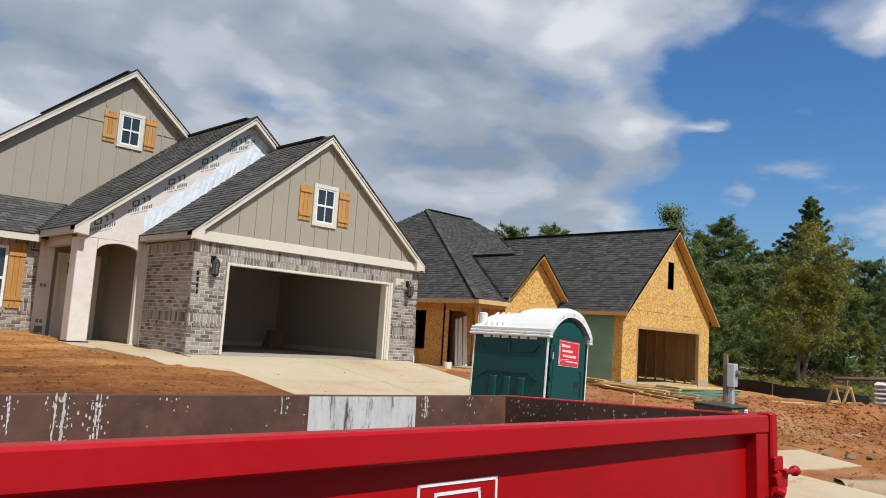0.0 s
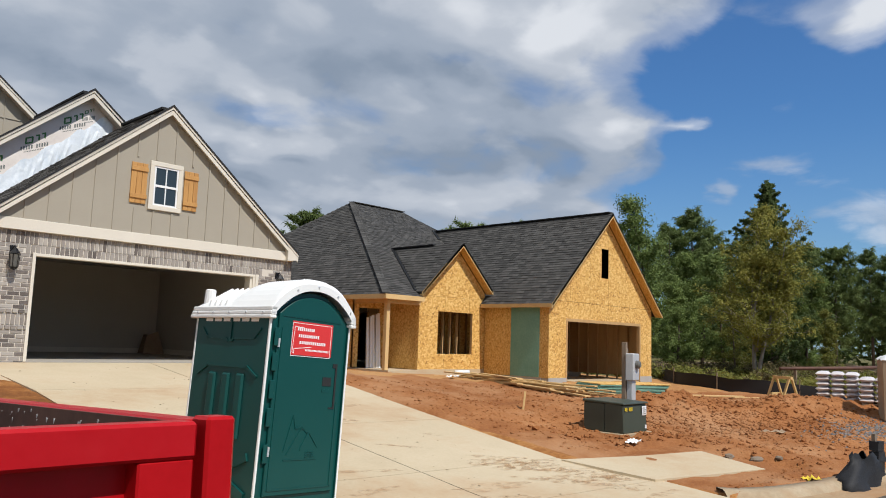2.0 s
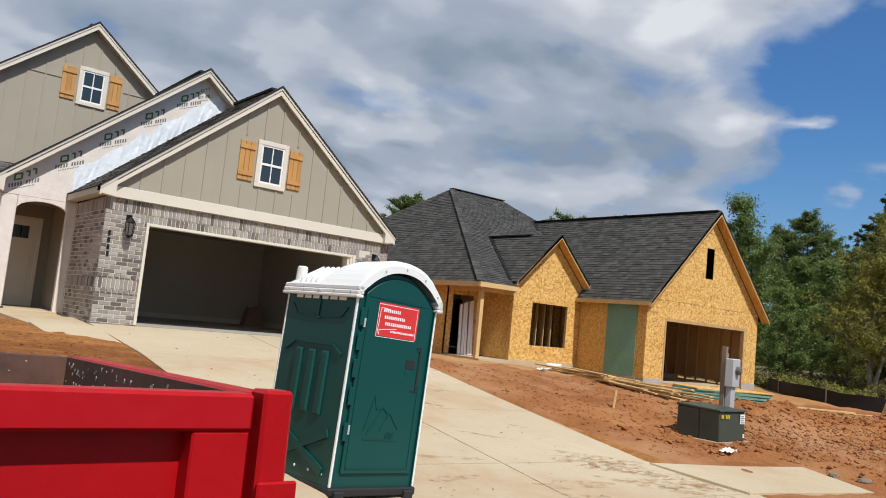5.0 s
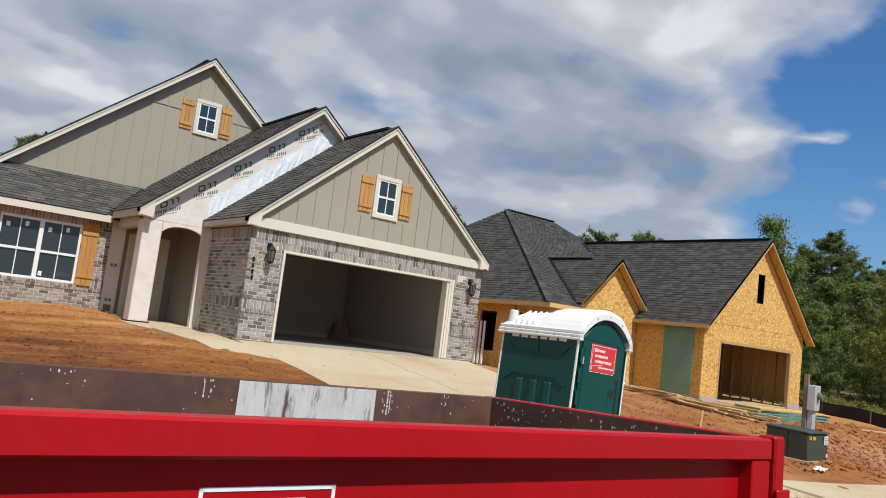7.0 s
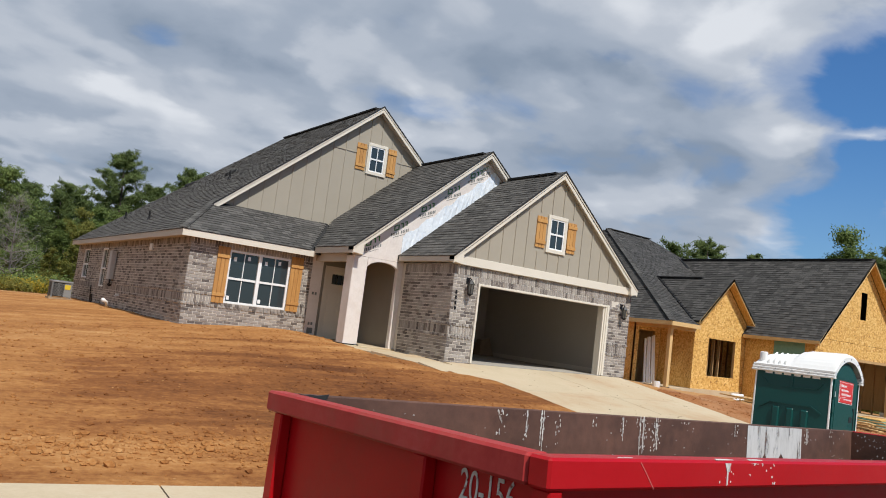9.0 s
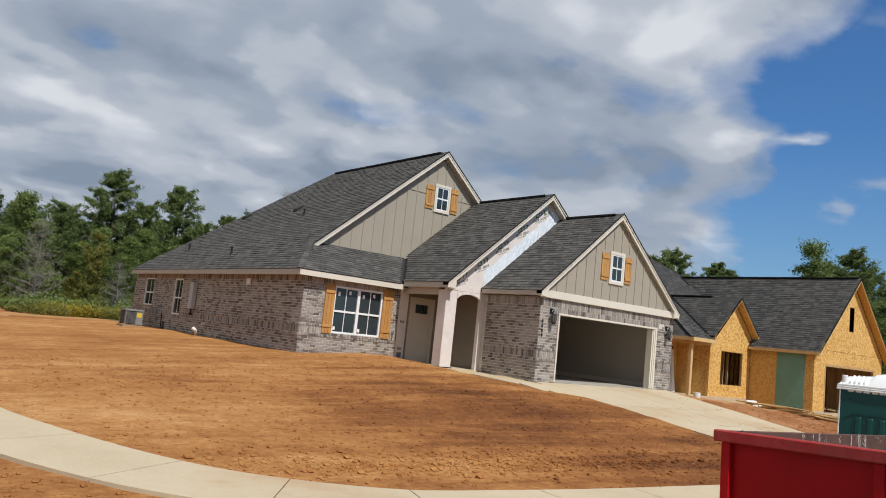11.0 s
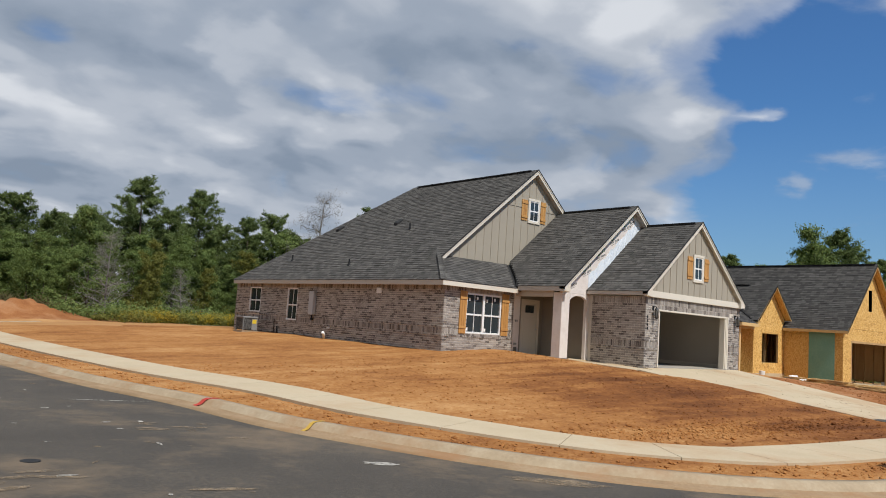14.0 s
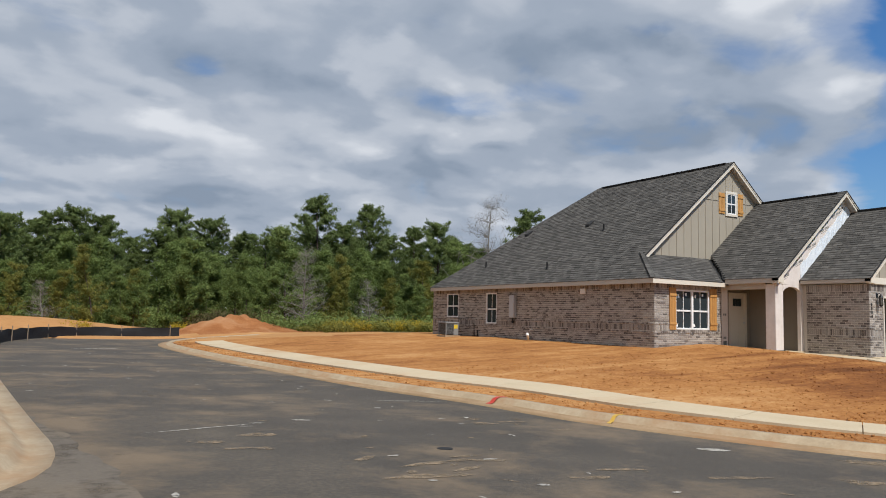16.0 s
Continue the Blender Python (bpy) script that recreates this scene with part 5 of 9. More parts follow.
    pr = part("roof", M, M_RIDGE, H, "charcoal asphalt shingle porch roof")

    def porch_hi(s):
        return min(22.08, 20.21 + s * PITCH / 0.60) if s < 3.7 else 22.4

    lay_tabs(*slope_tabs((px0, 0), (0, 1), (1, 0), pez, PITCH, pxa - px0, lambda s: yb_, porch_hi, 22), M_SHING, "shingles", pr)
    M = fresh()
    deck(M, [(pxa, yb_, pza + 0.01), (12.2, yb_, pza - 1.8 * PITCH), (12.2, 23.0, pza - 1.8 * PITCH), (pxa, 23.2, pza + 0.01)])
    part("roof", M, M_RIDGE, H)
    lay_tabs(*slope_tabs((12.2, 0), (0, 1), (-1, 0), pza - 1.78 * PITCH, PITCH, 1.78, lambda s: yb_, lambda s: 23.0, 23), M_SHING, "shingles", pr)
    M = fresh()
    beam(M, (pxa - 0.14, yb_ + 0.3, pza + 0.0), (pxa - 0.14, 21.6, pza + 0.0), 0.28, 0.05, (1, 0, 0))
    part("ridge_vent", M, M_RIDGE, H)
    rake(H, (px0, pez - 0.03), (pxa, pza - 0.03), yb_)
    rake(H, (pxa, pza - 0.03), (11.35, pza - 0.03 - 0.93 * PITCH), yb_)
    M = fresh()
    for a, b in (((px0, pez), (pxa, pza)), ((pxa, pza), (11.35, pza - 0.93 * PITCH))):
        hexa(M, [(a[0], yb_ + 0.03, a[1] - 0.19), (b[0], yb_ + 0.03, b[1] - 0.19), (b[0], py, b[1] - 0.19), (a[0], py, a[1] - 0.19),
                 (a[0], yb_ + 0.03, a[1] - 0.14), (b[0], yb_ + 0.03, b[1] - 0.14), (b[0], py, b[1] - 0.14), (a[0], py, a[1] - 0.14)])
    part("soffit", M, M_TRIMD, H)
    M = fresh()
    poly_prism(M, [(px0, yb_ - 0.004, pez - 0.03), (px0 + 0.32, yb_ - 0.004, pez + 0.19), (px0 + 0.32, yb_ - 0.004, pez - 0.20), (px0 + 0.05, yb_ - 0.004, pez - 0.17), (px0, yb_ - 0.004, pez - 0.125)], (0, 0.255, 0))
    part("eave_return", M, M_TRIM, H)
    M = fresh()
    box(M, px0 - 0.004, px0 + 0.022, yb_ + 0.26, 20.2, pez - 0.19, pez - 0.02)
    part("fascia", M, M_TRIMD, H, bevel=0.003)
    M = fresh()
    box(M, px0 + 0.022, 6.37, yb_ + 0.26, 20.3, pez - 0.16, pez - 0.135)
    part("soffit", M, M_TRIMD, H)

    # --- main roof and upper gable ---
    mx, mz, ux0, uy = 8.61, 7.745, 2.38, 21.72
    mez = mz - (mx - ux0) * PITCH
    hy = 29.85
    rear = hy + (mx - ux0)
    FP = 0.60
    bey = 20.20
    M = fresh()
    hipx = lambda y: ux0 + (y - bey) * FP / PITCH
    deck(M, [(ux0, bey, mez), (hipx(uy), uy, mez + (uy - bey) * FP), (mx, uy, mz), (mx, hy, mz), (ux0, rear, mez)])
    mr = part("roof", M, M_RIDGE, H, "large charcoal asphalt shingle main roof with plumbing vents")

    def main_lo(s):
        y = bey + s * PITCH / FP
        return min(y, uy)

    lay_tabs(*slope_tabs((ux0, 0), (0, 1), (1, 0), mez, PITCH, mx - ux0, main_lo, lambda s: rear - s, 31), M_SHING, "shingles", mr)
    M = fresh()
    deck(M, [(mx, uy, mz), (mx + 6.1, uy, mez + 0.12), (mx + 6.1, rear, mez + 0.12), (mx, hy, mz)])
    part("roof", M, M_RIDGE, H)
    M = fresh()
    deck(M, [(mx, hy, mz), (mx + 6.2, rear, mez), (ux0, rear, mez)])
    part("roof", M, M_RIDGE, H)
    M = fresh()
    deck(M, [(ux0, bey, mez), (6.6, bey, mez), (7.9, 22.1, mez + (22.1 - bey) * FP), (hipx(22.1), 22.1, mez + (22.1 - bey) * FP)])
    fr = part("roof", M, M_RIDGE, H, "low shingle skirt roof below the gable")
    lay_tabs(*slope_tabs((0, bey), (1, 0), (0, 1), mez, FP, 22.08 - bey, lambda s: ux0 + s * FP / PITCH, lambda s: px0 + (mez - pez + s * FP) / PITCH + 0.02, 32), M_SHING, "shingles", fr)
    # hip caps
    M = fresh()
    for k in range(14):
        t0, t1 = k / 14, (k + 1.2) / 14
        a = Vector((ux0, bey, mez)).lerp(Vector((hipx(22.0), 22.0, mez + (22.0 - bey) * FP)), t0)
        b = Vector((ux0, bey, mez)).lerp(Vector((hipx(22.0), 22.0, mez + (22.0 - bey) * FP)), t1)
        beam(M, a + Vector((-0.09, 0.05, 0.03)), b + Vector((-0.09, 0.05, 0.02)), 0.2, 0.02, (0.8, -0.5, 0))
    part("hip_cap", M, M_SHING, mr)
    M = fresh()
    beam(M, (mx - 0.14, uy + 0.3, mz + 0.01), (mx - 0.14, hy - 0.3, mz + 0.01), 0.28, 0.05, (1, 0, 0))
    part("ridge_vent", M, M_RIDGE, H)
    # rakes of the upper gable
    rake(H, (hipx(uy) + 0.05, mez + (uy - bey) * FP + 0.02), (mx, mz - 0.03), uy - 0.028)
    rake(H, (mx, mz - 0.03), (10.6, mz - 0.03 - (10.6 - mx) * PITCH), uy - 0.028)
    M = fresh()
    uwy = 21.92
    for a, b in (((3.6, mz - (mx - 3.6) * PITCH), (mx, mz)), ((mx, mz), (10.6, mz - (10.6 - mx) * PITCH))):
        hexa(M, [(a[0], uy, a[1] - 0.19), (b[0], uy, b[1] - 0.19), (b[0], uwy, b[1] - 0.19), (a[0], uwy, a[1] - 0.19),
                 (a[0], uy, a[1] - 0.14), (b[0], uy, b[1] - 0.14), (b[0], uwy, b[1] - 0.14), (a[0], uwy, a[1] - 0.14)])
    part("soffit", M, M_TRIMD, H)
    holes = [(7.90, 9.50, 5.47, 6.53)]
    gw2 = gable_siding(H, 3.4, 11.0, mx, mz - 0.13, 3.3, uwy, PITCH, 0.42, holes, "tall taupe board-and-batten upper gable")
    M = fresh()
    box(M, 6.95, 8.0, uwy - 0.02, uwy, 6.07, 6.10)
    part("seam_flashing", M, M_BATTEN, gw2)
    M = fresh()
    box(M, 9.5, 10.4, uwy - 0.02, uwy, 6.07, 6.10)
    part("seam_flashing", M, M_BATTEN, gw2)
    gable_window(H, 8.71, 5.47, 6.51, uwy)
    shutter(H, 7.94, 8.29, 5.55, 6.42, uwy)
    shutter(H, 9.12, 9.44, 5.54, 6.47, uwy)
    # eaves of the main roof
    M = fresh()
    box(M, ux0 - 0.004, ux0 + 0.022, bey + 0.02, rear - 0.02, mez - 0.19, mez - 0.02)
    part("fascia", M, M_TRIMD, H, bevel=0.003)
    M = fresh()
    box(M, ux0 - 0.004, px0 + 0.02, bey - 0.004, bey + 0.02, mez - 0.19, mez - 0.02)
    part("fascia", M, M_TRIM, H, bevel=0.003)
    M = fresh()
    box(M, ux0 + 0.022, 2.72, bey + 0.02, rear - 0.02, mez - 0.16, mez - 0.135)
    box(M, 2.72, px0 + 0.1, bey + 0.02, by, mez - 0.16, mez - 0.135)
    part("soffit", M, M_TRIMD, H)
    # roof vents
    for (s, y, kind) in ((3.4, 27.4, 0), (1.2, 32.6, 1), (2.9, 25.9, 1), (3.3, 31.9, 0), (0.8, 27.2, 1)):
        x, z = ux0 + s, mez + s * PITCH
        M = fresh()
        if kind:
            tube(M, [(x, y, z - 0.05), (x, y, z + 0.28)], [0.035, 0.035], 8)
            tube(M, [(x, y, z - 0.02), (x, y, z + 0.08)], [0.07, 0.045], 10)
            part("vent_pipe", M, M_BLACK, mr)
        else:
            hexa(M, [(x - 0.15, y - 0.13, z - 0.12), (x + 0.18, y - 0.13, z + 0.14), (x + 0.18, y + 0.13, z + 0.14), (x - 0.15, y + 0.13, z - 0.12),
                     (x - 0.15, y - 0.13, z + 0.02), (x + 0.18, y - 0.13, z + 0.24), (x + 0.18, y + 0.13, z + 0.24), (x - 0.15, y + 0.13, z + 0.02)])
            part("roof_vent", M, M_RIDGE, mr, bevel=0.02)

    # --- twin front window with shutters ---
    def sash_window(place, u0, u1, z0, z1, units, label):
        def bx(M, a, b, d0, d1, c, d):
            p = [place(a, c, d0), place(b, c, d0), place(b, c, d1), place(a, c, d1), place(a, d, d0), place(b, d, d0), place(b, d, d1), place(a, d, d1)]
            hexa(M, p)

        M = fresh()
        f = 0.055
        bx(M, u0, u1, 0.0, -0.09, z1 - f, z1)
        bx(M, u0, u1, 0.0, -0.09, z0, z0 + f)
        w = (u1 - u0) / units
        for i in range(units + 1):
            u = u0 + i * w
            a, b = (u, u + f) if i == 0 else (u - f, u) if i == units else (u - f * 0.9, u + f * 0.9)
            bx(M, a, b, -0.001, -0.089, z0 + f, z1 - f)
        win = part("window", M, M_WHITE, H, label, bevel=0.004)
        zm = z0 + (z1 - z0) * 0.47
        for i in range(units):
            a, b = u0 + i * w + f, u0 + (i + 1) * w - f
            M = fresh()
            bx(M, a, b, -0.02, -0.075, zm - 0.03, zm + 0.03)
            bx(M, (a + b) / 2 - 0.011, (a + b) / 2 + 0.011, -0.035, -0.06, z0 + f, zm - 0.03)
            bx(M, (a + b) / 2 - 0.011, (a + b) / 2 + 0.011, -0.035, -0.06, zm + 0.03, z1 - f)
            part("window_frame", M, M_WHITE, win)
            for c, d, dd in ((z0 + f, zm - 0.03, 0.052), (zm + 0.03, z1 - f, 0.048)):
                M = fresh()
                bx(M, a, b, -dd, -dd - 0.008, c, d)
                part("pane", M, M_GLASS, win)
            if units == 2:
                for q, r_ in ((0.12, 0.86), (0.62, 0.90), (0.04, 0.12)):
                    ua, za = a + (b - a) * q, z0 + (z1 - z0) * r_ - 0.02
                    M = fresh()
                    bx(M, ua, ua + 0.08, -0.036, -0.040, za - 0.06, za + 0.05)
                    part("sticker", M, M_WHITE, win)
        M = fresh()
        return win

    sash_window(lambda u, z, d: (u, by - d, z), hole[0], hole[1], hole[2], hole[3], 2, "twin white vinyl window with stickers on its panes")
    shutter(H, 3.46, 3.80, 0.73, 2.26, by - 0.012, 3)
    shutter(H, 5.61, 5.98, 0.73, 2.29, by - 0.012, 3)
    for a, b, c, d in wins:
        sash_window(lambda u, z, dd: (2.72 - dd, u, z), a, b, c, d, 1, "white vinyl side window")
    M = fresh()
    box(M, 2.9, 14.4, 20.75, 20.85, 0.0, 2.46)
    # dark rooms behind the windows
    M = fresh()
    box(M, 2.86, 6.6, 24.0, 24.1, -0.1, 2.46)
    box(M, 5.0, 5.1, 24.1, 36.1, -0.1, 2.46)
    box(M, 2.86, 14.4, 20.7, 36.1, -0.30, -0.1)
    box(M, 2.86, 8.0, 20.62, 36.1, 2.462, 2.50)
    part("room_lining", M, M_DRYWALL, H)

    # --- fittings ---
    carriage_lamp(H, 8.39, 2.02, fy)
    carriage_lamp(H, 14.22, 2.02, fy)
    M = fresh()
    for k in range(4):
        z = 1.76 - k * 0.135
        box(M, 8.035 + 0.005 * k, 8.085 + 0.005 * k, fy - 0.022, fy - 0.008, z - 0.05, z + 0.04)
    part("number_plaque", M, M_BLACK, H, "dark bars of a vertical house sign")["kind"] = "stuff"
    # meter box, conduit, vent and stubs on the west wall
    M = fresh()
    box(M, 2.52, 2.70, 28.75, 29.10, 1.05, 2.06)
    mb = part("meter_box", M, M_GALV, H, "grey electric meter box on the brick", bevel=0.015)
    M = fresh()
    tube(M, [(2.62, 28.92, 1.06), (2.62, 28.92, 0.80)], [0.03, 0.03], 8)
    tube(M, [(2.62, 28.92, 0.9), (2.62, 28.92, 0.82)], [0.07, 0.07], 8)
    part("conduit", M, M_BLACK, mb)
    M = fresh()
    box(M, 2.66, 2.72, 24.12, 24.42, 2.05, 2.26)
    part("wall_vent", M, M_WHITE, H, bevel=0.01)
    M = fresh()
    tube(M, [(2.72, 27.6, 0.55), (2.60, 27.6, 0.55), (2.58, 27.6, 0.50)], [0.04, 0.04, 0.03], 8)
    part("hose_bib", M, M_WHITE, H)
    M = fresh()
    tube(M, [(2.70, 32.2, 0.1), (2.66, 32.2, 0.75)], [0.02, 0.02], 6)
    tube(M, [(2.70, 31.9, 0.1), (2.66, 31.9, 0.42)], [0.03, 0.03], 6)
    part("line_set", M, M_BLACK, H)
    return H


brick_house()

# ---- the timber house under construction ----
def clip_poly(pts, a, b, c):
    """Keep the side of the flat outline where a*u + b*z <= c."""
    out = []
    n = len(pts)
    for i in range(n):
        p, q = pts[i], pts[(i + 1) % n]
        dp, dq = a * p[0] + b * p[1] - c, a * q[0] + b * q[1] - c
        if dp <= 1e-9:
            out.append(p)
        if dp * dq < -1e-12:
            t = dp / (dp - dq)
            out.append((p[0] + (q[0] - p[0]) * t, p[1] + (q[1] - p[1]) * t))
    return out


def board_wall(parent, name, u0, u1, z0, z1, place, holes=(), gable=None, odd=None, ph=2.44, label=""):
    """Sheathing boards 1.22 m wide nailed on a wall; gable: (peak u, peak z, slope); odd: {column: material}."""
    back = fresh()

    def slab(a, b, c, d):
        hexa(back, [place(a, c, -0.10), place(b, c, -0.10), place(b, c, -0.012), place(a, c, -0.012), place(a, d, -0.10), place(b, d, -0.10), place(b, d, -0.012), place(a, d, -0.012)])

    top = z1 if not gable else min(z1, gable[1] - max(abs(u0 - gable[0]), abs(u1 - gable[0])) * gable[2])
    wall_with_holes(back, u0, u1, z0, top, list(holes), slab)
    w = part(name, back, M_STUD, parent, label)
    us = [u0]
    while us[-1] < u1 - 0.01:
        us.append(min(us[-1] + 1.22, u1))
    zs = [z0]
    while zs[-1] < z1 - 0.01:
        zs.append(min(zs[-1] + ph, z1))
    col = 0
    for a, b in zip(us[:-1], us[1:]):
        for c, d in zip(zs[:-1], zs[1:]):
            g = 0.004
            rects = [(a + g, b - g, c + g, d - g)]
            for (h0, h1, k0, k1) in holes:
                nxt = []
                for (p, q, r_, s) in rects:
                    if h1 <= p or h0 >= q or k1 <= r_ or k0 >= s:
                        nxt.append((p, q, r_, s))
                        continue
                    if p < h0:
                        nxt.append((p, h0, r_, s))
                    if q > h1:
                        nxt.append((h1, q, r_, s))
                    if r_ < k0:
                        nxt.append((max(p, h0), min(q, h1), r_, k0))
                    if s > k1:
                        nxt.append((max(p, h0), min(q, h1), k1, s))
                rects = nxt
            for (p, q, r_, s) in rects:
                M = fresh()
                pts = [(p, r_), (q, r_), (q, s), (p, s)]
                if gable:
                    gu, gz2, sl = gable
                    pts = clip_poly(pts, sl, 1, gz2 + sl * gu)
                    pts = clip_poly(pts, -sl, 1, gz2 - sl * gu) if pts else pts
                if len(pts) < 3:
                    continue
                o = Vector(place(0, 0, 0))
                nrm = (Vector(place(0, 0, 1)) - o) * 0.012
                poly_prism(M, [place(pu, pz, -0.012) for pu, pz in pts], tuple(nrm))
                part("sheathing_board", M, (odd or {}).get(col, M_OSB), w)
        col += 1
    return w


M_STUD = mat("framing_lumber", [(0.34, 0.20, 0.085), (0.46, 0.29, 0.13), (0.54, 0.37, 0.18)], 1.5, 24, 0.85, 0, 0.2, 0.003, stretch=(4, 4, 0.7))


def timber_house():
    H = thing("house", "half-built timber house sheathed in golden strand board", "house", (25.5, 22.0, -0.6))
    gy_, gx0, gx1 = 15.13, 24.47, 31.30
    ax, az, sl = 27.90, 5.50, 0.955
    SL = -0.62
    # garage front with its door opening and the attic slot
    board_wall(H, "wall", gx0, gx1, SL + 0.16, az - 0.1, lambda u, z, d: (u, gy_ - d, z), [(25.5, 30.4, SL - 0.2, 1.46), (27.66, 28.12, 3.12, 4.20)], (ax, az - 0.16, sl), None, 2.6, "sunlit strand board garage gable with an attic slot")
    board_wall(H, "wall", gy_ + 0.015, 17.95, SL + 0.16, 2.1, lambda u, z, d: (gx0 - d, u, z), (), None, {1: M_OSB, 0: M_OSB, 2: M_OSB}, 2.8, "shaded strand board side wall")
    M = fresh()
    box(M, gx0 - 0.026, gx0 - 0.012, 15.50, 16.72, SL + 0.18, 1.90)
    part("sheathing_board", M, M_GREENS, H, "weathered green sheathing panel")
    board_wall(H, "wall", 21.2, 24.46, -0.30, 4.0, lambda u, z, d: (u, 17.95 - d, z), [(22.09, 23.82, 0.22, 1.64)], (22.9, 3.86, 0.955), None, 2.44, "strand board front gable with a bare window opening")
    board_wall(H, "wall", 17.965, 19.5, -0.30, 2.05, lambda u, z, d: (21.2 - d, u, z), (), None, None, 2.44)
    board_wall(H, "wall", 19.75, 21.19, -0.30, 2.05, lambda u, z, d: (u, 19.5 - d, z), [(19.95, 20.85, -0.30, 1.66)], None, None, 2.44, "porch wall with an open doorway")
    board_wall(H, "wall", 19.515, 32.8, -0.30, 2.05, lambda u, z, d: (19.75 - d, u, z), [(20.5, 21.4, 0.21, 1.63)], None, None, 2.44, "strand board side wall in shade")
    board_wall(H, "wall", gy_ + 0.015, 32.8, SL + 0.16, 2.1, lambda u, z, d: (gx1 + d, u, z), (), None, None, 2.8)
    M = fresh()
    box(M, 19.75, 31.3, 32.8, 32.9, -0.4, 2.05)
    part("wall", M, M_OSB, H)
    M = fresh()
    box(M, gx0 - 0.02, gx0 + 0.06, gy_ - 0.02, gy_ + 0.09, SL + 0.17, 2.0)
    part("corner_board", M, M_OSB, H)
    M = fresh()
    box(M, 21.18, 21.27, 17.93, 18.04, -0.29, 2.0)
    part("corner_board", M, M_OSB, H)
    # concrete footing edge and floors
    for dims, material in (((gx0, 25.5, gy_ - 0.02, gy_ + 0.3, -1.1, SL + 0.17), M_GALVC), ((30.4, gx1, gy_ - 0.02, gy_ + 0.3, -1.1, SL + 0.17), M_GALVC),
                           ((gx0 - 0.02, gx0 + 0.25, gy_ + 0.3, 17.9, -1.1, SL + 0.17), M_GALVC), ((21.16, 24.45, 17.92, 18.3, -1.1, -0.29), M_CONC),
                           ((19.7, 21.16, 17.70, 19.6, -1.1, -0.31), M_CONC), ((19.72, 20.0, 19.6, 32.8, -1.1, -0.29), M_CONC)):
        M = fresh()
        box(M, *dims)
        part("footing", M, material, H, "pale grey block footing")
    M = fresh()
    box(M, 24.7, 31.2, gy_ + 0.02, 24.0, -1.1, SL)
    part("garage_floor", M, M_CONC, H)
    M = fresh()
    box(M, 20.0, 31.2, 18.35, 32.7, -1.0, -0.45)
    part("floor", M, M_SLAB, H)
    # studs: garage inner walls, window bay
    def stud_row(a, b, z0, z1, n, thick=0.04, deep=0.09, along="x"):
        for i in range(n):
            t = i / max(1, n - 1)
            x, y = a[0] + (b[0] - a[0]) * t, a[1] + (b[1] - a[1]) * t
            M = fresh()
            if along == "x":
                box(M, x - thick / 2, x + thick / 2, y, y + deep, z0, z1)
            else:
                box(M, x, x + deep, y - thick / 2, y + thick / 2, z0, z1)
            part("stud", M, M_STUD, H)

    stud_row((24.7, 21.9), (31.1, 21.9), SL, 2.0, 15)
    stud_row((31.05, 15.6), (31.05, 21.7), SL, 2.0, 14, along="y")
    M = fresh()
    box(M, 24.6, 31.25, 22.0, 22.05, SL, 2.05)
    part("inner_wall", M, M_OSB, H)
    M = fresh()
    box(M, 24.6, 31.25, 15.3, 22.0, 2.05, 2.12)
    part("ceiling_joists", M, M_STUD, H)
    stud_row((22.25, 18.55), (23.7, 18.55), -0.4, 2.0, 5)
    M = fresh()
    box(M, 21.3, 24.4, 20.6, 20.7, -0.4, 2.0)
    box(M, 19.9, 24.5, 18.1, 24.0, 2.05, 2.10)
    part("inner_wall", M, M_STUD, H)
    # door lining
    M = fresh()
    box(M, 25.46, 25.54, gy_ - 0.015, gy_ + 0.12, SL, 1.46)
    box(M, 30.36, 30.44, gy_ - 0.015, gy_ + 0.12, SL, 1.46)
    box(M, 25.46, 30.44, gy_ - 0.012, gy_ + 0.12, 1.46, 1.56)
    part("door_lining", M, M_STUD, H)
    # porch post and beam
    M = fresh()
    box(M, 19.72, 19.86, 17.88, 18.02, -0.31, 1.78)
    part("porch_post", M, M_LUMBER, H, "raw lumber porch post", bevel=0.005)
    M = fresh()
    box(M, 19.72, 21.19, 17.88, 18.02, 1.78, 2.05)
    box(M, 19.72, 19.86, 18.02, 19.5, 1.78, 2.05)
    part("porch_beam", M, M_LUMBER, H, "raw lumber porch beam", bevel=0.005)
    # boards leaning in the doorway
    leaning = []
    for i, (x, lean) in enumerate(((20.15, 0.10), (20.27, 0.13), (20.38, 0.10), (20.50, 0.15), (20.6, 0.12))):
        M = fresh()
        hexa(M, [(x, 19.25 - 0.02 * i, -0.30), (x + 0.09, 19.25 - 0.02 * i, -0.30), (x + 0.09, 19.29 - 0.02 * i, -0.30), (x, 19.29 - 0.02 * i, -0.30),
                 (x + lean, 19.45, 1.35 + 0.04 * i), (x + lean + 0.09, 19.45, 1.35 + 0.04 * i), (x + lean + 0.09, 19.488, 1.35 + 0.04 * i), (x + lean, 19.488, 1.35 + 0.04 * i)])
        leaning.append(tagged(new("trim_board", mesh("trim_board", M, M_WHITE)), "white primed trim board leaning in the doorway", "board", "leaning trim boards"))
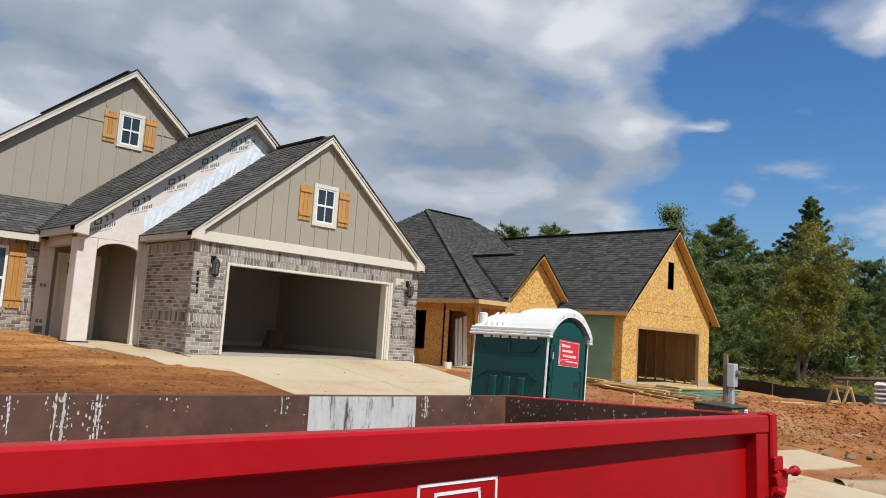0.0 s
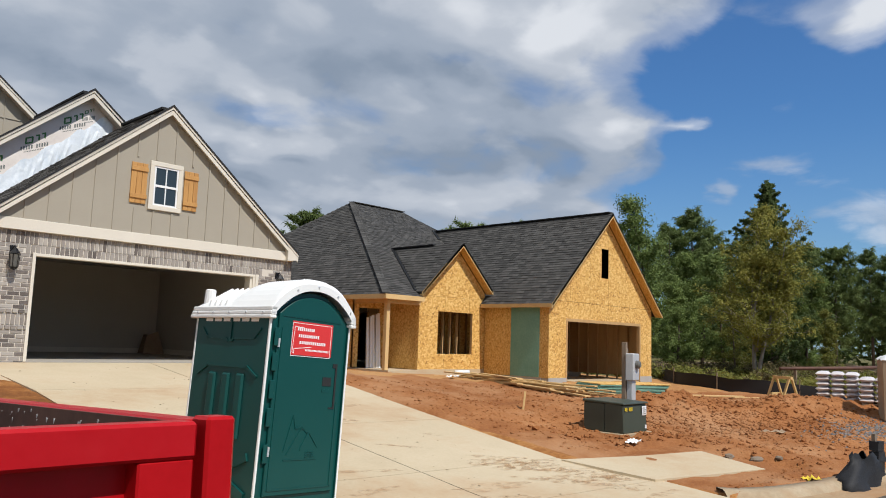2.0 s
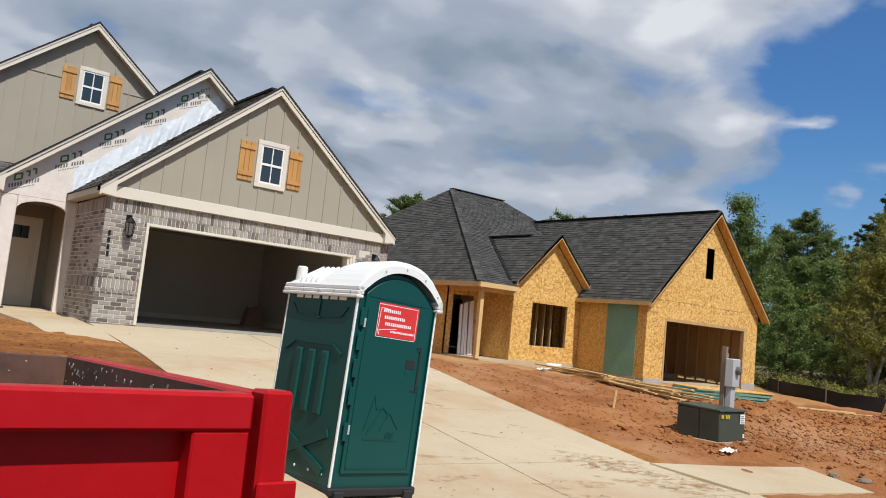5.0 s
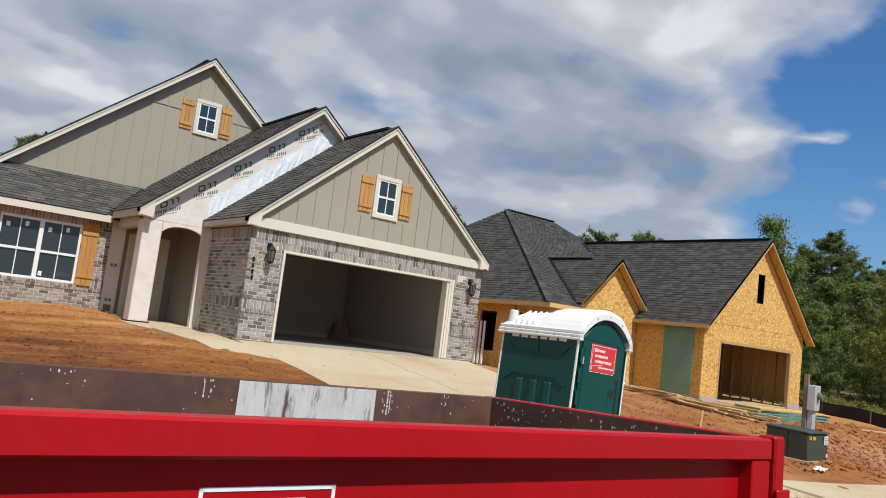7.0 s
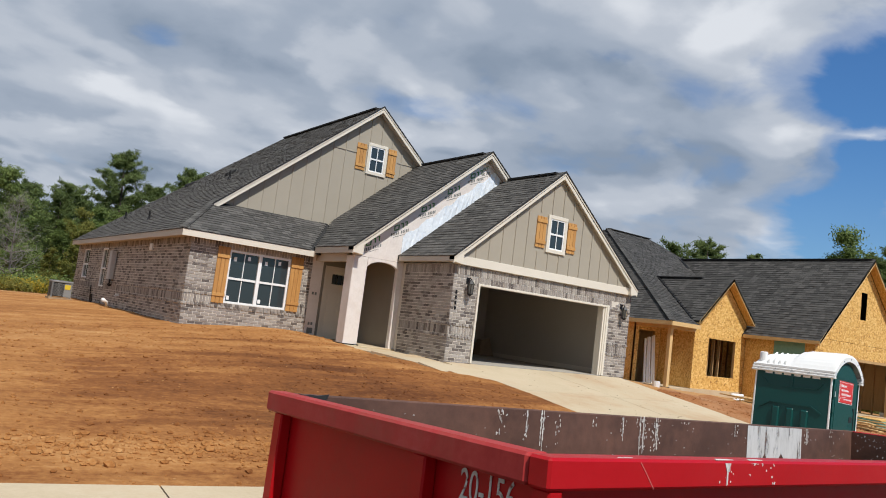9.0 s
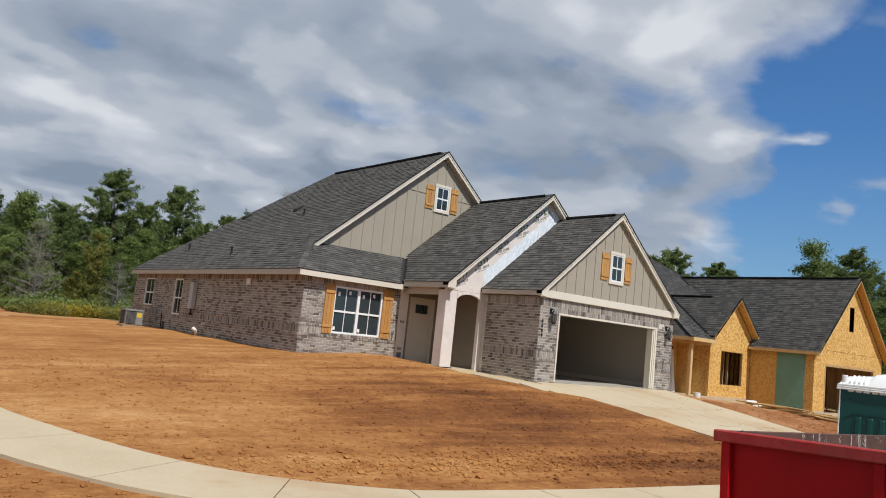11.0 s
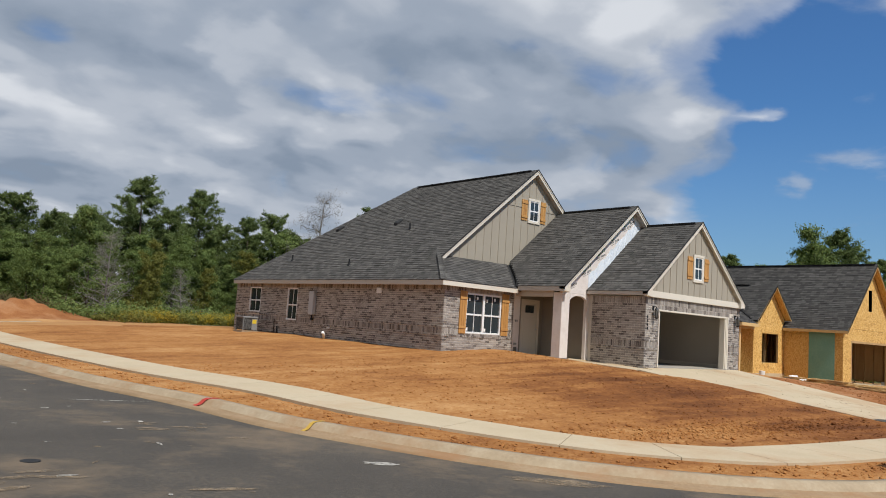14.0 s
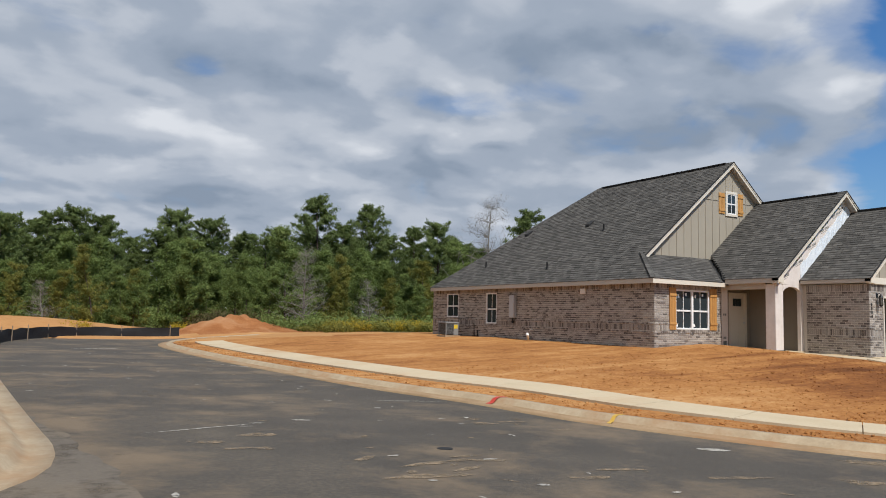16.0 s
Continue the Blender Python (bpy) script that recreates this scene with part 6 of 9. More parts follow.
    for i in range(3):
        M = fresh()
        y = 20.7 + 0.2 * i
        hexa(M, [(19.45, y, -0.30), (19.49, y, -0.30), (19.49, y + 0.09, -0.30), (19.45, y + 0.09, -0.30), (19.70, y + 0.3, 1.25), (19.735, y + 0.3, 1.25), (19.735, y + 0.39, 1.25), (19.70, y + 0.39, 1.25)])
        leaning.append(tagged(new("trim_board", mesh("trim_board", M, M_WHITE)), "white primed trim board leaning on the side wall", "board", "leaning trim boards"))

    # roofs
    ez, ey = 2.05, 17.65
    pk = Vector((24.49, 25.84, 6.54))
    ls, fs = (pk.z - ez) / (pk.x - 19.45), (pk.z - ez) / (pk.y - ey)
    run_l, run_f = pk.x - 19.45, pk.y - ey
    M = fresh()
    deck(M, [(19.45, ey, ez), tuple(pk), (19.45, pk.y + run_f, ez)])
    mr = part("roof", M, M_RIDGE, H, "dark charcoal shingle hip roof")
    lay_tabs(*slope_tabs((19.45, 0), (0, 1), (1, 0), ez, ls, run_l, lambda s: ey + s * run_f / run_l, lambda s: pk.y + run_f - s * run_f / run_l, 41), M_SHING2, "shingles", mr)
    M = fresh()
    # the front slope stops at the valleys of the small gable
    sx, sz, sy, se = 22.90, 4.03, 17.62, 21.02
    yb2 = ey + (sz - ez) / fs
    deck(M, [(19.45, ey, ez), (se, ey, ez), (sx, yb2, sz), (24.5, ey + 0.45 / fs, ez + 0.45), (28.5, ey + 0.45 / fs, ez + 0.45), (27.6, pk.y, pk.z), tuple(pk)])
    fr = part("roof", M, M_RIDGE, H)
    lay_tabs(*slope_tabs((0, ey), (1, 0), (0, 1), ez, fs, run_f, lambda s: 19.45 + s * run_l / run_f, lambda s: se + (sx - se) * s / (yb2 - ey) if s < yb2 - ey else min(28.2, 27.6 + (run_f - s) * 0.32), 42), M_SHING2, "shingles", fr)
    lay_tabs(*slope_tabs((0, ey), (1, 0), (0, 1), ez, fs, yb2 - ey, lambda s: 24.97 - 0.574 * s, lambda s: 24.40 + 0.574 * s, 45), M_SHING2, "shingles", fr)
    M = fresh()
    deck(M, [tuple(pk), (27.6, pk.y, pk.z), (31.6, pk.y + run_f, ez), (19.45, pk.y + run_f, ez)])
    part("roof", M, M_RIDGE, H)
    M = fresh()
    deck(M, [(27.6, pk.y, pk.z), (31.6, ey, ez), (31.6, pk.y + run_f, ez)])
    part("roof", M, M_RIDGE, H)
    # hip caps in short overlapping pieces
    M = fresh()
    a, b = Vector((19.45, ey, ez)), pk
    for k in range(44):
        p, q = a.lerp(b, k / 44), a.lerp(b, (k + 1.25) / 44)
        beam(M, p + Vector((-0.10, 0.06, 0.045)), q + Vector((-0.10, 0.06, 0.03)), 0.24, 0.02, (0.85, -0.52, 0))
    part("hip_cap", M, M_SHING2, mr)
    M = fresh()
    beam(M, pk + Vector((0, -0.12, 0.05)), Vector((27.6, pk.y - 0.12, pk.z + 0.05)), 0.24, 0.03, (0, 1, 0))
    part("ridge_cap", M, M_SHING2, mr)
    # garage roof
    gy2, x0 = 14.80, 24.20
    run = ax - x0
    az2 = 2.0 + run * sl
    M = fresh()
    yb = ey + (az2 - ez) / fs
    deck(M, [(x0, gy2, 2.0), (ax, gy2, az2), (ax, yb + 0.3, az2), (x0, ey + 0.3, 2.0)])
    gr = part("roof", M, M_RIDGE, H, "dark charcoal shingle garage roof")
    lay_tabs(*slope_tabs((x0, 0), (0, 1), (1, 0), 2.0, sl, run, lambda s: gy2, lambda s: ey + (2.0 + s * sl - ez) / fs + 0.15, 43), M_SHING2, "shingles", gr)
    M = fresh()
    deck(M, [(ax, gy2, az2), (31.6, gy2, az2 - (31.6 - ax) * sl), (31.6, yb, az2 - (31.6 - ax) * sl), (ax, yb + 0.3, az2)])
    part("roof", M, M_RIDGE, H)
    M = fresh()
    beam(M, (ax - 0.12, gy2 + 0.1, az2 + 0.04), (ax - 0.12, yb, az2 + 0.04), 0.24, 0.04, (1, 0, 0))
    part("ridge_cap", M, M_RIDGE, H)
    for p, q in (((x0 - 0.02, 1.97), (ax, az2 - 0.02)), ((ax, az2 - 0.02), (31.6, az2 - 0.02 - (31.6 - ax) * sl))):
        M = fresh()
        beam(M, (p[0], gy2, p[1]), (q[0], gy2, q[1]), 0.035, 0.15)
        part("rake_board", M, M_LUMBER, H, "raw lumber rake board")
        M = fresh()
        hexa(M, [(p[0], gy2 + 0.035, p[1] - 0.12), (q[0], gy2 + 0.035, q[1] - 0.12), (q[0], gy_, q[1] - 0.12), (p[0], gy_, p[1] - 0.12),
                 (p[0], gy2 + 0.035, p[1] - 0.10), (q[0], gy2 + 0.035, q[1] - 0.10), (q[0], gy_, q[1] - 0.10), (p[0], gy_, p[1] - 0.10)])
        part("soffit", M, M_OSB, H)
    # small gable roof
    s2 = 0.955
    rn_ = sx - se
    ez2 = sz - rn_ * s2
    M = fresh()
    deck(M, [(se, sy, ez2), (sx, sy, sz), (sx, yb2 + 0.2, sz), (se, ey + 0.2, ez2)])
    sr = part("roof", M, M_RIDGE, H, "small dark shingle front gable roof")
    lay_tabs(*slope_tabs((se, 0), (0, 1), (1, 0), ez2, s2, rn_, lambda s: sy, lambda s: ey + (ez2 + s * s2 - ez) / fs, 44), M_SHING2, "shingles", sr)
    M = fresh()
    deck(M, [(sx, sy, sz), (24.5, sy, sz - 1.6 * s2), (24.5, 20.0, sz - 1.6 * s2), (sx, yb2 + 0.2, sz)])
    part("roof", M, M_RIDGE, H)
    for p, q in (((se - 0.02, ez2 - 0.02), (sx, sz - 0.02)), ((sx, sz - 0.02), (24.52, sz - 0.02 - 1.62 * s2))):
        M = fresh()
        beam(M, (p[0], sy, p[1]), (q[0], sy, q[1]), 0.035, 0.13)
        part("rake_board", M, M_LUMBER, H, "raw lumber rake board")
        M = fresh()
        hexa(M, [(p[0], sy + 0.035, p[1] - 0.11), (q[0], sy + 0.035, q[1] - 0.11), (q[0], 17.95, q[1] - 0.11), (p[0], 17.95, p[1] - 0.11),
                 (p[0], sy + 0.035, p[1] - 0.09), (q[0], sy + 0.035, q[1] - 0.09), (q[0], 17.95, q[1] - 0.09), (p[0], 17.95, p[1] - 0.09)])
        part("soffit", M, M_OSB, H)
    # dark valley strips and the flashing on the garage valley
    for p, q in ((Vector((se + 0.05, ey + (ez2 - ez) / fs, ez2)), Vector((sx, yb2, sz))), (Vector((27.2, ey + (5.0 - ez) / fs, 5.0)), Vector((ax - 0.1, yb, az2)))):
        M = fresh()
        beam(M, p + Vector((-0.09, 0.0, 0.05)), q + Vector((-0.09, 0.0, 0.05)), 0.16, 0.02, (1, 0, 0))
        part("valley_strip", M, M_BLACK, H, "black valley flashing")
    M = fresh()
    beam(M, (sx - 0.10, sy + 1.4, sz + 0.04), (sx - 0.10, yb2, sz + 0.04), 0.2, 0.04, (1, 0, 0))
    part("ridge_cap", M, M_RIDGE, H)
    # eave boards
    M = fresh()
    beam(M, (19.42, ey - 0.034, ez - 0.004), (21.1, ey - 0.034, ez - 0.004), 0.03, 0.15)
    part("fascia", M, M_LUMBER, H)
    M = fresh()
    beam(M, (19.416, ey, ez - 0.004), (19.416, pk.y + run_f, ez - 0.004), 0.03, 0.15, (1, 0, 0))
    part("fascia", M, M_LUMBER, H)
    M = fresh()
    beam(M, (x0 - 0.034, gy2 + 0.04, 1.996), (x0 - 0.034, 17.9, 1.996), 0.03, 0.13, (1, 0, 0))
    part("fascia", M, M_LUMBER, H)
    M = fresh()
    box(M, 19.48, 21.1, ey + 0.03, 17.9, ez - 0.12, ez - 0.10)
    box(M, 19.48, 19.75, 17.9, 32.0, ez - 0.12, ez - 0.10)
    part("soffit", M, M_OSB, H)
    # drawn up at a slightly small size: bring it to its true one
    true_size = Matrix.Translation((3.4, 0.05, 0.64)) @ Matrix.Diagonal((1.047, 1.047, 1.047, 1)) @ Matrix.Translation((-3.4, -0.05, -0.64))
    for ob in [H] + leaning:
        ob.matrix_basis = true_size @ ob.matrix_basis
    return H


M_GALVC = mat("grey_block", [(0.30, 0.29, 0.27), (0.42, 0.41, 0.39)], 2, 30, 0.95, 0, 0.4, 0.004)
timber_house()

# ---- things on the site ----
def ground_z(x, y):
    """The height of the built ground sheet at a place near the lots."""
    i = int(np.clip(np.searchsorted(GX, x) - 1, 0, nx_ - 2))
    j = int(np.clip(np.searchsorted(GY, y) - 1, 0, ny_ - 2))
    s, t = (x - GX[i]) / (GX[i + 1] - GX[i]), (y - GY[j]) / (GY[j + 1] - GY[j])
    return float((gz[j, i] * (1 - s) + gz[j, i + 1] * s) * (1 - t) + (gz[j + 1, i] * (1 - s) + gz[j + 1, i + 1] * s) * t)


def stroke(M, pts, w, d, place):
    """A painted line of width w through flat points, as thin raised strips; place(u, z, d) as for walls."""
    for (a, b) in zip(pts[:-1], pts[1:]):
        t = Vector((b[0] - a[0], b[1] - a[1])).normalized()
        n = Vector((-t.y, t.x)) * w / 2
        e = t * w / 2
        q = [(a[0] - n.x - e.x, a[1] - n.y - e.y), (b[0] - n.x + e.x, b[1] - n.y + e.y), (b[0] + n.x + e.x, b[1] + n.y + e.y), (a[0] + n.x - e.x, a[1] + n.y - e.y)]
        hexa(M, [place(u, z, 0) for u, z in q] + [place(u, z, d) for u, z in q])


def dumpster():
    L, W, Hh = 6.665, 2.215, 1.42
    X = Vector((1, 0.0198, -0.0137)).normalized()
    Y = Vector((-0.0186, 1, -0.0412)).normalized()
    Z = X.cross(Y).normalized()
    Y = Z.cross(X)
    m = Matrix((X, Y, Z)).transposed().to_4x4()
    m.translation = Vector((-1.51, 2.088, 0.465))
    D = thing("dumpster", "open red steel roll-off dumpster with a rusty paint-splashed interior", "dumpster", pose_=m)
    rail_h, rail_w = 0.108, 0.11
    t = 0.03
    i = 0.085

    def pt(name, fn, material, label="", bevel=0.0, smooth=False):
        M = fresh()
        fn(M)
        return part(name, M, material, D, label, bevel, smooth, local=True)

    # side and end sheets: red outside, bare brown steel inside
    pt("side_panel", lambda M: box(M, i, L - i, i, i + t, -Hh + 0.12, -rail_h), M_RED, "red painted long side")
    pt("side_panel", lambda M: box(M, i, L - i, W - i - t, W - i, -Hh + 0.12, -rail_h), M_RED)
    pt("end_panel", lambda M: box(M, i, i + t, i + t, W - i - t, -Hh + 0.12, -rail_h), M_RED, "red end sheet with rusty scrapes")
    pt("end_door", lambda M: box(M, L - i - t, L - i, i + t, W - i - t, -Hh + 0.12, -rail_h), M_RED)
    pt("inner_lining", lambda M: box(M, i + t, L - i - t, W - i - t - 0.01, W - i - t, -Hh + 0.14, -0.008), M_RUST, "brown rusty inner side sheet")
    pt("inner_lining", lambda M: box(M, i + t, L - i - t, i + t, i + t + 0.01, -Hh + 0.14, -0.008), M_RUST)
    pt("inner_lining", lambda M: box(M, i + t, i + t + 0.01, i + t + 0.01, W - i - t - 0.01, -Hh + 0.14, -0.008), M_RUST)
    pt("inner_lining", lambda M: box(M, L - i - t - 0.01, L - i - t, i + t + 0.01, W - i - t - 0.01, -Hh + 0.14, -0.008), M_RUST)
    pt("floor_plate", lambda M: box(M, i, L - i, i, W - i, -Hh + 0.10, -Hh + 0.14), M_RUST)
    # top rails
    g = 0.006
    pt("top_rail", lambda M: box(M, 0.0, L - 0.125, 0.004, rail_w, -rail_h, 0), M_REDTOP, "scuffed red top rail", 0.010)
    pt("top_rail", lambda M: box(M, rail_w + g, L - 0.125, W - 0.06, W, -rail_h, -0.006), M_RUST, "brown scraped far rail", 0.012)
    pt("top_rail", lambda M: box(M, -0.002, rail_w, rail_w + 0.003, W, -rail_h, 0.001), M_REDRUST_SHADE, "rusty red end rail, browned for its shaded side", 0.012)
    pt("top_rail", lambda M: box(M, L - rail_w, L, rail_w + g, W - rail_w - g, -rail_h, -0.002), M_REDTOP, "", 0.012)
    # corner posts of the door end and ribs
    for y0 in (0.0, W - 0.10):
        pt("corner_post", lambda M: box(M, L - 0.098, L, y0, y0 + 0.10, -Hh + 0.05, 0.012 if y0 < 1 else -0.004), M_RED if y0 < 1 else M_RUST, "" if y0 < 1 else "brown rusted corner post", 0.010)
        pt("frame_post", lambda M: box(M, L - 0.30, L - 0.128, y0 + 0.012, y0 + 0.10, -Hh + 0.1, -rail_h), M_RED, "", 0.006)
    for k in range(7):
        x = 0.55 + k * 0.82
        if 3.3 < x < 4.2:
            continue
        for y0, y1 in ((0.015, i), (W - i, W - 0.015)):
            if y0 < 1 and x < 5.6:
                continue
            pt("rib", lambda M: box(M, x - 0.04, x + 0.04, y0, y1, -Hh + 0.12, -rail_h), M_RED, "", 0.008)
    for y in (0.06, 0.76, W - 0.12):
        pt("rib", lambda M: hexa(M, [(0.005, y - 0.045, -Hh + 0.1), (i, y - 0.045, -Hh + 0.1), (i, y + 0.045, -Hh + 0.1), (0.005, y + 0.045, -Hh + 0.1),
                                     (0.02, y - 0.045, -rail_h), (i, y - 0.045, -rail_h), (i, y + 0.045, -rail_h), (0.02, y + 0.045, -rail_h)]), M_RED, "", 0.008)
    pt("bottom_rail", lambda M: (box(M, 0.02, L - 0.02, 0.0, 0.12, -Hh, -Hh + 0.14), box(M, 0.02, L - 0.02, W - 0.12, W, -Hh, -Hh + 0.14)), M_RED, "", 0.01)
    # latch at the door corner
    latch = pt("latch", lambda M: (hexa(M, [(L - 0.06, -0.03, -0.50), (L + 0.07, -0.03, -0.44), (L + 0.07, 0.0, -0.44), (L - 0.06, 0.0, -0.50), (L - 0.12, -0.03, -0.36), (L + 0.09, -0.03, -0.33), (L + 0.09, 0.0, -0.33), (L - 0.12, 0.0, -0.36)]),
                                   box(M, L - 0.10, L + 0.03, -0.02, 0.0, -0.34, -0.25)), M_RED, "red welded door latch", 0.006)
    M = fresh()
    tube(M, [(L - 0.02, -0.04, -0.345), (L + 0.10, -0.05, -0.345), (L + 0.12, -0.05, -0.345), (L + 0.15, -0.05, -0.345), (L + 0.17, -0.05, -0.345)], [0.016, 0.016, 0.032, 0.034, 0.012], 10)
    part("pin", M, M_RED, latch, local=True)
    M = fresh()
    tube(M, [(L - 0.20, -0.05, -0.43), (L - 0.12, -0.055, -0.46), (L - 0.06, -0.05, -0.44)], [0.02, 0.03, 0.02], 8)
    part("pin", M, M_RED, latch, local=True)
    # painted mark on the long side: nested outlines and a bar
    fr = lambda u, z, d: (u, i - 0.001 - d, z)
    M = fresh()
    stroke(M, [(3.58, -0.20), (4.00, -0.20), (4.00, -0.62), (3.58, -0.62), (3.58, -0.20)], 0.012, 0.002, fr)
    stroke(M, [(3.665, -0.235), (3.90, -0.235), (3.945, -0.56), (3.68, -0.56), (3.665, -0.235)], 0.012, 0.002, fr)
    stroke(M, [(3.72, -0.50), (3.745, -0.32), (3.76, -0.29), (3.78, -0.32), (3.83, -0.50)], 0.035, 0.002, fr)
    part("painted_mark", M, M_WHITE, D, "white painted outline mark", local=True)["kind"] = "stuff"
    # stencilled number on the end
    cu = bpy.data.curves.new("number", "FONT")
    cu.body, cu.size, cu.extrude, cu.align_x = "20-156", 0.172, 0.001, "CENTER"
    ob = new("stencil_number", cu)
    dg = bpy.context.evaluated_depsgraph_get()
    me = bpy.data.meshes.new_from_object(ob.evaluated_get(dg))
    bpy.data.objects.remove(ob)
    me.materials.clear()
    me.materials.append(M_SMEAR)
    ob = new("stencil_number", me)
    ob.parent = D
    ob["label"] = "white stencilled number"
    ob.matrix_basis = Matrix(((0, 0, -1, i - 0.003), (-0.66, 0, 0, 0.396), (0, 1, 0, -0.243), (0, 0, 0, 1)))
    # dried paint: a wide pour on the far inner wall with runs under it, splashes and drips
    rnd = random.Random(5)
    yy = W - i - t - 0.0115
    inner = lambda u, z, d: (u, yy - d, z)
    M = fresh()
    u = 4.59
    cols_ = []
    while u < 5.54:
        w = rnd.uniform(0.015, 0.06)
        zb = -rnd.choice((0.33, 0.31, 0.32, 0.34, 0.36, 0.30))
        zt = -0.012
        if rnd.random() < 0.08:
            zb = -0.25
        cols_.append((u, zb, zt))
        u += w
    for a, zb, zt in cols_:
        M[0].extend([inner(a, zb, 0), inner(a, zt, 0), inner(a, zt, 0.002), inner(a, zb, 0.002)])
    for k in range(len(cols_) - 1):
        for q in range(4):
            M[1].append((4 * k + q, 4 * k + (q + 1) % 4, 4 * k + 4 + (q + 1) % 4, 4 * k + 4 + q))
    M[1].extend([(0, 1, 2, 3), tuple(4 * len(cols_) - k for k in (1, 2, 3, 4))])
    part("paint_pour", M, M_SMEAR, D, "wide pour of dried white paint", local=True)

    def fleck(M, u, z, hw, hh):
        """A small ragged blot, taller than wide."""
        q = [(u + hw * math.cos(a_) * rnd.uniform(0.5, 1.2), z + hh * math.sin(a_) * rnd.uniform(0.5, 1.2)) for a_ in (0, 1.05, 2.1, 3.14, 4.19, 5.24)]
        poly_prism(M, [inner(a_, b_, 0) for a_, b_ in q], (0, -0.002, 0))

    # splashes: station, half width, depth, count, thick runs
    for cu_, hw, zs, n, runs in ((1.63, 0.045, 0.16, 26, 0), (1.87, 0.04, 0.20, 16, 1), (2.02, 0.025, 0.26, 16, 2), (2.17, 0.05, 0.22, 22, 0), (2.55, 0.03, 0.08, 8, 0), (2.87, 0.04, 0.16, 16, 1), (3.12, 0.055, 0.26, 60, 3), (3.28, 0.055, 0.24, 50, 2),
                                 (3.7, 0.10, 0.12, 10, 0), (4.42, 0.05, 0.10, 12, 1), (5.62, 0.06, 0.14, 20, 2), (6.1, 0.05, 0.12, 12, 0)):
        M = fresh()
        for k in range(int(n * 0.7)):
            fleck(M, cu_ + rnd.gauss(0, hw * 0.55), -0.02 - zs * rnd.random() ** 1.3, rnd.uniform(0.002, 0.006), rnd.uniform(0.003, 0.015))
        for k in range(runs):
            u, ln = cu_ + rnd.uniform(-0.7, 0.7) * hw, zs * rnd.uniform(0.7, 1.0)
            for j in range(7):
                fleck(M, u + rnd.uniform(-0.002, 0.002), -0.02 - ln * j / 6, rnd.uniform(0.003, 0.008), ln / 9)
        part("paint_run", M, M_SPLASH, D, "splash of dried white paint", local=True)["kind"] = "stuff"
    # a thin jagged black piece on the far inner corner
    M = fresh()
    poly_prism(M, [inner(a_, b_, 0.003) for a_, b_ in ((0.12, -0.030), (0.12, 0.002), (0.16, -0.006), (0.19, 0.001), (0.24, -0.004), (0.31, 0.008), (0.285, -0.030), (0.24, -0.060), (0.20, -0.036), (0.16, -0.028))], (0, -0.012, 0))
    part("torn_scrap", M, M_RIDGE, D, "jagged black piece on the far corner", local=True)
    M = fresh()
    for k in range(110):
        u, z = rnd.uniform(0.2, 6.4), -rnd.uniform(0.03, 0.5)
        s = rnd.uniform(0.002, 0.006)
        a = rnd.uniform(0, 3)
        q = [(u - s, z), (u, z - s * 0.8), (u + s * 1.3, z + s * 0.2), (u, z + s)]
        hexa(M, [inner(p, b, 0) for p, b in q] + [inner(p, b, 0.002) for p, b in q])
    ob = part("paint_specks", M, M_SMEAR, D, local=True)
    ob["kind"] = "stuff"
    # right inner wall specks
    M = fresh()
    xx = L - i - t - 0.0115
    for k in range(150):
        v, z = rnd.uniform(0.25, 2.05), -rnd.uniform(0.02, 0.3)
        s = rnd.uniform(0.002, 0.009)
        q = [(v - s, z), (v + s * 0.3, z - s * 1.9), (v + s * 0.8, z - s * 0.3), (v + s * 0.2, z + s * 0.6)]
        hexa(M, [(xx, p, b) for p, b in q] + [(xx - 0.002, p, b) for p, b in q])
    ob = part("paint_specks", M, M_SMEAR, D, local=True)
    ob["kind"] = "stuff"
    # drips over the near rail
    front = lambda u, z, d: (u, 0.0035 - d, z)
    for (u, w, zb) in ((1.005, 0.016, -0.098), (1.018, 0.010, -0.045), (1.20, 0.022, -0.018), (1.26, 0.010, -0.020)):
        q = [(u - w * 0.3, zb), (u + w * 0.3, zb + 0.004), (u + w * 0.35, zb * 0.4), (u + w * 0.9, -0.010), (u - w * 1.2, -0.009), (u - w * 0.2, zb * 0.45)]
        M = fresh()
        poly_prism(M, [front(a, b, 0) for a, b in q], (0, -0.002, 0))
        part("paint_drip", M, M_SPLASH, D, "dried white paint drip on the rail", local=True)
    M = fresh()
    for k in range(18):
        u, z, r0 = rnd.choice((1.02, 1.20, 1.34)) + rnd.gauss(0, 0.025), -rnd.uniform(0.012, 0.10) ** 1.0, rnd.uniform(0.0015, 0.004)
        poly_prism(M, [front(u + r0 * math.cos(a_) * rnd.uniform(0.6, 1.2), z + 1.4 * r0 * math.sin(a_), 0) for a_ in (0, 1.05, 2.1, 3.14, 4.19, 5.24)], (0, -0.0015, 0))
    part("paint_specks", M, M_SPLASH, D, local=True)["kind"] = "stuff"
    for (u, v, w, d) in ((0.93, 0.01, 0.13, 0.022), (1.17, 0.012, 0.11, 0.024), (0.36, 0.03, 0.09, 0.005)):
        M = fresh()
        hexa(M, [(u, v, 0.0005), (u + w, v + 0.004, 0.0005), (u + w * 0.85, v + d, 0.0005), (u + 0.02, v + d * 0.9, 0.0005), (u, v, 0.003), (u + w, v + 0.004, 0.003), (u + w * 0.85, v + d, 0.003), (u + 0.02, v + d * 0.9, 0.003)])
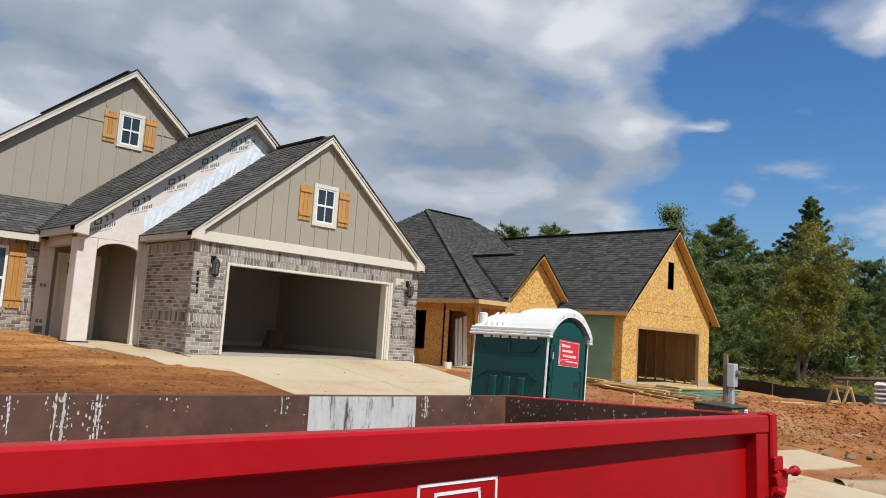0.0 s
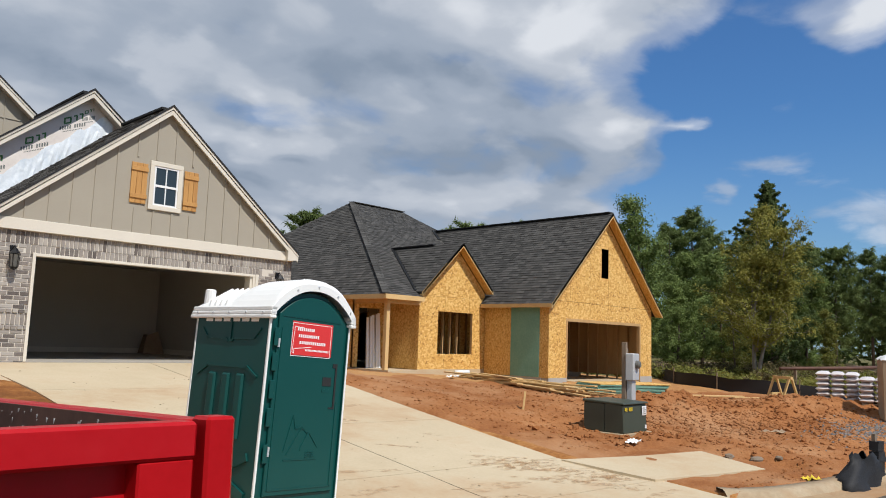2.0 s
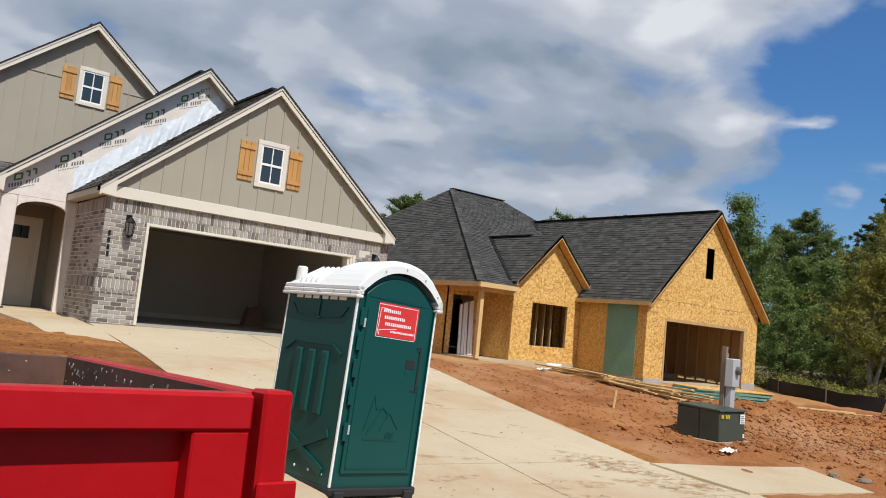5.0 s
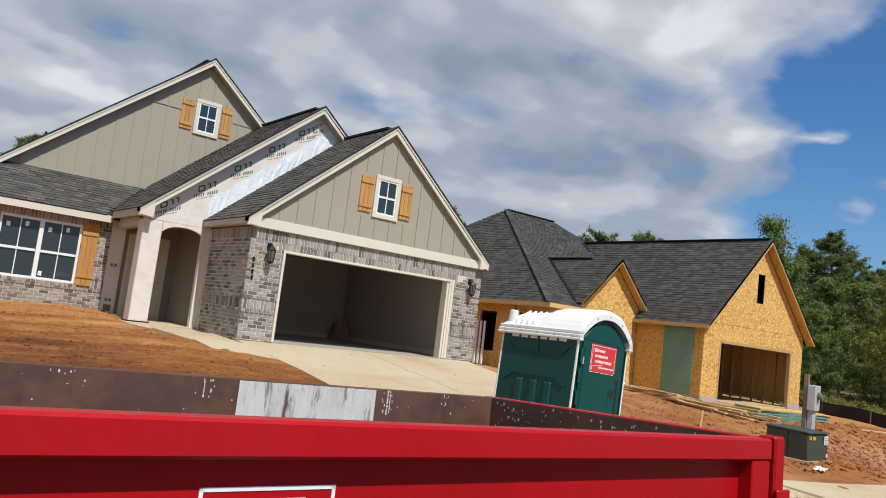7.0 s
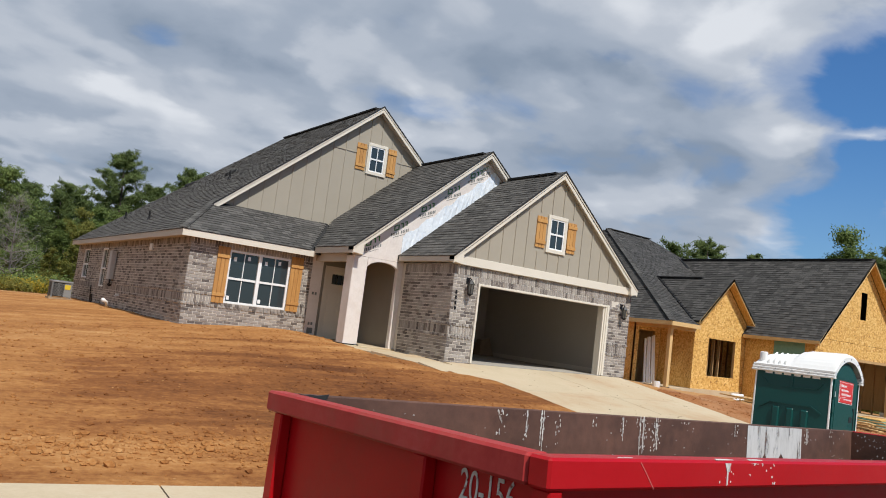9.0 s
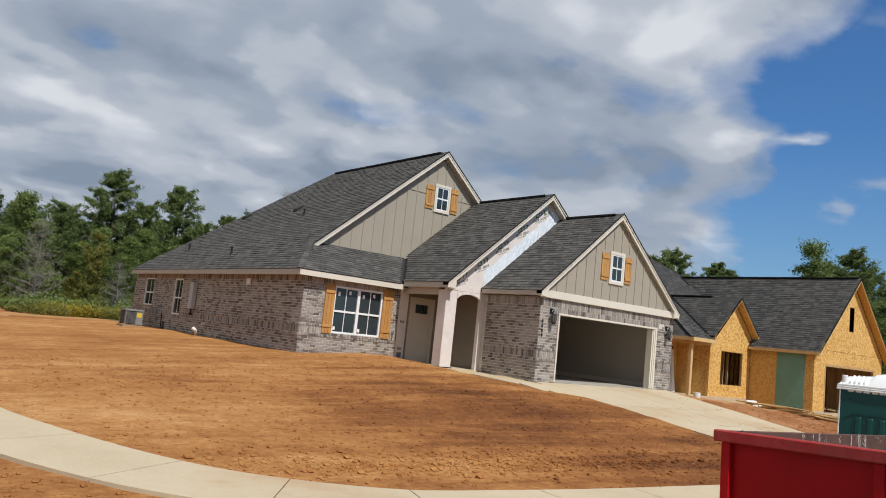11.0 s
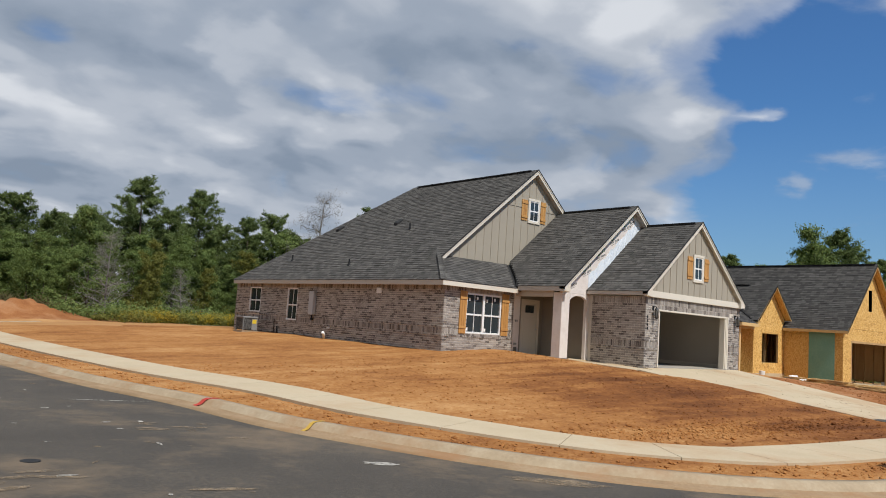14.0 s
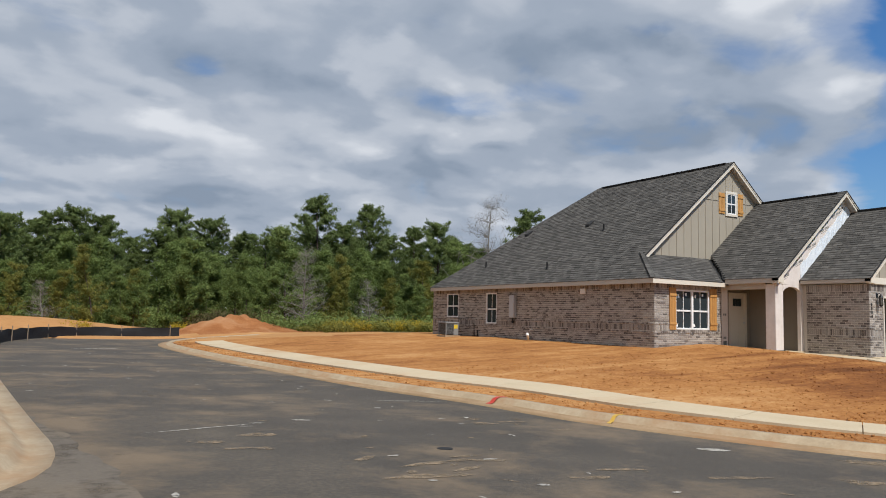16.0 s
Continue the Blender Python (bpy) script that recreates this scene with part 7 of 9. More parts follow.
        part("paint_drip", M, M_SPLASH, D, "dried white paint drip on the rail", local=True)
    M = fresh()
    stroke(M, [(0.46, -0.012), (0.49, -0.045), (0.515, -0.075), (0.54, -0.104)], 0.003, 0.0012, front)
    part("scratch", M, M_SCRATCH, D, "pale scratch in the red paint", local=True)
    return D


dumpster()


def leaning(x, y, z, yaw, east, north):
    """A thing that stands askew: its upright leans by these slopes."""
    Z = Vector((east, north, 1)).normalized()
    X = Vector((math.cos(radians(yaw)), math.sin(radians(yaw)), 0))
    X = (X - Z * X.dot(Z)).normalized()
    m = Matrix((X, Z.cross(X), Z)).transposed().to_4x4()
    m.translation = Vector((x, y, z))
    return m


def portable_toilet():
    T = thing("portable_toilet", "dark green plastic portable toilet with a white domed roof", "portable toilet", pose_=leaning(8.036, 6.53, -0.962, 5.4, 0.058, 0.0105) @ Matrix.Diagonal((0.846, 1.006, 1.018, 1)))
    w, d, h = 0.585, 0.56, 1.74

    def pt(name, fn, material, parent=T, label="", bevel=0.0, smooth=False, seg=1):
        M = fresh()
        fn(M)
        return part(name, M, material, parent, label, bevel, smooth, seg, local=True)

    pt("skid_base", lambda M: (box(M, -0.61, 0.61, -0.585, 0.585, -0.02, 0.05), box(M, -0.55, -0.42, -0.62, 0.62, -0.05, 0.03), box(M, 0.42, 0.55, -0.62, 0.62, -0.05, 0.03)), M_BLACKP, label="black plastic skid base", bevel=0.012)

    def arch_z(x, peak, foot, half):
        return foot + (peak - foot) * max(0.0, 1 - (abs(x) / half) ** 2.2)

    # side and back walls
    left = pt("side_wall", lambda M: box(M, -w, -w + 0.03, -d, d, 0.05, h), M_GREENP, label="green moulded side wall")
    right = pt("side_wall", lambda M: box(M, w - 0.03, w, -d, d, 0.05, h), M_GREENP)
    pt("back_wall", lambda M: box(M, -w + 0.03, w - 0.03, d - 0.03, d, 0.05, h), M_GREENP)
    # front: surround and arched door
    M = fresh()
    n = 16
    pts = [(-w + 0.03, -d + 0.02, 0.05), (w - 0.03, -d + 0.02, 0.05)] + [(x, -d + 0.02, arch_z(x, 1.97, 1.70, w)) for x in [(w - 0.03) * (1 - 2 * k / n) for k in range(n + 1)]]
    poly_prism(M, pts, (0, 0.03, 0))
    part("front_wall", M, M_GREENP, T, local=True)
    M = fresh()
    dw0, dw1 = -0.47, 0.50
    pts = [(dw0, -d - 0.004, 0.17), (dw1, -d - 0.004, 0.17)] + [(x, -d - 0.004, arch_z(x, 1.93, 1.60, 0.62)) for x in [dw1 + (dw0 - dw1) * k / n for k in range(n + 1)]]
    poly_prism(M, pts, (0, 0.024, 0))
    door = part("door", M, M_GREENP, T, "green arched plastic door", 0.006, local=True)
    # raised field lines on the door, and a mountain drawn in ridges
    fr = lambda u, z, dd: (u, -d - 0.004 - dd, z)
    M = fresh()
    stroke(M, [(dw0 + 0.05, 0.22), (dw1 - 0.05, 0.22), (dw1 - 0.05, 0.98)], 0.012, 0.006, fr)
    stroke(M, [(dw0 + 0.05, 0.22), (dw0 + 0.05, 1.62)], 0.012, 0.006, fr)
    stroke(M, [(dw0 + 0.05, 1.735), (dw1 - 0.07, 1.725)], 0.010, 0.005, fr)
    part("moulding", M, M_GREENP, door, local=True)
    M = fresh()
    stroke(M, [(-0.25, 0.55), (-0.15, 0.86), (-0.11, 0.74), (-0.02, 0.76), (0.06, 0.70)], 0.010, 0.006, fr)
    stroke(M, [(-0.20, 0.52), (-0.02, 0.75), (0.10, 0.70), (0.22, 0.58)], 0.010, 0.006, fr)
    stroke(M, [(-0.02, 0.56), (0.08, 0.70)], 0.014, 0.006, fr)
    stroke(M, [(-0.24, 0.47), (0.22, 0.47)], 0.008, 0.005, fr)
    for q in range(3):
        stroke(M, [(0.06, 0.53 - q * 0.02), (0.10, 0.54 - q * 0.02), (0.14, 0.53 - q * 0.02), (0.18, 0.54 - q * 0.02)], 0.007, 0.005, fr)
    part("emblem", M, M_GREENP, door, "embossed mountain outline", local=True)
    for z in (0.55, 0.86, 1.10, 1.34, 1.56):
        pt("hinge", lambda M: box(M, dw0 - 0.05, dw0 + 0.01, -d - 0.014, -d, z - 0.10, z + 0.06), M_GREENP, door, bevel=0.005)
    for z in (0.56, 1.50):
        pt("bolt", lambda M: box(M, dw0 + 0.0, dw0 + 0.022, -d - 0.02, -d - 0.004, z - 0.05, z + 0.03), M_GALV, door)
    pt("handle", lambda M: (box(M, 0.40, 0.425, -d - 0.012, -d - 0.004, 0.92, 1.34), box(M, 0.36, 0.42, -d - 0.010, -d - 0.004, 1.30, 1.34), box(M, 0.34, 0.42, -d - 0.008, -d - 0.004, 0.92, 0.935)), M_BLACKP, door, "dark recessed door pull")
    pt("lock_plate", lambda M: box(M, 0.22, 0.35, -d - 0.008, -d - 0.004, 1.13, 1.21), M_BLACKP, door)
    pt("lock_indicator", lambda M: box(M, 0.22, 0.33, -d - 0.008, -d - 0.004, 1.07, 1.10), M_GREENP, door)
    # sticker with a plain outline and bars in place of the printed lines
    st = pt("sticker", lambda M: box(M, -0.285, 0.31, -d - 0.0075, -d - 0.0045, 1.395, 1.70), M_STICK, door, "red sticker with white printed bars")
    M = fresh()
    stk = lambda u, z, dd: (u, -d - 0.0078 - dd, z)
    for (u0, u1, z, hh) in ((-0.21, 0.02, 1.63, 0.028), (-0.19, 0.10, 1.57, 0.028), (-0.17, 0.20, 1.51, 0.028), (-0.08, 0.27, 1.445, 0.018)):
        u = u0
        while u < u1:
            ww = 0.018 if hh > 0.02 else 0.012
            hexa(M, [stk(u, z - hh / 2, 0), stk(u + ww, z - hh / 2, 0), stk(u + ww, z + hh / 2, 0), stk(u, z + hh / 2, 0), stk(u, z - hh / 2, 0.001), stk(u + ww, z - hh / 2, 0.001), stk(u + ww, z + hh / 2, 0.001), stk(u, z + hh / 2, 0.001)])
            u += ww * 1.55
    stroke(M, [(-0.265, 1.42), (-0.25, 1.65), (-0.12, 1.645)], 0.006, 0.001, stk)
    stroke(M, [(-0.265, 1.42), (-0.24, 1.41), (-0.245, 1.45), (0.0, 1.475)], 0.006, 0.001, stk)
    stroke(M, [(-0.283, 1.387), (0.288, 1.387), (0.288, 1.683), (-0.283, 1.683), (-0.283, 1.387)], 0.005, 0.001, stk)
    part("print", M, M_WHITE, st, local=True)
    # white corner strips with rivets
    for x in (-w - 0.006, w - 0.018):
        for y in (-d - 0.006, d - 0.018):
            pt("corner_strip", lambda M: box(M, x, x + 0.024, y, y + 0.024, 0.055, h), M_WHITEP, bevel=0.004)
    # moulded relief on both sides
    for side, x in ((left, -w), (right, w)):
        sgn = -1 if x < 0 else 1

        def sp(u, z, dd):
            return (x + sgn * dd, u, z)

        def slab(M, u0, u1, z0, z1, dd):
            hexa(M, [sp(u0, z0, 0), sp(u1, z0, 0), sp(u1, z1, 0), sp(u0, z1, 0), sp(u0 + 0.015, z0 + 0.015, dd), sp(u1 - 0.015, z0 + 0.015, dd), sp(u1 - 0.015, z1 - 0.015, dd), sp(u0 + 0.015, z1 - 0.015, dd)])

        for u in (-0.27, -0.06, 0.15):
            pt("rib", lambda M: slab(M, u, u + 0.11, 0.62, 1.20, 0.03), M_GREENP, side, bevel=0.006)
        M = fresh()
        stroke(M, [(-0.44, 1.18), (-0.30, 1.26), (0.30, 1.26), (0.44, 1.18)], 0.022, 0.018, sp)
        stroke(M, [(-0.44, 1.60), (-0.36, 1.52), (-0.06, 1.51), (-0.03, 1.49), (0.03, 1.49), (0.06, 1.51), (0.36, 1.52), (0.44, 1.60)], 0.018, 0.014, sp)
        stroke(M, [(0.0, 1.50), (0.0, 1.70)], 0.03, 0.014, sp)
        part("relief", M, M_GREENP, side, local=True)
        M = fresh()
        stroke(M, [(-0.40, 0.17), (0.40, 0.48)], 0.07, 0.025, sp)
        stroke(M, [(-0.40, 0.48), (0.40, 0.17)], 0.07, 0.022, sp)
        part("cross_brace", M, M_GREENP, side, local=True)
        for u in (-0.34, -0.20, -0.06, 0.08, 0.22, 0.36):
            for dz in (0,):
                pt("vent_slot", lambda M: slab(M, u - 0.055, u + 0.055, 1.665, 1.715, 0.004), M_WHITEP, side)
        for u in (-0.42, -0.22, 0.0, 0.22, 0.42):
            M = fresh()
            tube(M, [sp(u, 0.145, 0), sp(u, 0.145, 0.008)], [0.014, 0.012], 8)
            part("rivet", M, M_WHITEP, side, local=True)
    # moulded roof: a high arched hood over the door, a lower ribbed back, and a stepped rim
    M = fresh()
    half = 0.62
    ys = [-0.605, -0.59, -0.55, -0.10, 0.0, 0.06, 0.30, 0.50, 0.58, 0.605]
    peak = [2.05, 2.085, 2.10, 2.09, 2.07, 2.03, 2.01, 1.99, 1.93, 1.86]
    foot = [1.79] * 8 + [1.785, 1.78]
    nn = 22
    for y, pz, fz in zip(ys, peak, foot):
        for k in range(nn + 1):
            x = -half + 2 * half * k / nn
            M[0].append((x, y, fz + (pz - fz) * max(0.0, 1 - (abs(x) / half) ** 2.6)))
    for r_ in range(len(ys) - 1):
        for k in range(nn):
            a = r_ * (nn + 1) + k
            M[1].append((a, a + 1, a + nn + 2, a + nn + 1))
    lo = len(M[0])
    for k in range(nn + 1):
        x = -half + 2 * half * k / nn
        M[0].append((x, ys[0], arch_z(x, 1.99, 1.70, half)))
    for k in range(nn + 1):
        M[0].append((-half + 2 * half * k / nn, ys[-1], 1.70))
    for k in range(nn):
        M[1].append((k, k + 1, lo + k + 1, lo + k))
        a = (len(ys) - 1) * (nn + 1) + k
        M[1].append((a, a + 1, lo + nn + 1 + k + 1, lo + nn + 1 + k))
    roof = part("roof", M, M_WHITEP, T, "white moulded plastic dome", smooth=False, local=True)
    for zz, out, hh in ((1.695, 0.640, 0.030), (1.727, 0.632, 0.034), (1.763, 0.624, 0.040)):
        pt("roof_rim", lambda M: (box(M, -out, -0.55, -0.605, out - 0.02, zz, zz + hh), box(M, 0.55, out, -0.605, out - 0.02, zz, zz + hh), box(M, -0.55, 0.55, 0.55, out - 0.02, zz, zz + hh)), M_WHITEP, roof, bevel=0.008)
    for k in range(5):
        M = fresh()
        y = -0.50 + k * 0.25
        tube(M, [(-0.632, y, 1.745), (-0.645, y, 1.745)], [0.010, 0.009], 8)
        part("rivet", M, M_GALV, roof, local=True)
    for x in (-0.30, 0.0, 0.30, 0.52):
        M = fresh()
        z = arch_z(x, 2.03, 1.745, half)
        tube(M, [(x, -0.604, z), (x, -0.614, z)], [0.010, 0.009], 8)
        part("rivet", M, M_GALV, roof, local=True)
    for k in range(4):
        y = 0.10 + k * 0.085
        M = fresh()
        hexa(M, [(-0.60, y, 1.80), (-0.30, y, 1.95), (-0.30, y + 0.05, 1.95), (-0.60, y + 0.05, 1.80),
                 (-0.575, y + 0.008, 1.872), (-0.30, y + 0.008, 2.012), (-0.30, y + 0.042, 2.012), (-0.575, y + 0.042, 1.872)])
        part("roof_rib", M, M_WHITEP, roof, bevel=0.008, local=True)
    M = fresh()
    tube(M, [(-0.50, 0.50, 1.78), (-0.50, 0.50, 1.97), (-0.50, 0.50, 1.98)], [0.062, 0.058, 0.045], 14)
    part("vent_pipe", M, M_WHITEP, roof, local=True)
    return T


M_BLACKP = plain("black_plastic", (0.02, 0.02, 0.02), 0.6)
portable_toilet()


def transformer():
    z = ground_z(16.4, 7.4) + 0.0
    T = thing("pad_transformer", "dark green steel pad-mounted transformer cabinet", "transformer", pose_=pose(16.86, 7.97, z, 0, 0, 1.5) @ Matrix.Diagonal((0.88, 0.78, 0.96, 1)))

    def pt(name, fn, material, label="", bevel=0.0):
        M = fresh()
        fn(M)
        return part(name, M, material, T, label, bevel, local=True)

    pt("pad", lambda M: box(M, -0.60, 0.62, -0.62, 0.66, -0.12, 0.04), M_KERB, "concrete pad in the soil", 0.01)
    pt("tank", lambda M: box(M, -0.50, 0.50, -0.02, 0.56, 0.04, 0.60), M_XFMR, "", 0.02)
    pt("hood", lambda M: hexa(M, [(-0.50, -0.55, 0.04), (0.50, -0.55, 0.04), (0.50, -0.02, 0.04), (-0.50, -0.02, 0.04), (-0.50, -0.52, 0.58), (0.50, -0.52, 0.58), (0.50, -0.02, 0.62), (-0.50, -0.02, 0.62)]), M_XFMR, "", 0.018)
    pt("lid", lambda M: hexa(M, [(-0.53, -0.57, 0.585), (0.53, -0.57, 0.585), (0.53, 0.58, 0.60), (-0.53, 0.58, 0.60), (-0.53, -0.55, 0.62), (0.53, -0.55, 0.62), (0.53, 0.57, 0.65), (-0.53, 0.57, 0.65)]), M_XFMR, "", 0.012)
    pt("label", lambda M: box(M, 0.27, 0.46, -0.555, -0.545, 0.36, 0.54), M_WHITE, "white warning label with grey bars")
    M = fresh()
    for k in range(4):
        box(M, 0.29, 0.44 - 0.03 * (k % 2), -0.560, -0.556, 0.38 + k * 0.038, 0.395 + k * 0.038)
    part("print", M, M_PRINTD, T, local=True)
    M = fresh()
    for k in range(6):
        if k != 2:
            box(M, -0.46 + k * 0.055, -0.425 + k * 0.055, -0.552, -0.540, 0.47 - 0.01 * (k > 0), 0.53)
    part("tag_bars", M, M_YELLOW, T, "yellow tag marks", local=True)["kind"] = "stuff"
    pt("sticker", lambda M: box(M, 0.40, 0.46, -0.560, -0.548, 0.10, 0.17), M_WHITE)
    return T


M_YELLOW = plain("yellow_paint", (0.62, 0.46, 0.03))
transformer()


def meter_post():
    x, y = 17.62, 8.20
    z = -1.0
    P = thing("meter_post", "temporary timber service post with a grey electric meter", "meter post", (x, y, z), rz=10)

    def pt(name, fn, material, parent=P, label="", bevel=0.0):
        M = fresh()
        fn(M)
        return part(name, M, material, parent, label, bevel, local=True)

    pt("post", lambda M: box(M, -0.05, 0.04, -0.02, 0.07, -0.3, 1.74), M_OLDWOOD, label="weathered timber post", bevel=0.006)
    pt("post", lambda M: box(M, 0.05, 0.14, 0.0, 0.08, -0.3, 1.62), M_OLDWOOD, bevel=0.006)
    mb = pt("meter_box", lambda M: box(M, -0.08, 0.26, -0.19, -0.02, 0.98, 1.52), M_GALV, label="grey steel meter box", bevel=0.015)
    M = fresh()
    tube(M, [(0.08, -0.17, 1.30), (0.08, -0.25, 1.30), (0.08, -0.28, 1.30)], [0.085, 0.08, 0.05], 16)
    part("meter", M, M_LANTERN, mb, "round glass meter", local=True)
    pt("breaker_box", lambda M: box(M, -0.01, 0.20, -0.14, -0.02, 0.55, 0.98), M_GALV, label="grey outlet box", bevel=0.012)
    M = fresh()
    tube(M, [(0.05, -0.08, 0.56), (0.05, -0.08, 0.2), (0.05, -0.08, -0.1)], [0.03, 0.03, 0.03], 8)
    part("conduit", M, M_GALV, P, local=True)
    M = fresh()
    box(M, 0.05, 0.45, -0.08, -0.05, 0.93, 0.98)
    part("cross_arm", M, M_LUMBER, P, local=True)
    return P


meter_post()


def plank(x, y, z, length, width, thick, yaw, pitch=0.0, label="sawn pine board lying on the soil", group="scattered lumber", material=None, name="board"):
    M = fresh()
    box(M, -length / 2, length / 2, -width / 2, width / 2, 0, thick)
    ob = new(name, mesh(name, M, material or M_LUMBER, 0.003))
    ob.matrix_basis = pose(x, y, z, 0, pitch, yaw)
    return tagged(ob, label, "board", group)


rnd = random.Random(11)
for k in range(44):
    t = rnd.random()
    x, y = 22.3 - 1.0 * t + rnd.uniform(-0.5, 0.5), 15.7 - 3.3 * t + rnd.uniform(-0.5, 0.5)
    plank(x, y, ground_z(x, y) + 0.02 + 0.036 * (k % 5), rnd.choice((2.4, 3.0, 3.6, 4.2)), rnd.choice((0.09, 0.14, 0.19)), 0.038, 78 + rnd.uniform(-13, 13), rnd.uniform(-1.2, 1.2))
for (x, y, L, a) in ((25.6, 9.9, 1.6, -40), (25.0, 8.6, 2.6, -12), (26.5, 9.0, 1.4, 20), (27.2, 10.6, 2.0, -25), (24.6, 10.2, 0.9, 60), (28.9, 10.3, 1.8, -10), (27.6, 8.4, 1.3, 15), (28.0, 8.0, 1.1, -30), (27.3, 8.1, 1.0, 40)):
    plank(x, y, ground_z(x, y) + 0.02, L, 0.14, 0.038, a, rnd.uniform(-2, 2))
for k in range(9):
    x, y = 28.2 + rnd.uniform(-0.7, 0.7), 8.9 + rnd.uniform(-0.4, 0.4)
    plank(x, y, ground_z(x, y) + 0.03 * k * 0.6, rnd.uniform(0.5, 1.2), 0.12, 0.035, rnd.uniform(-60, 60), rnd.uniform(-4, 4), "short pine offcut in a loose heap", "heap of offcuts", name="offcut")
plank(16.8, 10.15, -0.72, 0.75, 0.04, 0.02, 20, -72, "thin survey stake leaning in the soil", "survey stakes", name="stake")


def sheet_stack(x, y, yaw):
    z = ground_z(x, y) + 0.02
    for k in range(10):
        M = fresh()
        box(M, -1.22, 1.22, -0.61, 0.61, 0, 0.028)
        ob = new("sheathing_sheet", mesh("sheathing_sheet", M, M_GREENS if k < 9 else M_OSB, 0.002))
        ob.matrix_basis = pose(x + 0.02 * k, y - 0.015 * k, z + 0.03 * k + 0.03, 0, 0, yaw + (k % 3) - 1)
        tagged(ob, "green sheathing sheet in a low stack" if k < 9 else "strand board sheet on top of the green stack", "panel", "stack of sheathing sheets")


sheet_stack(23.9, 12.2, -24)
for k, (x, y, a) in enumerate(((25.2, 14.0, 8), (26.0, 14.25, -4), (26.8, 14.1, 3), (27.6, 14.35, -6))):
    plank(x, y, ground_z(x, y) + 0.03 + 0.02 * k, 2.4, 0.3, 0.02, a, 0, "loose sheet offcut before the open garage", "offcuts at the garage", M_OSB, "offcut")


def sawhorse(x, y, yaw):
    z = ground_z(x, y)
    S = thing("sawhorse", "pale lumber sawhorse on the tan clay", "sawhorse", (x, y, z), rz=yaw)
    M = fresh()
    box(M, -0.45, 0.45, -0.045, 0.045, 0.70, 0.79)
    part("top_rail", M, M_LUMBER, S, local=True)
    for sx_ in (-0.38, 0.38):
        for sy_ in (-1, 1):
            M = fresh()
            hexa(M, [(sx_ - 0.045, sy_ * 0.30, 0), (sx_ + 0.045, sy_ * 0.30, 0), (sx_ + 0.045, sy_ * 0.30 + 0.04, 0), (sx_ - 0.045, sy_ * 0.30 + 0.04, 0),
                     (sx_ - 0.045, sy_ * 0.05 - 0.02, 0.72), (sx_ + 0.045, sy_ * 0.05 - 0.02, 0.72), (sx_ + 0.045, sy_ * 0.05 + 0.02, 0.72), (sx_ - 0.045, sy_ * 0.05 + 0.02, 0.72)])
            part("leg", M, M_LUMBER, S, local=True)
        M = fresh()
        box(M, sx_ - 0.02, sx_ + 0.02, -0.24, 0.24, 0.18, 0.27)
        part("brace", M, M_LUMBER, S, local=True)
    return S


sawhorse(28.55, 9.1, 55)


def sack_pallet(x, y, yaw, layers):
    z = ground_z(x, y)
    P = thing("pallet", "timber pallet under stacked sacks", "pallet", (x, y, z), rz=yaw)
    for k in range(7):
        M = fresh()
        box(M, -0.6 + k * 0.185, -0.49 + k * 0.185, -0.5, 0.5, 0.10, 0.125)
        part("slat", M, M_OLDWOOD, P, local=True)
    for v in (-0.45, 0.0, 0.45):
        M = fresh()
        box(M, -0.6, 0.61, v - 0.04, v + 0.04, 0.0, 0.10)
        part("bearer", M, M_OLDWOOD, P, local=True)
    # one soft sack, copied in crossed layers
    M = fresh()
    nu, nv = 10, 6
    for sgn in (1, -1):
        b = len(M[0])
        for j in range(nv + 1):
            for i in range(nu + 1):
                u, v = -1 + 2 * i / nu, -1 + 2 * j / nv
                hgt = 0.075 * (1 - abs(u) ** 4) ** 0.6 * (1 - abs(v) ** 4) ** 0.6
                M[0].append((u * 0.30, v * 0.19, 0.075 + sgn * hgt + 0.006 * math.sin(u * 7 + v * 5)))
        for j in range(nv):
            for i in range(nu):
                a = b + j * (nu + 1) + i
                M[1].append((a, a + 1, a + nu + 2, a + nu + 1) if sgn > 0 else (a, a + nu + 1, a + nu + 2, a + 1))
    me = mesh("sack", M, M_BAG, 0, True)
    base = Matrix.Translation((x, y, z)) @ pose(0, 0, 0, 0, 0, yaw)
    r_ = random.Random(4 + layers)
    for layer in range(layers):
        for i in range(2):
            for j in range(3):
                ob = new("sack", me)
                ob.matrix_basis = base @ pose(-0.30 + i * 0.61 + r_.uniform(-0.015, 0.015), -0.39 + j * 0.385, 0.125 + layer * 0.145, 0, 0, r_.uniform(-4, 4) + (180 if layer % 2 else 0))
                tagged(ob, "pale plastic-wrapped sack stacked on a pallet", "sack", "sacks on the pallet")


sack_pallet(28.7, 7.55, 15, 6)
sack_pallet(28.5, 6.3, 12, 5)


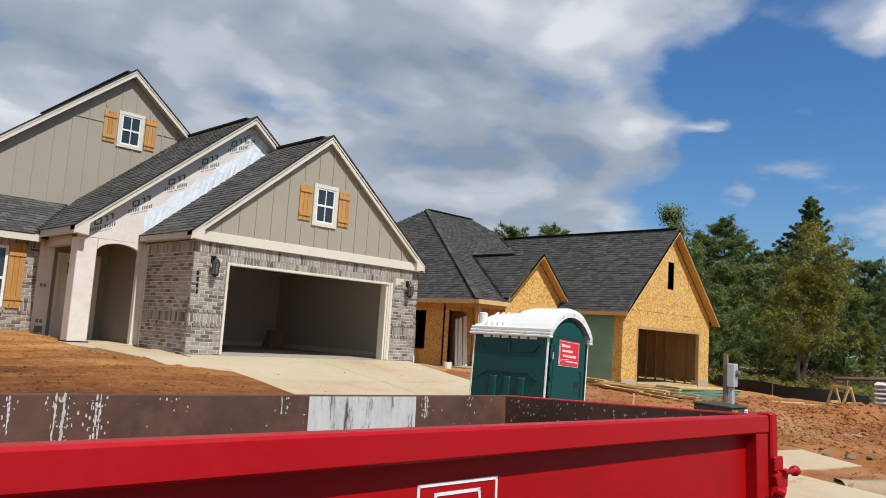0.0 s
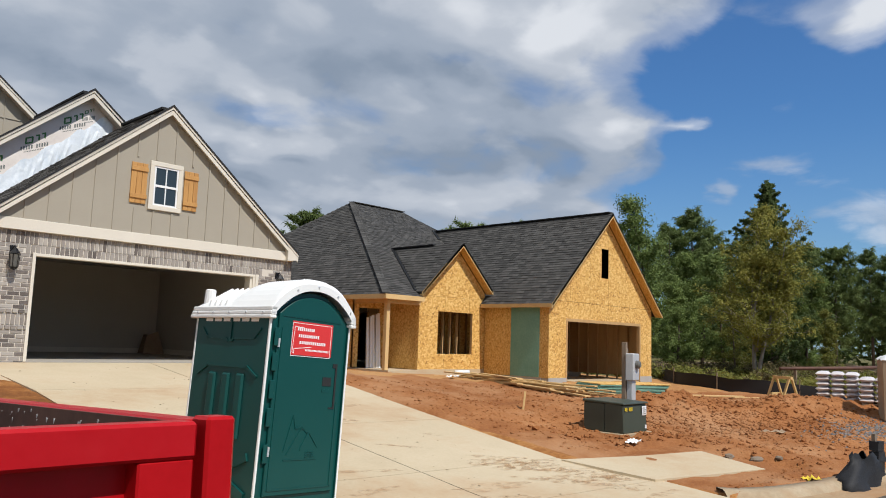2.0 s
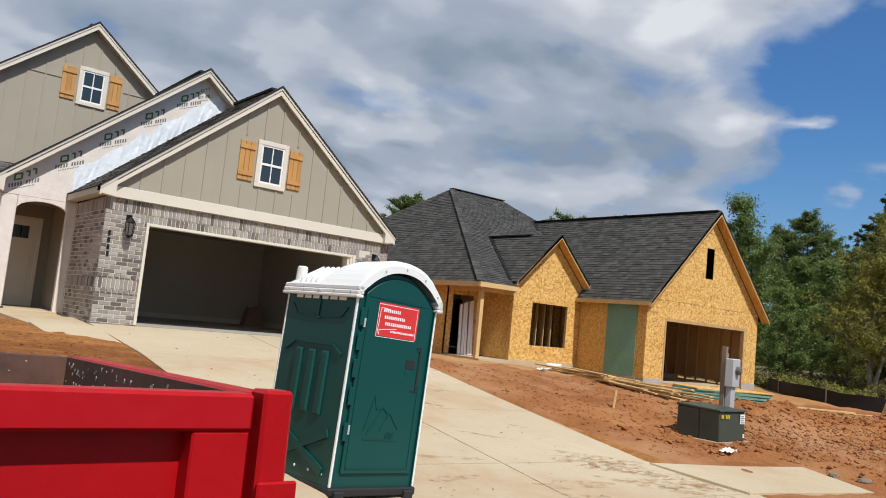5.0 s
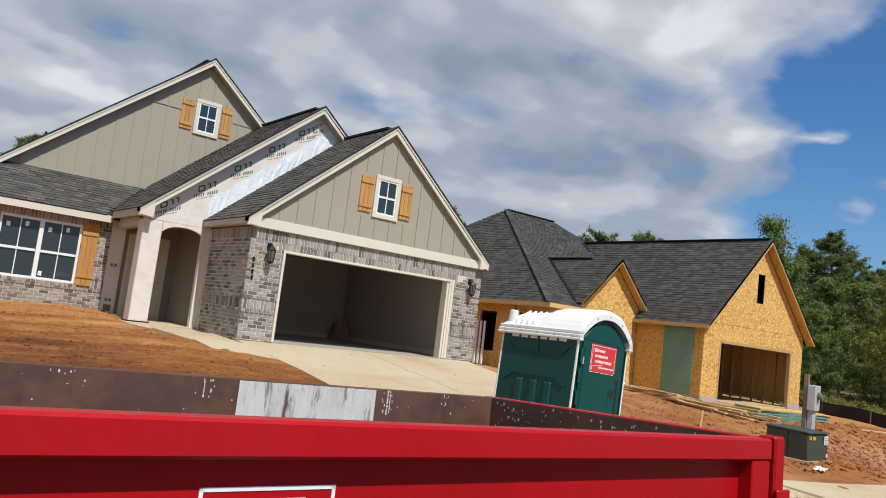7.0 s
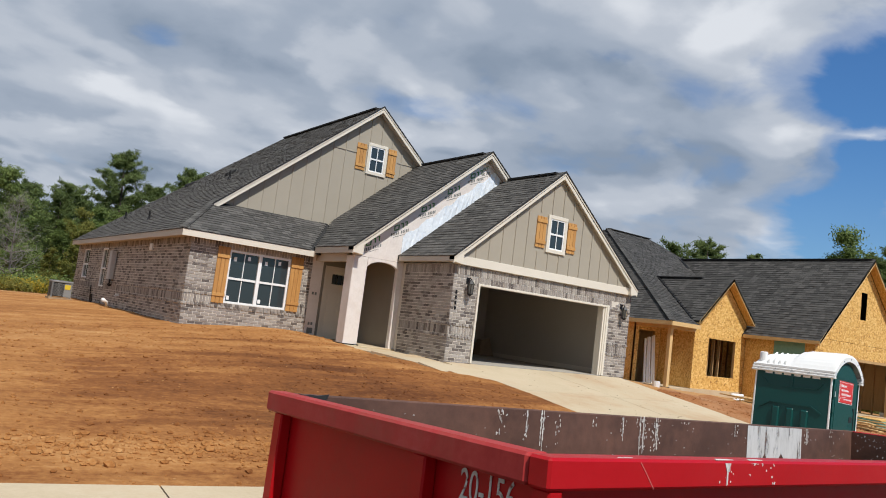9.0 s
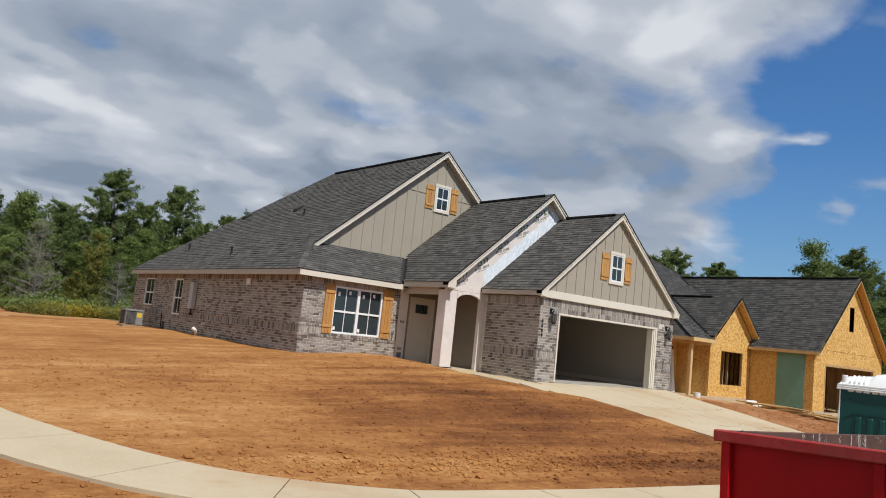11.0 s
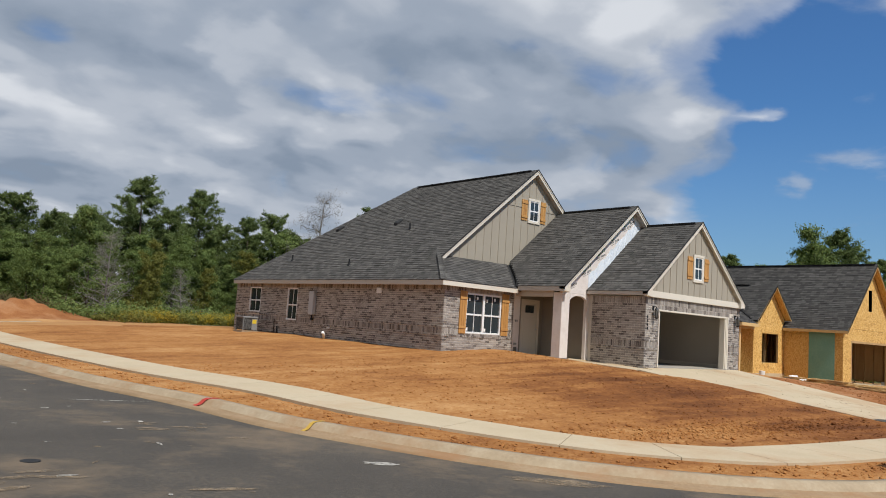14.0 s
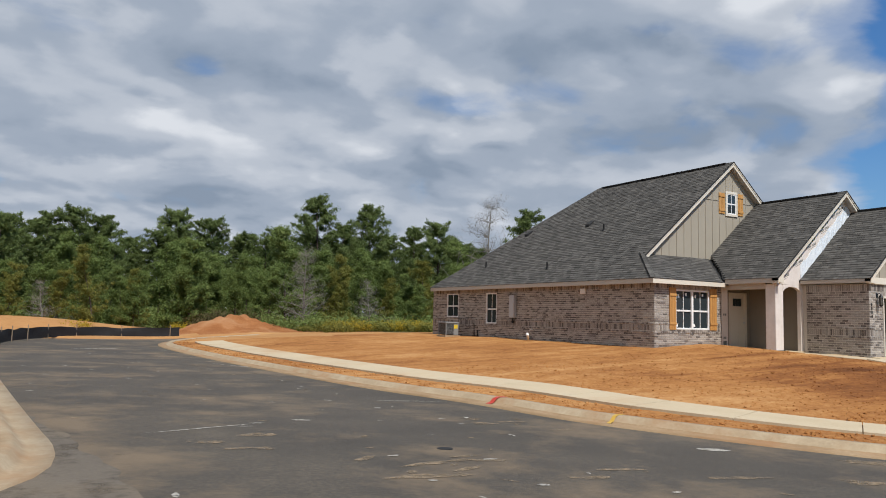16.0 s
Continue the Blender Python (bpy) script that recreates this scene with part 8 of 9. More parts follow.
def carton(x, y, yaw):
    z = ground_z(x, y)
    C = thing("wrapped_crate", "tall brown carton crate with white plastic over its top", "crate", (x, y, z), rz=yaw)
    M = fresh()
    box(M, -0.62, 0.62, -0.5, 0.5, 0.12, 1.62)
    part("carton", M, M_CARD, C, "", 0.01, local=True)
    for u in (-0.5, 0.0, 0.5):
        M = fresh()
        box(M, u - 0.06, u + 0.06, -0.5, 0.5, 0.0, 0.12)
        part("skid", M, M_OLDWOOD, C, local=True)
    M = fresh()
    nu = 12
    for j in range(nu + 1):
        for i in range(nu + 1):
            u, v = -1 + 2 * i / nu, -1 + 2 * j / nu
            M[0].append((u * 0.64, v * 0.52, 1.625 + 0.13 * (1 - max(abs(u), abs(v)) ** 6) + 0.02 * math.sin(5 * u + 3 * v)))
    for j in range(nu):
        for i in range(nu):
            a = j * (nu + 1) + i
            M[1].append((a, a + 1, a + nu + 2, a + nu + 1))
    part("cover", M, M_WHITEP, C, "white plastic cover", 0, True, local=True)
    for u, v in ((-0.62, -0.5), (0.6, -0.5)):
        M = fresh()
        box(M, u, u + 0.03, v - 0.012, v, 0.12, 1.62)
        part("edge_strip", M, M_LUMBER, C, local=True)


carton(26.15, 5.25, 20)


def silt_sack(x, y):
    z = ground_z(x, y)
    S = thing("silt_fabric", "crumpled black silt-fence fabric heaped round a stake", "silt fabric", pose_=pose(x, y, z, 0, 0, -8) @ Matrix.Diagonal((1.75, 1.25, 1.12, 1)))
    r_ = random.Random(8)
    M = fresh()
    nu, nv = 18, 12
    for j in range(nv + 1):
        for i in range(nu):
            a = 2 * math.pi * i / nu
            t = j / nv
            rad = (0.42 - 0.30 * t) * (1 + 0.25 * math.sin(3 * a + 5 * t) + 0.12 * math.sin(7 * a - 9 * t))
            M[0].append((math.cos(a) * rad * 1.2 + 0.10 * t * math.sin(9 * t), math.sin(a) * rad * 0.7, 0.75 * t + 0.05 * math.sin(4 * a + 6 * t) * t - 0.03))
    for j in range(nv):
        for i in range(nu):
            i2 = (i + 1) % nu
            M[1].append((j * nu + i, j * nu + i2, (j + 1) * nu + i2, (j + 1) * nu + i))
    part("fabric", M, M_SILT, S, "", 0, True, local=True)
    M = fresh()
    box(M, 0.32, 0.36, -0.02, 0.02, -0.2, 0.98)
    part("stake", M, M_OLDWOOD, S, local=True)
    M = fresh()
    for k in range(6):
        zz = 0.05 + k * 0.14
        hexa(M, [(0.30, -0.06, zz), (0.50, -0.05 + 0.03 * (k % 2), zz - 0.02), (0.50, 0.0, zz), (0.30, 0.04, zz), (0.31, -0.07, zz + 0.13), (0.49, -0.03, zz + 0.12), (0.49, 0.02, zz + 0.12), (0.31, 0.05, zz + 0.13)])
    part("fold", M, M_SILT, S, local=True)


silt_sack(16.75, 3.72)


def silt_fence(name, stations, height, label, droop=0.08, group=""):
    """Black fabric on stakes along a line of stations, each (x, y)."""
    line = [Vector(p) for p in stations]
    F = thing(name, label, "silt fence", (line[0].x, line[0].y, 0))
    M = fresh()
    dense = spline(stations, 0.5)
    k = 0
    for p in dense:
        z = ground_z(p.x, p.y) if -14 < p.x < 36 and 2 < p.y < 60 else float(level(p.x, p.y))
        sag = droop * (0.5 + 0.5 * math.sin(k * 1.3)) * (0.6 + 0.4 * math.sin(k * 0.37))
        M[0].extend([(p.x, p.y, z - 0.05), (p.x + 0.05 * math.sin(k * 0.9), p.y + 0.05 * math.cos(k), z + height * 0.5), (p.x, p.y, z + height - sag)])
        k += 1
    for i in range(len(dense) - 1):
        a = 3 * i
        M[1].extend([(a, a + 3, a + 4, a + 1), (a + 1, a + 4, a + 5, a + 2)])
    part("fabric", M, M_SILT, F, "sagging black woven fabric", 0, True)
    for p in dense[::5]:
        z = float(level(p.x, p.y))
        M = fresh()
        box(M, p.x - 0.02, p.x + 0.02, p.y - 0.03, p.y + 0.01, z - 0.2, z + height + 0.12)
        part("stake", M, M_OLDWOOD, F)
    return F


silt_fence("silt_fence", [(38.0, 18.4), (34.2, 16.0), (32.4, 14.0), (32.0, 11.6), (32.6, 9.4)], 0.50, "sagging black silt fence along the lot edge")
silt_fence("silt_fence", [(-18.10, 8.55), (-17.80, 9.6), (-17.80, 11.6), (-17.90, 15.0), (-18.10, 19.5), (-18.22, 24.0)], 0.62, "black silt fence on leaning stakes behind the kerb", 0.12)
silt_fence("silt_fence", [(-17.9, 30.5), (-17.4, 37.0), (-16.4, 42.0), (-14.4, 46.6), (-12.0, 48.2), (-8.2, 46.8)], 0.52, "black silt fence across the street end")
silt_fence("silt_fence", [(-18.75, 6.4), (-18.75, 9.5), (-19.0, 13.0), (-19.4, 20.0)], 0.62, "black silt fence behind the street corner", 0.03)
for (x, y, lean) in ((-18.42, 10.1, 6), (-18.30, 10.9, -4), (-18.36, 9.5, 3)):
    plank(x, y, level(x, y) + 0.0, 0.95, 0.04, 0.03, 80, -90 + lean, "weathered wooden stake at the kerb", "stakes at the street corner", M_OLDWOOD, "stake")

# long rusty pole lying across the far weeds
M = fresh()
tube(M, [(33.0, 10.8, 0.05), (38.0, 9.8, 0.10), (43.0, 8.6, 0.22)], [0.07, 0.075, 0.08], 10)
tagged(new("steel_pole", mesh("steel_pole", M, M_RUST, 0, True)), "long rusty steel pole propped above the weeds", "pole")
for px_, py_, top in ((34.0, 10.62, 0.04), (41.5, 9.0, 0.16)):
    M = fresh()
    box(M, px_ - 0.05, px_ + 0.05, py_ - 0.05, py_ + 0.05, ground_z(px_, py_) - 0.1 if px_ < 36 else -1.2, top)
    tagged(new("timber_prop", mesh("timber_prop", M, M_OLDWOOD)), "short weathered timber prop under the pole", "prop", "pole props")


M_UNIT = mat("grey_unit_enamel", [(0.17, 0.175, 0.175), (0.24, 0.245, 0.245)], 3, 30, 0.5, 0, 0.05, 0.002)


def condenser(x, y):
    z = 0.10
    A = thing("air_conditioner", "grey outdoor air conditioning condenser beside the brick wall", "air conditioner", (x, y, z))

    def pt(name, fn, material, parent=A, label="", bevel=0.0):
        M = fresh()
        fn(M)
        return part(name, M, material, parent, label, bevel, local=True)

    pt("pad", lambda M: box(M, -0.42, 0.42, -0.42, 0.42, -0.15, 0.03), M_KERB)
    for u in (-0.36, 0.31):
        for v in (-0.36, 0.31):
            pt("post", lambda M: box(M, u, u + 0.05, v, v + 0.05, 0.03, 0.66), M_UNIT)
    pt("coil", lambda M: box(M, -0.33, 0.33, -0.33, 0.33, 0.06, 0.60), M_BLACKP, label="dark coil behind the louvres")
    for k in range(13):
        zz = 0.10 + k * 0.038
        pt("louvre", lambda M: (box(M, -0.36, 0.36, -0.36, -0.35, zz, zz + 0.012), box(M, -0.36, -0.35, -0.35, 0.36, zz, zz + 0.012)), M_UNIT)
    pt("cap", lambda M: box(M, -0.38, 0.38, -0.38, 0.38, 0.60, 0.68), M_UNIT, label="grey steel top cap", bevel=0.015)
    M = fresh()
    tube(M, [(0, 0, 0.68), (0, 0, 0.70)], [0.30, 0.29], 20)
    part("fan_guard", M, M_BLACKP, A, local=True)
    pt("label", lambda M: box(M, 0.10, 0.30, -0.385, -0.375, 0.36, 0.54), M_YELLOW, label="yellow energy label")
    pt("panel", lambda M: box(M, 0.08, 0.355, -0.375, -0.362, 0.06, 0.58), M_UNIT)


condenser(1.75, 33.1)
# white drain elbow on the soil by the west wall
M = fresh()
tube(M, [(2.35, 27.4, 0.12), (2.30, 27.35, 0.28), (2.15, 27.2, 0.34)], [0.055, 0.055, 0.07], 10)
tagged(new("drain_elbow", mesh("drain_elbow", M, M_WHITEP, 0, True)), "white plastic drain elbow by the brick wall", "pipe")
# pipes before the timber house, a bucket by the garage
M = fresh()
tube(M, [(21.9, 16.9, -0.33), (22.4, 16.75, -0.32)], [0.06, 0.06], 10)
tagged(new("drain_pipe", mesh("drain_pipe", M, M_WHITEP, 0, True)), "short white plastic pipe on the soil", "pipe")
M = fresh()
tube(M, [(15.35, 15.1, -0.25), (15.35, 15.1, 0.02)], [0.10, 0.125], 14)
tagged(new("bucket", mesh("bucket", M, M_WHITEP)), "small white bucket on the soil", "bucket")
# a heap in the garage: leaning brown carton sheet
M = fresh()
hexa(M, [(13.78, 21.7, 0.0), (14.38, 21.6, 0.0), (14.34, 22.15, 0.0), (13.84, 22.2, 0.0), (13.92, 21.85, 0.52), (14.22, 21.75, 0.66), (14.26, 22.1, 0.54), (13.95, 22.12, 0.56)])
tagged(new("carton", mesh("carton", M, M_CARD, 0.01)), "crushed brown carton on the garage floor", "carton")
# manhole in the street
M = fresh()
tube(M, [(-12.84, 8.94, level(-12.84, 8.94) - 0.13), (-12.84, 8.94, level(-12.84, 8.94) - 0.103)], [0.095, 0.095], 18)
tagged(new("valve_cover", mesh("valve_cover", M, M_RIDGE)), "small round iron valve cover in the asphalt", "manhole cover")
# paint on the kerb
for (k, col, nm, lab) in ((0, plain("red_marking", (0.45, 0.05, 0.03)), "kerb_mark", "red survey paint mark on the kerb"), (1, plain("yellow_marking", (0.50, 0.31, 0.05)), "kerb_mark", "yellow survey paint mark on the kerb")):
    px_, py_ = ((-9.02, 13.35), (-8.72, 10.4))[k]
    i_ = min(range(len(KERB)), key=lambda q: (KERB[q] - Vector((px_, py_))).length)
    p, q = KERB[i_], KERB[i_ + 1]
    tdir = (q - p).normalized()
    nrm = Vector((-tdir.y, tdir.x))
    base = float(level(p.x, p.y))
    M = fresh()
    for (d0, z0), (d1, z1) in zip([(0.10, 0.018), (-0.10, 0.023), (-0.17, 0.003), (-0.26, -0.072)], [(-0.10, 0.023), (-0.17, 0.003), (-0.26, -0.072), (-0.36, -0.096)]):
        a, b = p + nrm * d0, p + nrm * d1
        w = tdir * (0.06 if k == 0 else 0.035)
        hexa(M, [(a.x - w.x, a.y - w.y, base + z0), (a.x + w.x, a.y + w.y, base + z0), (b.x + w.x, b.y + w.y, base + z1), (b.x - w.x, b.y - w.y, base + z1),
                 (a.x - w.x, a.y - w.y, base + z0 + 0.004), (a.x + w.x, a.y + w.y, base + z0 + 0.004), (b.x + w.x, b.y + w.y, base + z1 + 0.004), (b.x - w.x, b.y - w.y, base + z1 + 0.004)])
    tagged(new(nm, mesh(nm, M, col)), lab, "paint mark", "", "structure")


def clods():
    """Lumps of clay and stones strewn over the lots: too many to count."""
    r_ = random.Random(77)
    g = (1 + 5 ** 0.5) / 2
    base = [Vector(v).normalized() for v in ((-1, g, 0), (1, g, 0), (-1, -g, 0), (1, -g, 0), (0, -1, g), (0, 1, g), (0, -1, -g), (0, 1, -g), (g, 0, -1), (g, 0, 1), (-g, 0, -1), (-g, 0, 1))]
    tri = ((0, 11, 5), (0, 5, 1), (0, 1, 7), (0, 7, 10), (0, 10, 11), (1, 5, 9), (5, 11, 4), (11, 10, 2), (10, 7, 6), (7, 1, 8), (3, 9, 4), (3, 4, 2), (3, 2, 6), (3, 6, 8), (3, 8, 9), (4, 9, 5), (2, 4, 11), (6, 2, 10), (8, 6, 7), (9, 8, 1))
    sets = {0: ([], []), 1: ([], []), 2: ([], [])}
    zones = []
    for _ in range(5200):
        zones.append((r_.uniform(14, 29), r_.uniform(4.2, 14.0), abs(r_.gauss(0, 0.013)) + 0.006, 1))
    for _ in range(4200):
        zones.append((r_.gauss(21.5, 3.2), r_.gauss(7.6, 1.3), abs(r_.gauss(0, 0.024)) + 0.006, 1))
    for _ in range(6500):
        zones.append((r_.uniform(-9.5, 7.4), r_.uniform(4.6, 20), abs(r_.gauss(0, 0.011)) + 0.005, 0))
    for _ in range(1800):
        zones.append((r_.gauss(-1, 3), r_.gauss(8.2, 0.35), abs(r_.gauss(0, 0.016)) + 0.006, 0))
    for _ in range(800):
        zones.append((r_.uniform(-9.0, 7.4), r_.uniform(4.8, 17), r_.uniform(0.005, 0.013), 2))
    for _ in range(500):
        zones.append((r_.uniform(14, 25), r_.uniform(4.2, 12.0), r_.uniform(0.006, 0.018), 2))
    for _ in range(1700):
        q = r_.choice(KERB[12:])
        zones.append((q.x + r_.uniform(-0.2, 1.1), q.y + r_.uniform(0.2, 1.0), abs(r_.gauss(0, 0.015)) + 0.006, 0))
    dn = distance_to(ALL_NORTH, np.array([z[0] for z in zones]), np.array([z[1] for z in zones]))
    for (x, y, s, k), d in zip(zones, dn):
        if d < 0.12 or (1.0 < d < 2.5 and x < 8) or (7.4 < x < 14.2 and 3 < y < 15.8) or y > 20.2 and x > 2 or (12 < x < 16.9 and 4.8 < y < 6.9) or (x > 19.6 and y > 17.4):
            continue
        V, F = sets[k]
        z = ground_z(x, y)
        b = len(V)
        for v in base:
            j = 0.65 + 0.7 * r_.random()
            V.append((x + v.x * s * j * 1.15, y + v.y * s * j, z + v.z * s * j * 0.8 + s * 0.25))
        F.extend([tuple(b + i for i in t) for t in tri])
    for k, (nm, ma, lab) in enumerate((("clay_clods", M_DIRT, "small clay clods and pebbles on the graded lot"), ("clay_lumps", M_CHURN, "broken red clay lumps on the churned lot"), ("pebbles", M_TAN, "small pale pebbles on the graded clay"))):
        ob = new(nm, raw(nm, sets[k][0], sets[k][1], ma))
        tagged(ob, lab, "soil", "", "stuff")


clods()

# ---- small things ----
def road_z(x, y):
    return float(level(x, y)) - 0.104


def road_marks():
    """Scuffs, plaster smears and clay patches on the asphalt."""
    r_ = random.Random(41)
    sets = {"pale": fresh(), "clay": fresh()}

    def patch(key, x, y, length, width, yaw, ragged=0.35):
        M = sets[key]
        n, w0 = 20, r_.uniform(0, 6.28)
        b = len(M[0])
        c, s = math.cos(radians(yaw)), math.sin(radians(yaw))
        M[0].append((x, y, road_z(x, y)))
        for i in range(n):
            a = 2 * math.pi * i / n
            k = 1 + ragged * 0.5 * (math.sin(2 * a + w0) + 0.6 * math.sin(5 * a + 2 * w0))
            u, v = math.cos(a) * length / 2 * k, math.sin(a) * width / 2 * k
            px, py = x + u * c - v * s, y + u * s + v * c
            M[0].append((px, py, road_z(px, py)))
        for i in range(n):
            M[1].append((b, b + 1 + i, b + 1 + (i + 1) % n))

    for x, y, ln, wd, yaw in ((-13.9, 35.0, 1.6, 0.30, 5), (-10.9, 24.0, 1.4, 0.14, -60), (-10.35, 14.4, 1.2, 0.07, -20), (-15.2, 11.1, 1.8, 0.05, 25), (-13.6, 11.8, 0.3, 0.12, 0), (-9.2, 8.0, 0.5, 0.18, -30)):
        patch("pale", x, y, ln, wd, yaw)
    for x, y, ln, wd, yaw in ((-14.7, 10.4, 0.5, 0.25, 20), (-13.4, 8.1, 0.9, 0.16, 15), (-14.1, 8.5, 0.5, 0.10, 40), (-12.8, 8.1, 0.5, 0.12, -10), (-15.4, 9.9, 0.4, 0.16, 0), (-7.8, 6.4, 1.4, 0.3, -40), (-6.2, 4.6, 1.5, 0.3, -35)):
        patch("clay", x, y, ln, wd, yaw, 0.5)
    for x, y, ln, wd, yaw in ((-13.9, 7.45, 0.8, 0.22, 5), (-12.9, 8.4, 0.35, 0.12, 0), (-11.6, 7.25, 0.5, 0.14, -15), (-12.2, 6.95, 0.45, 0.13, 10), (-15.2, 9.4, 0.30, 0.16, 0), (-14.95, 9.35, 0.28, 0.15, 10), (-13.3, 7.7, 0.5, 0.10, 30), (-10.6, 6.5, 0.7, 0.14, -20), (-9.4, 5.8, 0.6, 0.12, -25)):
        patch("clay", x, y, ln, wd, yaw, 0.6)
    for _ in range(170):
        x, y = r_.uniform(-17, -10.6), r_.uniform(4.5, 34)
        patch(r_.choice(("pale", "clay", "clay")), x, y, r_.uniform(0.05, 0.22), r_.uniform(0.03, 0.10), r_.uniform(0, 180), 0.5)
    for _ in range(60):
        q = r_.choice(KERB[18:])
        x, y = q.x - r_.uniform(0.9, 2.2), q.y - r_.uniform(0.6, 1.6)
        patch("clay", x, y, r_.uniform(0.1, 0.6), r_.uniform(0.04, 0.14), r_.uniform(-60, 0), 0.5)
    tagged(new("plaster_smears", raw("plaster_smears", *sets["pale"], M_ROADPALE)), "pale plaster smears and flakes on the asphalt", "stain", "", "stuff")
    tagged(new("clay_smears", raw("clay_smears", *sets["clay"], M_ROADDUST)), "tan clay smears on the asphalt", "stain", "", "stuff")


def dust_film():
    """A lane of clay dust tracked over the asphalt where the side street turns off."""
    rows, cols = 46, 12
    M = fresh()
    for j in range(rows + 1):
        y = 13.2 - 8.4 * j / rows
        east = -17.25 + 0.42 * min(1, (13.2 - y) / 2.6) + 0.09 * max(0, 10.6 - y) + 0.04 * math.sin(y * 3.1) + 0.03 * math.sin(y * 7.7)
        west = -17.5 if y > 9 else -17.5 - 0.55 * (9 - y) ** 1.3
        for i in range(cols + 1):
            x = west + (east - west) * i / cols
            M[0].append((x, y, road_z(x, y)))
    for j in range(rows):
        for i in range(cols):
            a = j * (cols + 1) + i
            M[1].append((a, a + cols + 1, a + cols + 2, a + 1))
    tagged(new("clay_dust", raw("clay_dust", *M, M_ASPHDUST)), "thin tan clay dust over the asphalt", "dust", "", "stuff")


road_marks()
dust_film()


def drive_litter():
    """Clay smears, dry leaves and crumbs on the pale concrete."""
    r_ = random.Random(52)
    C, Lf = fresh(), fresh()

    def smear(x, y, ln, wd, yaw):
        n, b, w0 = 20, len(C[0]), r_.uniform(0, 6.28)
        c, s = math.cos(radians(yaw)), math.sin(radians(yaw))
        C[0].append((x, y, float(drive_z(x, y)) + 0.005))
        for i in range(n):
            a = 2 * math.pi * i / n
            k = 1 + 0.25 * (math.sin(2 * a + w0) + 0.7 * math.sin(5 * a + 2 * w0))
            u, v = math.cos(a) * ln / 2 * k, math.sin(a) * wd / 2 * k
            px, py = x + u * c - v * s, y + u * s + v * c
            C[0].append((px, py, float(drive_z(px, py)) + 0.005))
        for i in range(n):
            C[1].append((b, b + 1 + i, b + 1 + (i + 1) % n))

    for _ in range(26):
        x, y = r_.uniform(8.4, 13.2), r_.uniform(4.6, 11.5)
        smear(x, y, r_.uniform(0.3, 1.1), r_.uniform(0.08, 0.28), r_.uniform(-40, 10))
    for _ in range(9):
        smear(r_.uniform(11.9, 13.3), r_.uniform(5.6, 7.2), r_.uniform(0.7, 1.6), r_.uniform(0.2, 0.55), r_.uniform(-40, 0))
    for x, y, ln, wd in ((11.1, 6.15, 1.3, 0.3), (9.7, 7.3, 1.6, 0.14), (12.9, 6.0, 1.5, 0.5)):
        smear(x, y, ln, wd, -8)
    for _ in range(190):
        x, y = r_.uniform(8.2, 13.8), r_.uniform(4.4, 15.3)
        if x > 13.3 and y < 9:
            continue
        z = float(drive_z(x, y)) + 0.006
        a, s = r_.uniform(0, 6.28), r_.uniform(0.010, 0.030)
        b = len(Lf[0])
        Lf[0].extend([(x - s * math.cos(a), y - s * math.sin(a), z), (x + s * 0.4 * math.sin(a), y - s * 0.4 * math.cos(a), z + s * 0.3), (x + s * math.cos(a), y + s * math.sin(a), z + s * 0.1), (x - s * 0.4 * math.sin(a), y + s * 0.4 * math.cos(a), z + s * 0.2)])
        Lf[1].append((b, b + 1, b + 2, b + 3))
    tagged(new("drive_smears", raw("drive_smears", *C, M_DUST)), "orange clay smears across the concrete drive", "stain", "", "stuff")
    tagged(new("leaf_litter", raw("leaf_litter", *Lf, M_SCRUB)), "dry brown leaf litter on the drive", "litter", "", "stuff")


drive_litter()


def stones(name, count, place, size, material, label, category, seed):
    r_ = random.Random(seed)
    V, F = [], []
    base = [Vector(v) for v in ((1, 0, 0), (-1, 0, 0), (0, 1, 0), (0, -1, 0), (0, 0, 1), (0, 0, -1))]
    faces = ((0, 2, 4), (2, 1, 4), (1, 3, 4), (3, 0, 4), (2, 0, 5), (1, 2, 5), (3, 1, 5), (0, 3, 5))
    for _ in range(count):
        x, y = place(r_)
        s = size * r_.uniform(0.5, 1.6)
        z = ground_z(x, y) + s * 0.2
        b = len(V)
        for v in base:
            j = 0.7 + 0.6 * r_.random()
            V.append((x + v.x * s * j, y + v.y * s * j, z + v.z * s * j * 0.8))
        F.extend([tuple(b + i for i in t) for t in faces])
    tagged(new(name, raw(name, V, F, material)), label, category, "", "stuff")


stones("gravel", 1500, lambda r_: (r_.gauss(23.8, 1.3), r_.gauss(5.3, 0.45)), 0.022, M_GRAVEL, "patch of loose grey gravel by the kerb", "gravel", 61)


def rubble(x, y, sx, sy, sz, yaw, seed):
    """A broken lump of dark mortar."""
    r_ = random.Random(seed)
    M = fresh()
    n = 10
    for j, (k, h) in enumerate(((0.9, -0.05), (1.0, 0.35), (0.8, 0.8), (0.35, 1.0))):
        for i in range(n):
            a = 2 * math.pi * i / n
            q = k * (1 + r_.uniform(-0.18, 0.18))
            M[0].append((math.cos(a) * sx * q, math.sin(a) * sy * q, sz * (h + r_.uniform(-0.08, 0.08))))
    for j in range(3):
        for i in range(n):
            M[1].append((j * n + i, j * n + (i + 1) % n, (j + 1) * n + (i + 1) % n, (j + 1) * n + i))
    M[1].append(tuple(3 * n + i for i in range(n)))
    M[1].append(tuple(reversed(range(n))))
    ob = new("mortar_lump", mesh("mortar_lump", M, M_SLABD))
    ob.matrix_basis = pose(x, y, ground_z(x, y), 0, 0, yaw)
    tagged(ob, "dark grey broken mortar lump in the soil", "rubble", "mortar lumps by the paving stub")


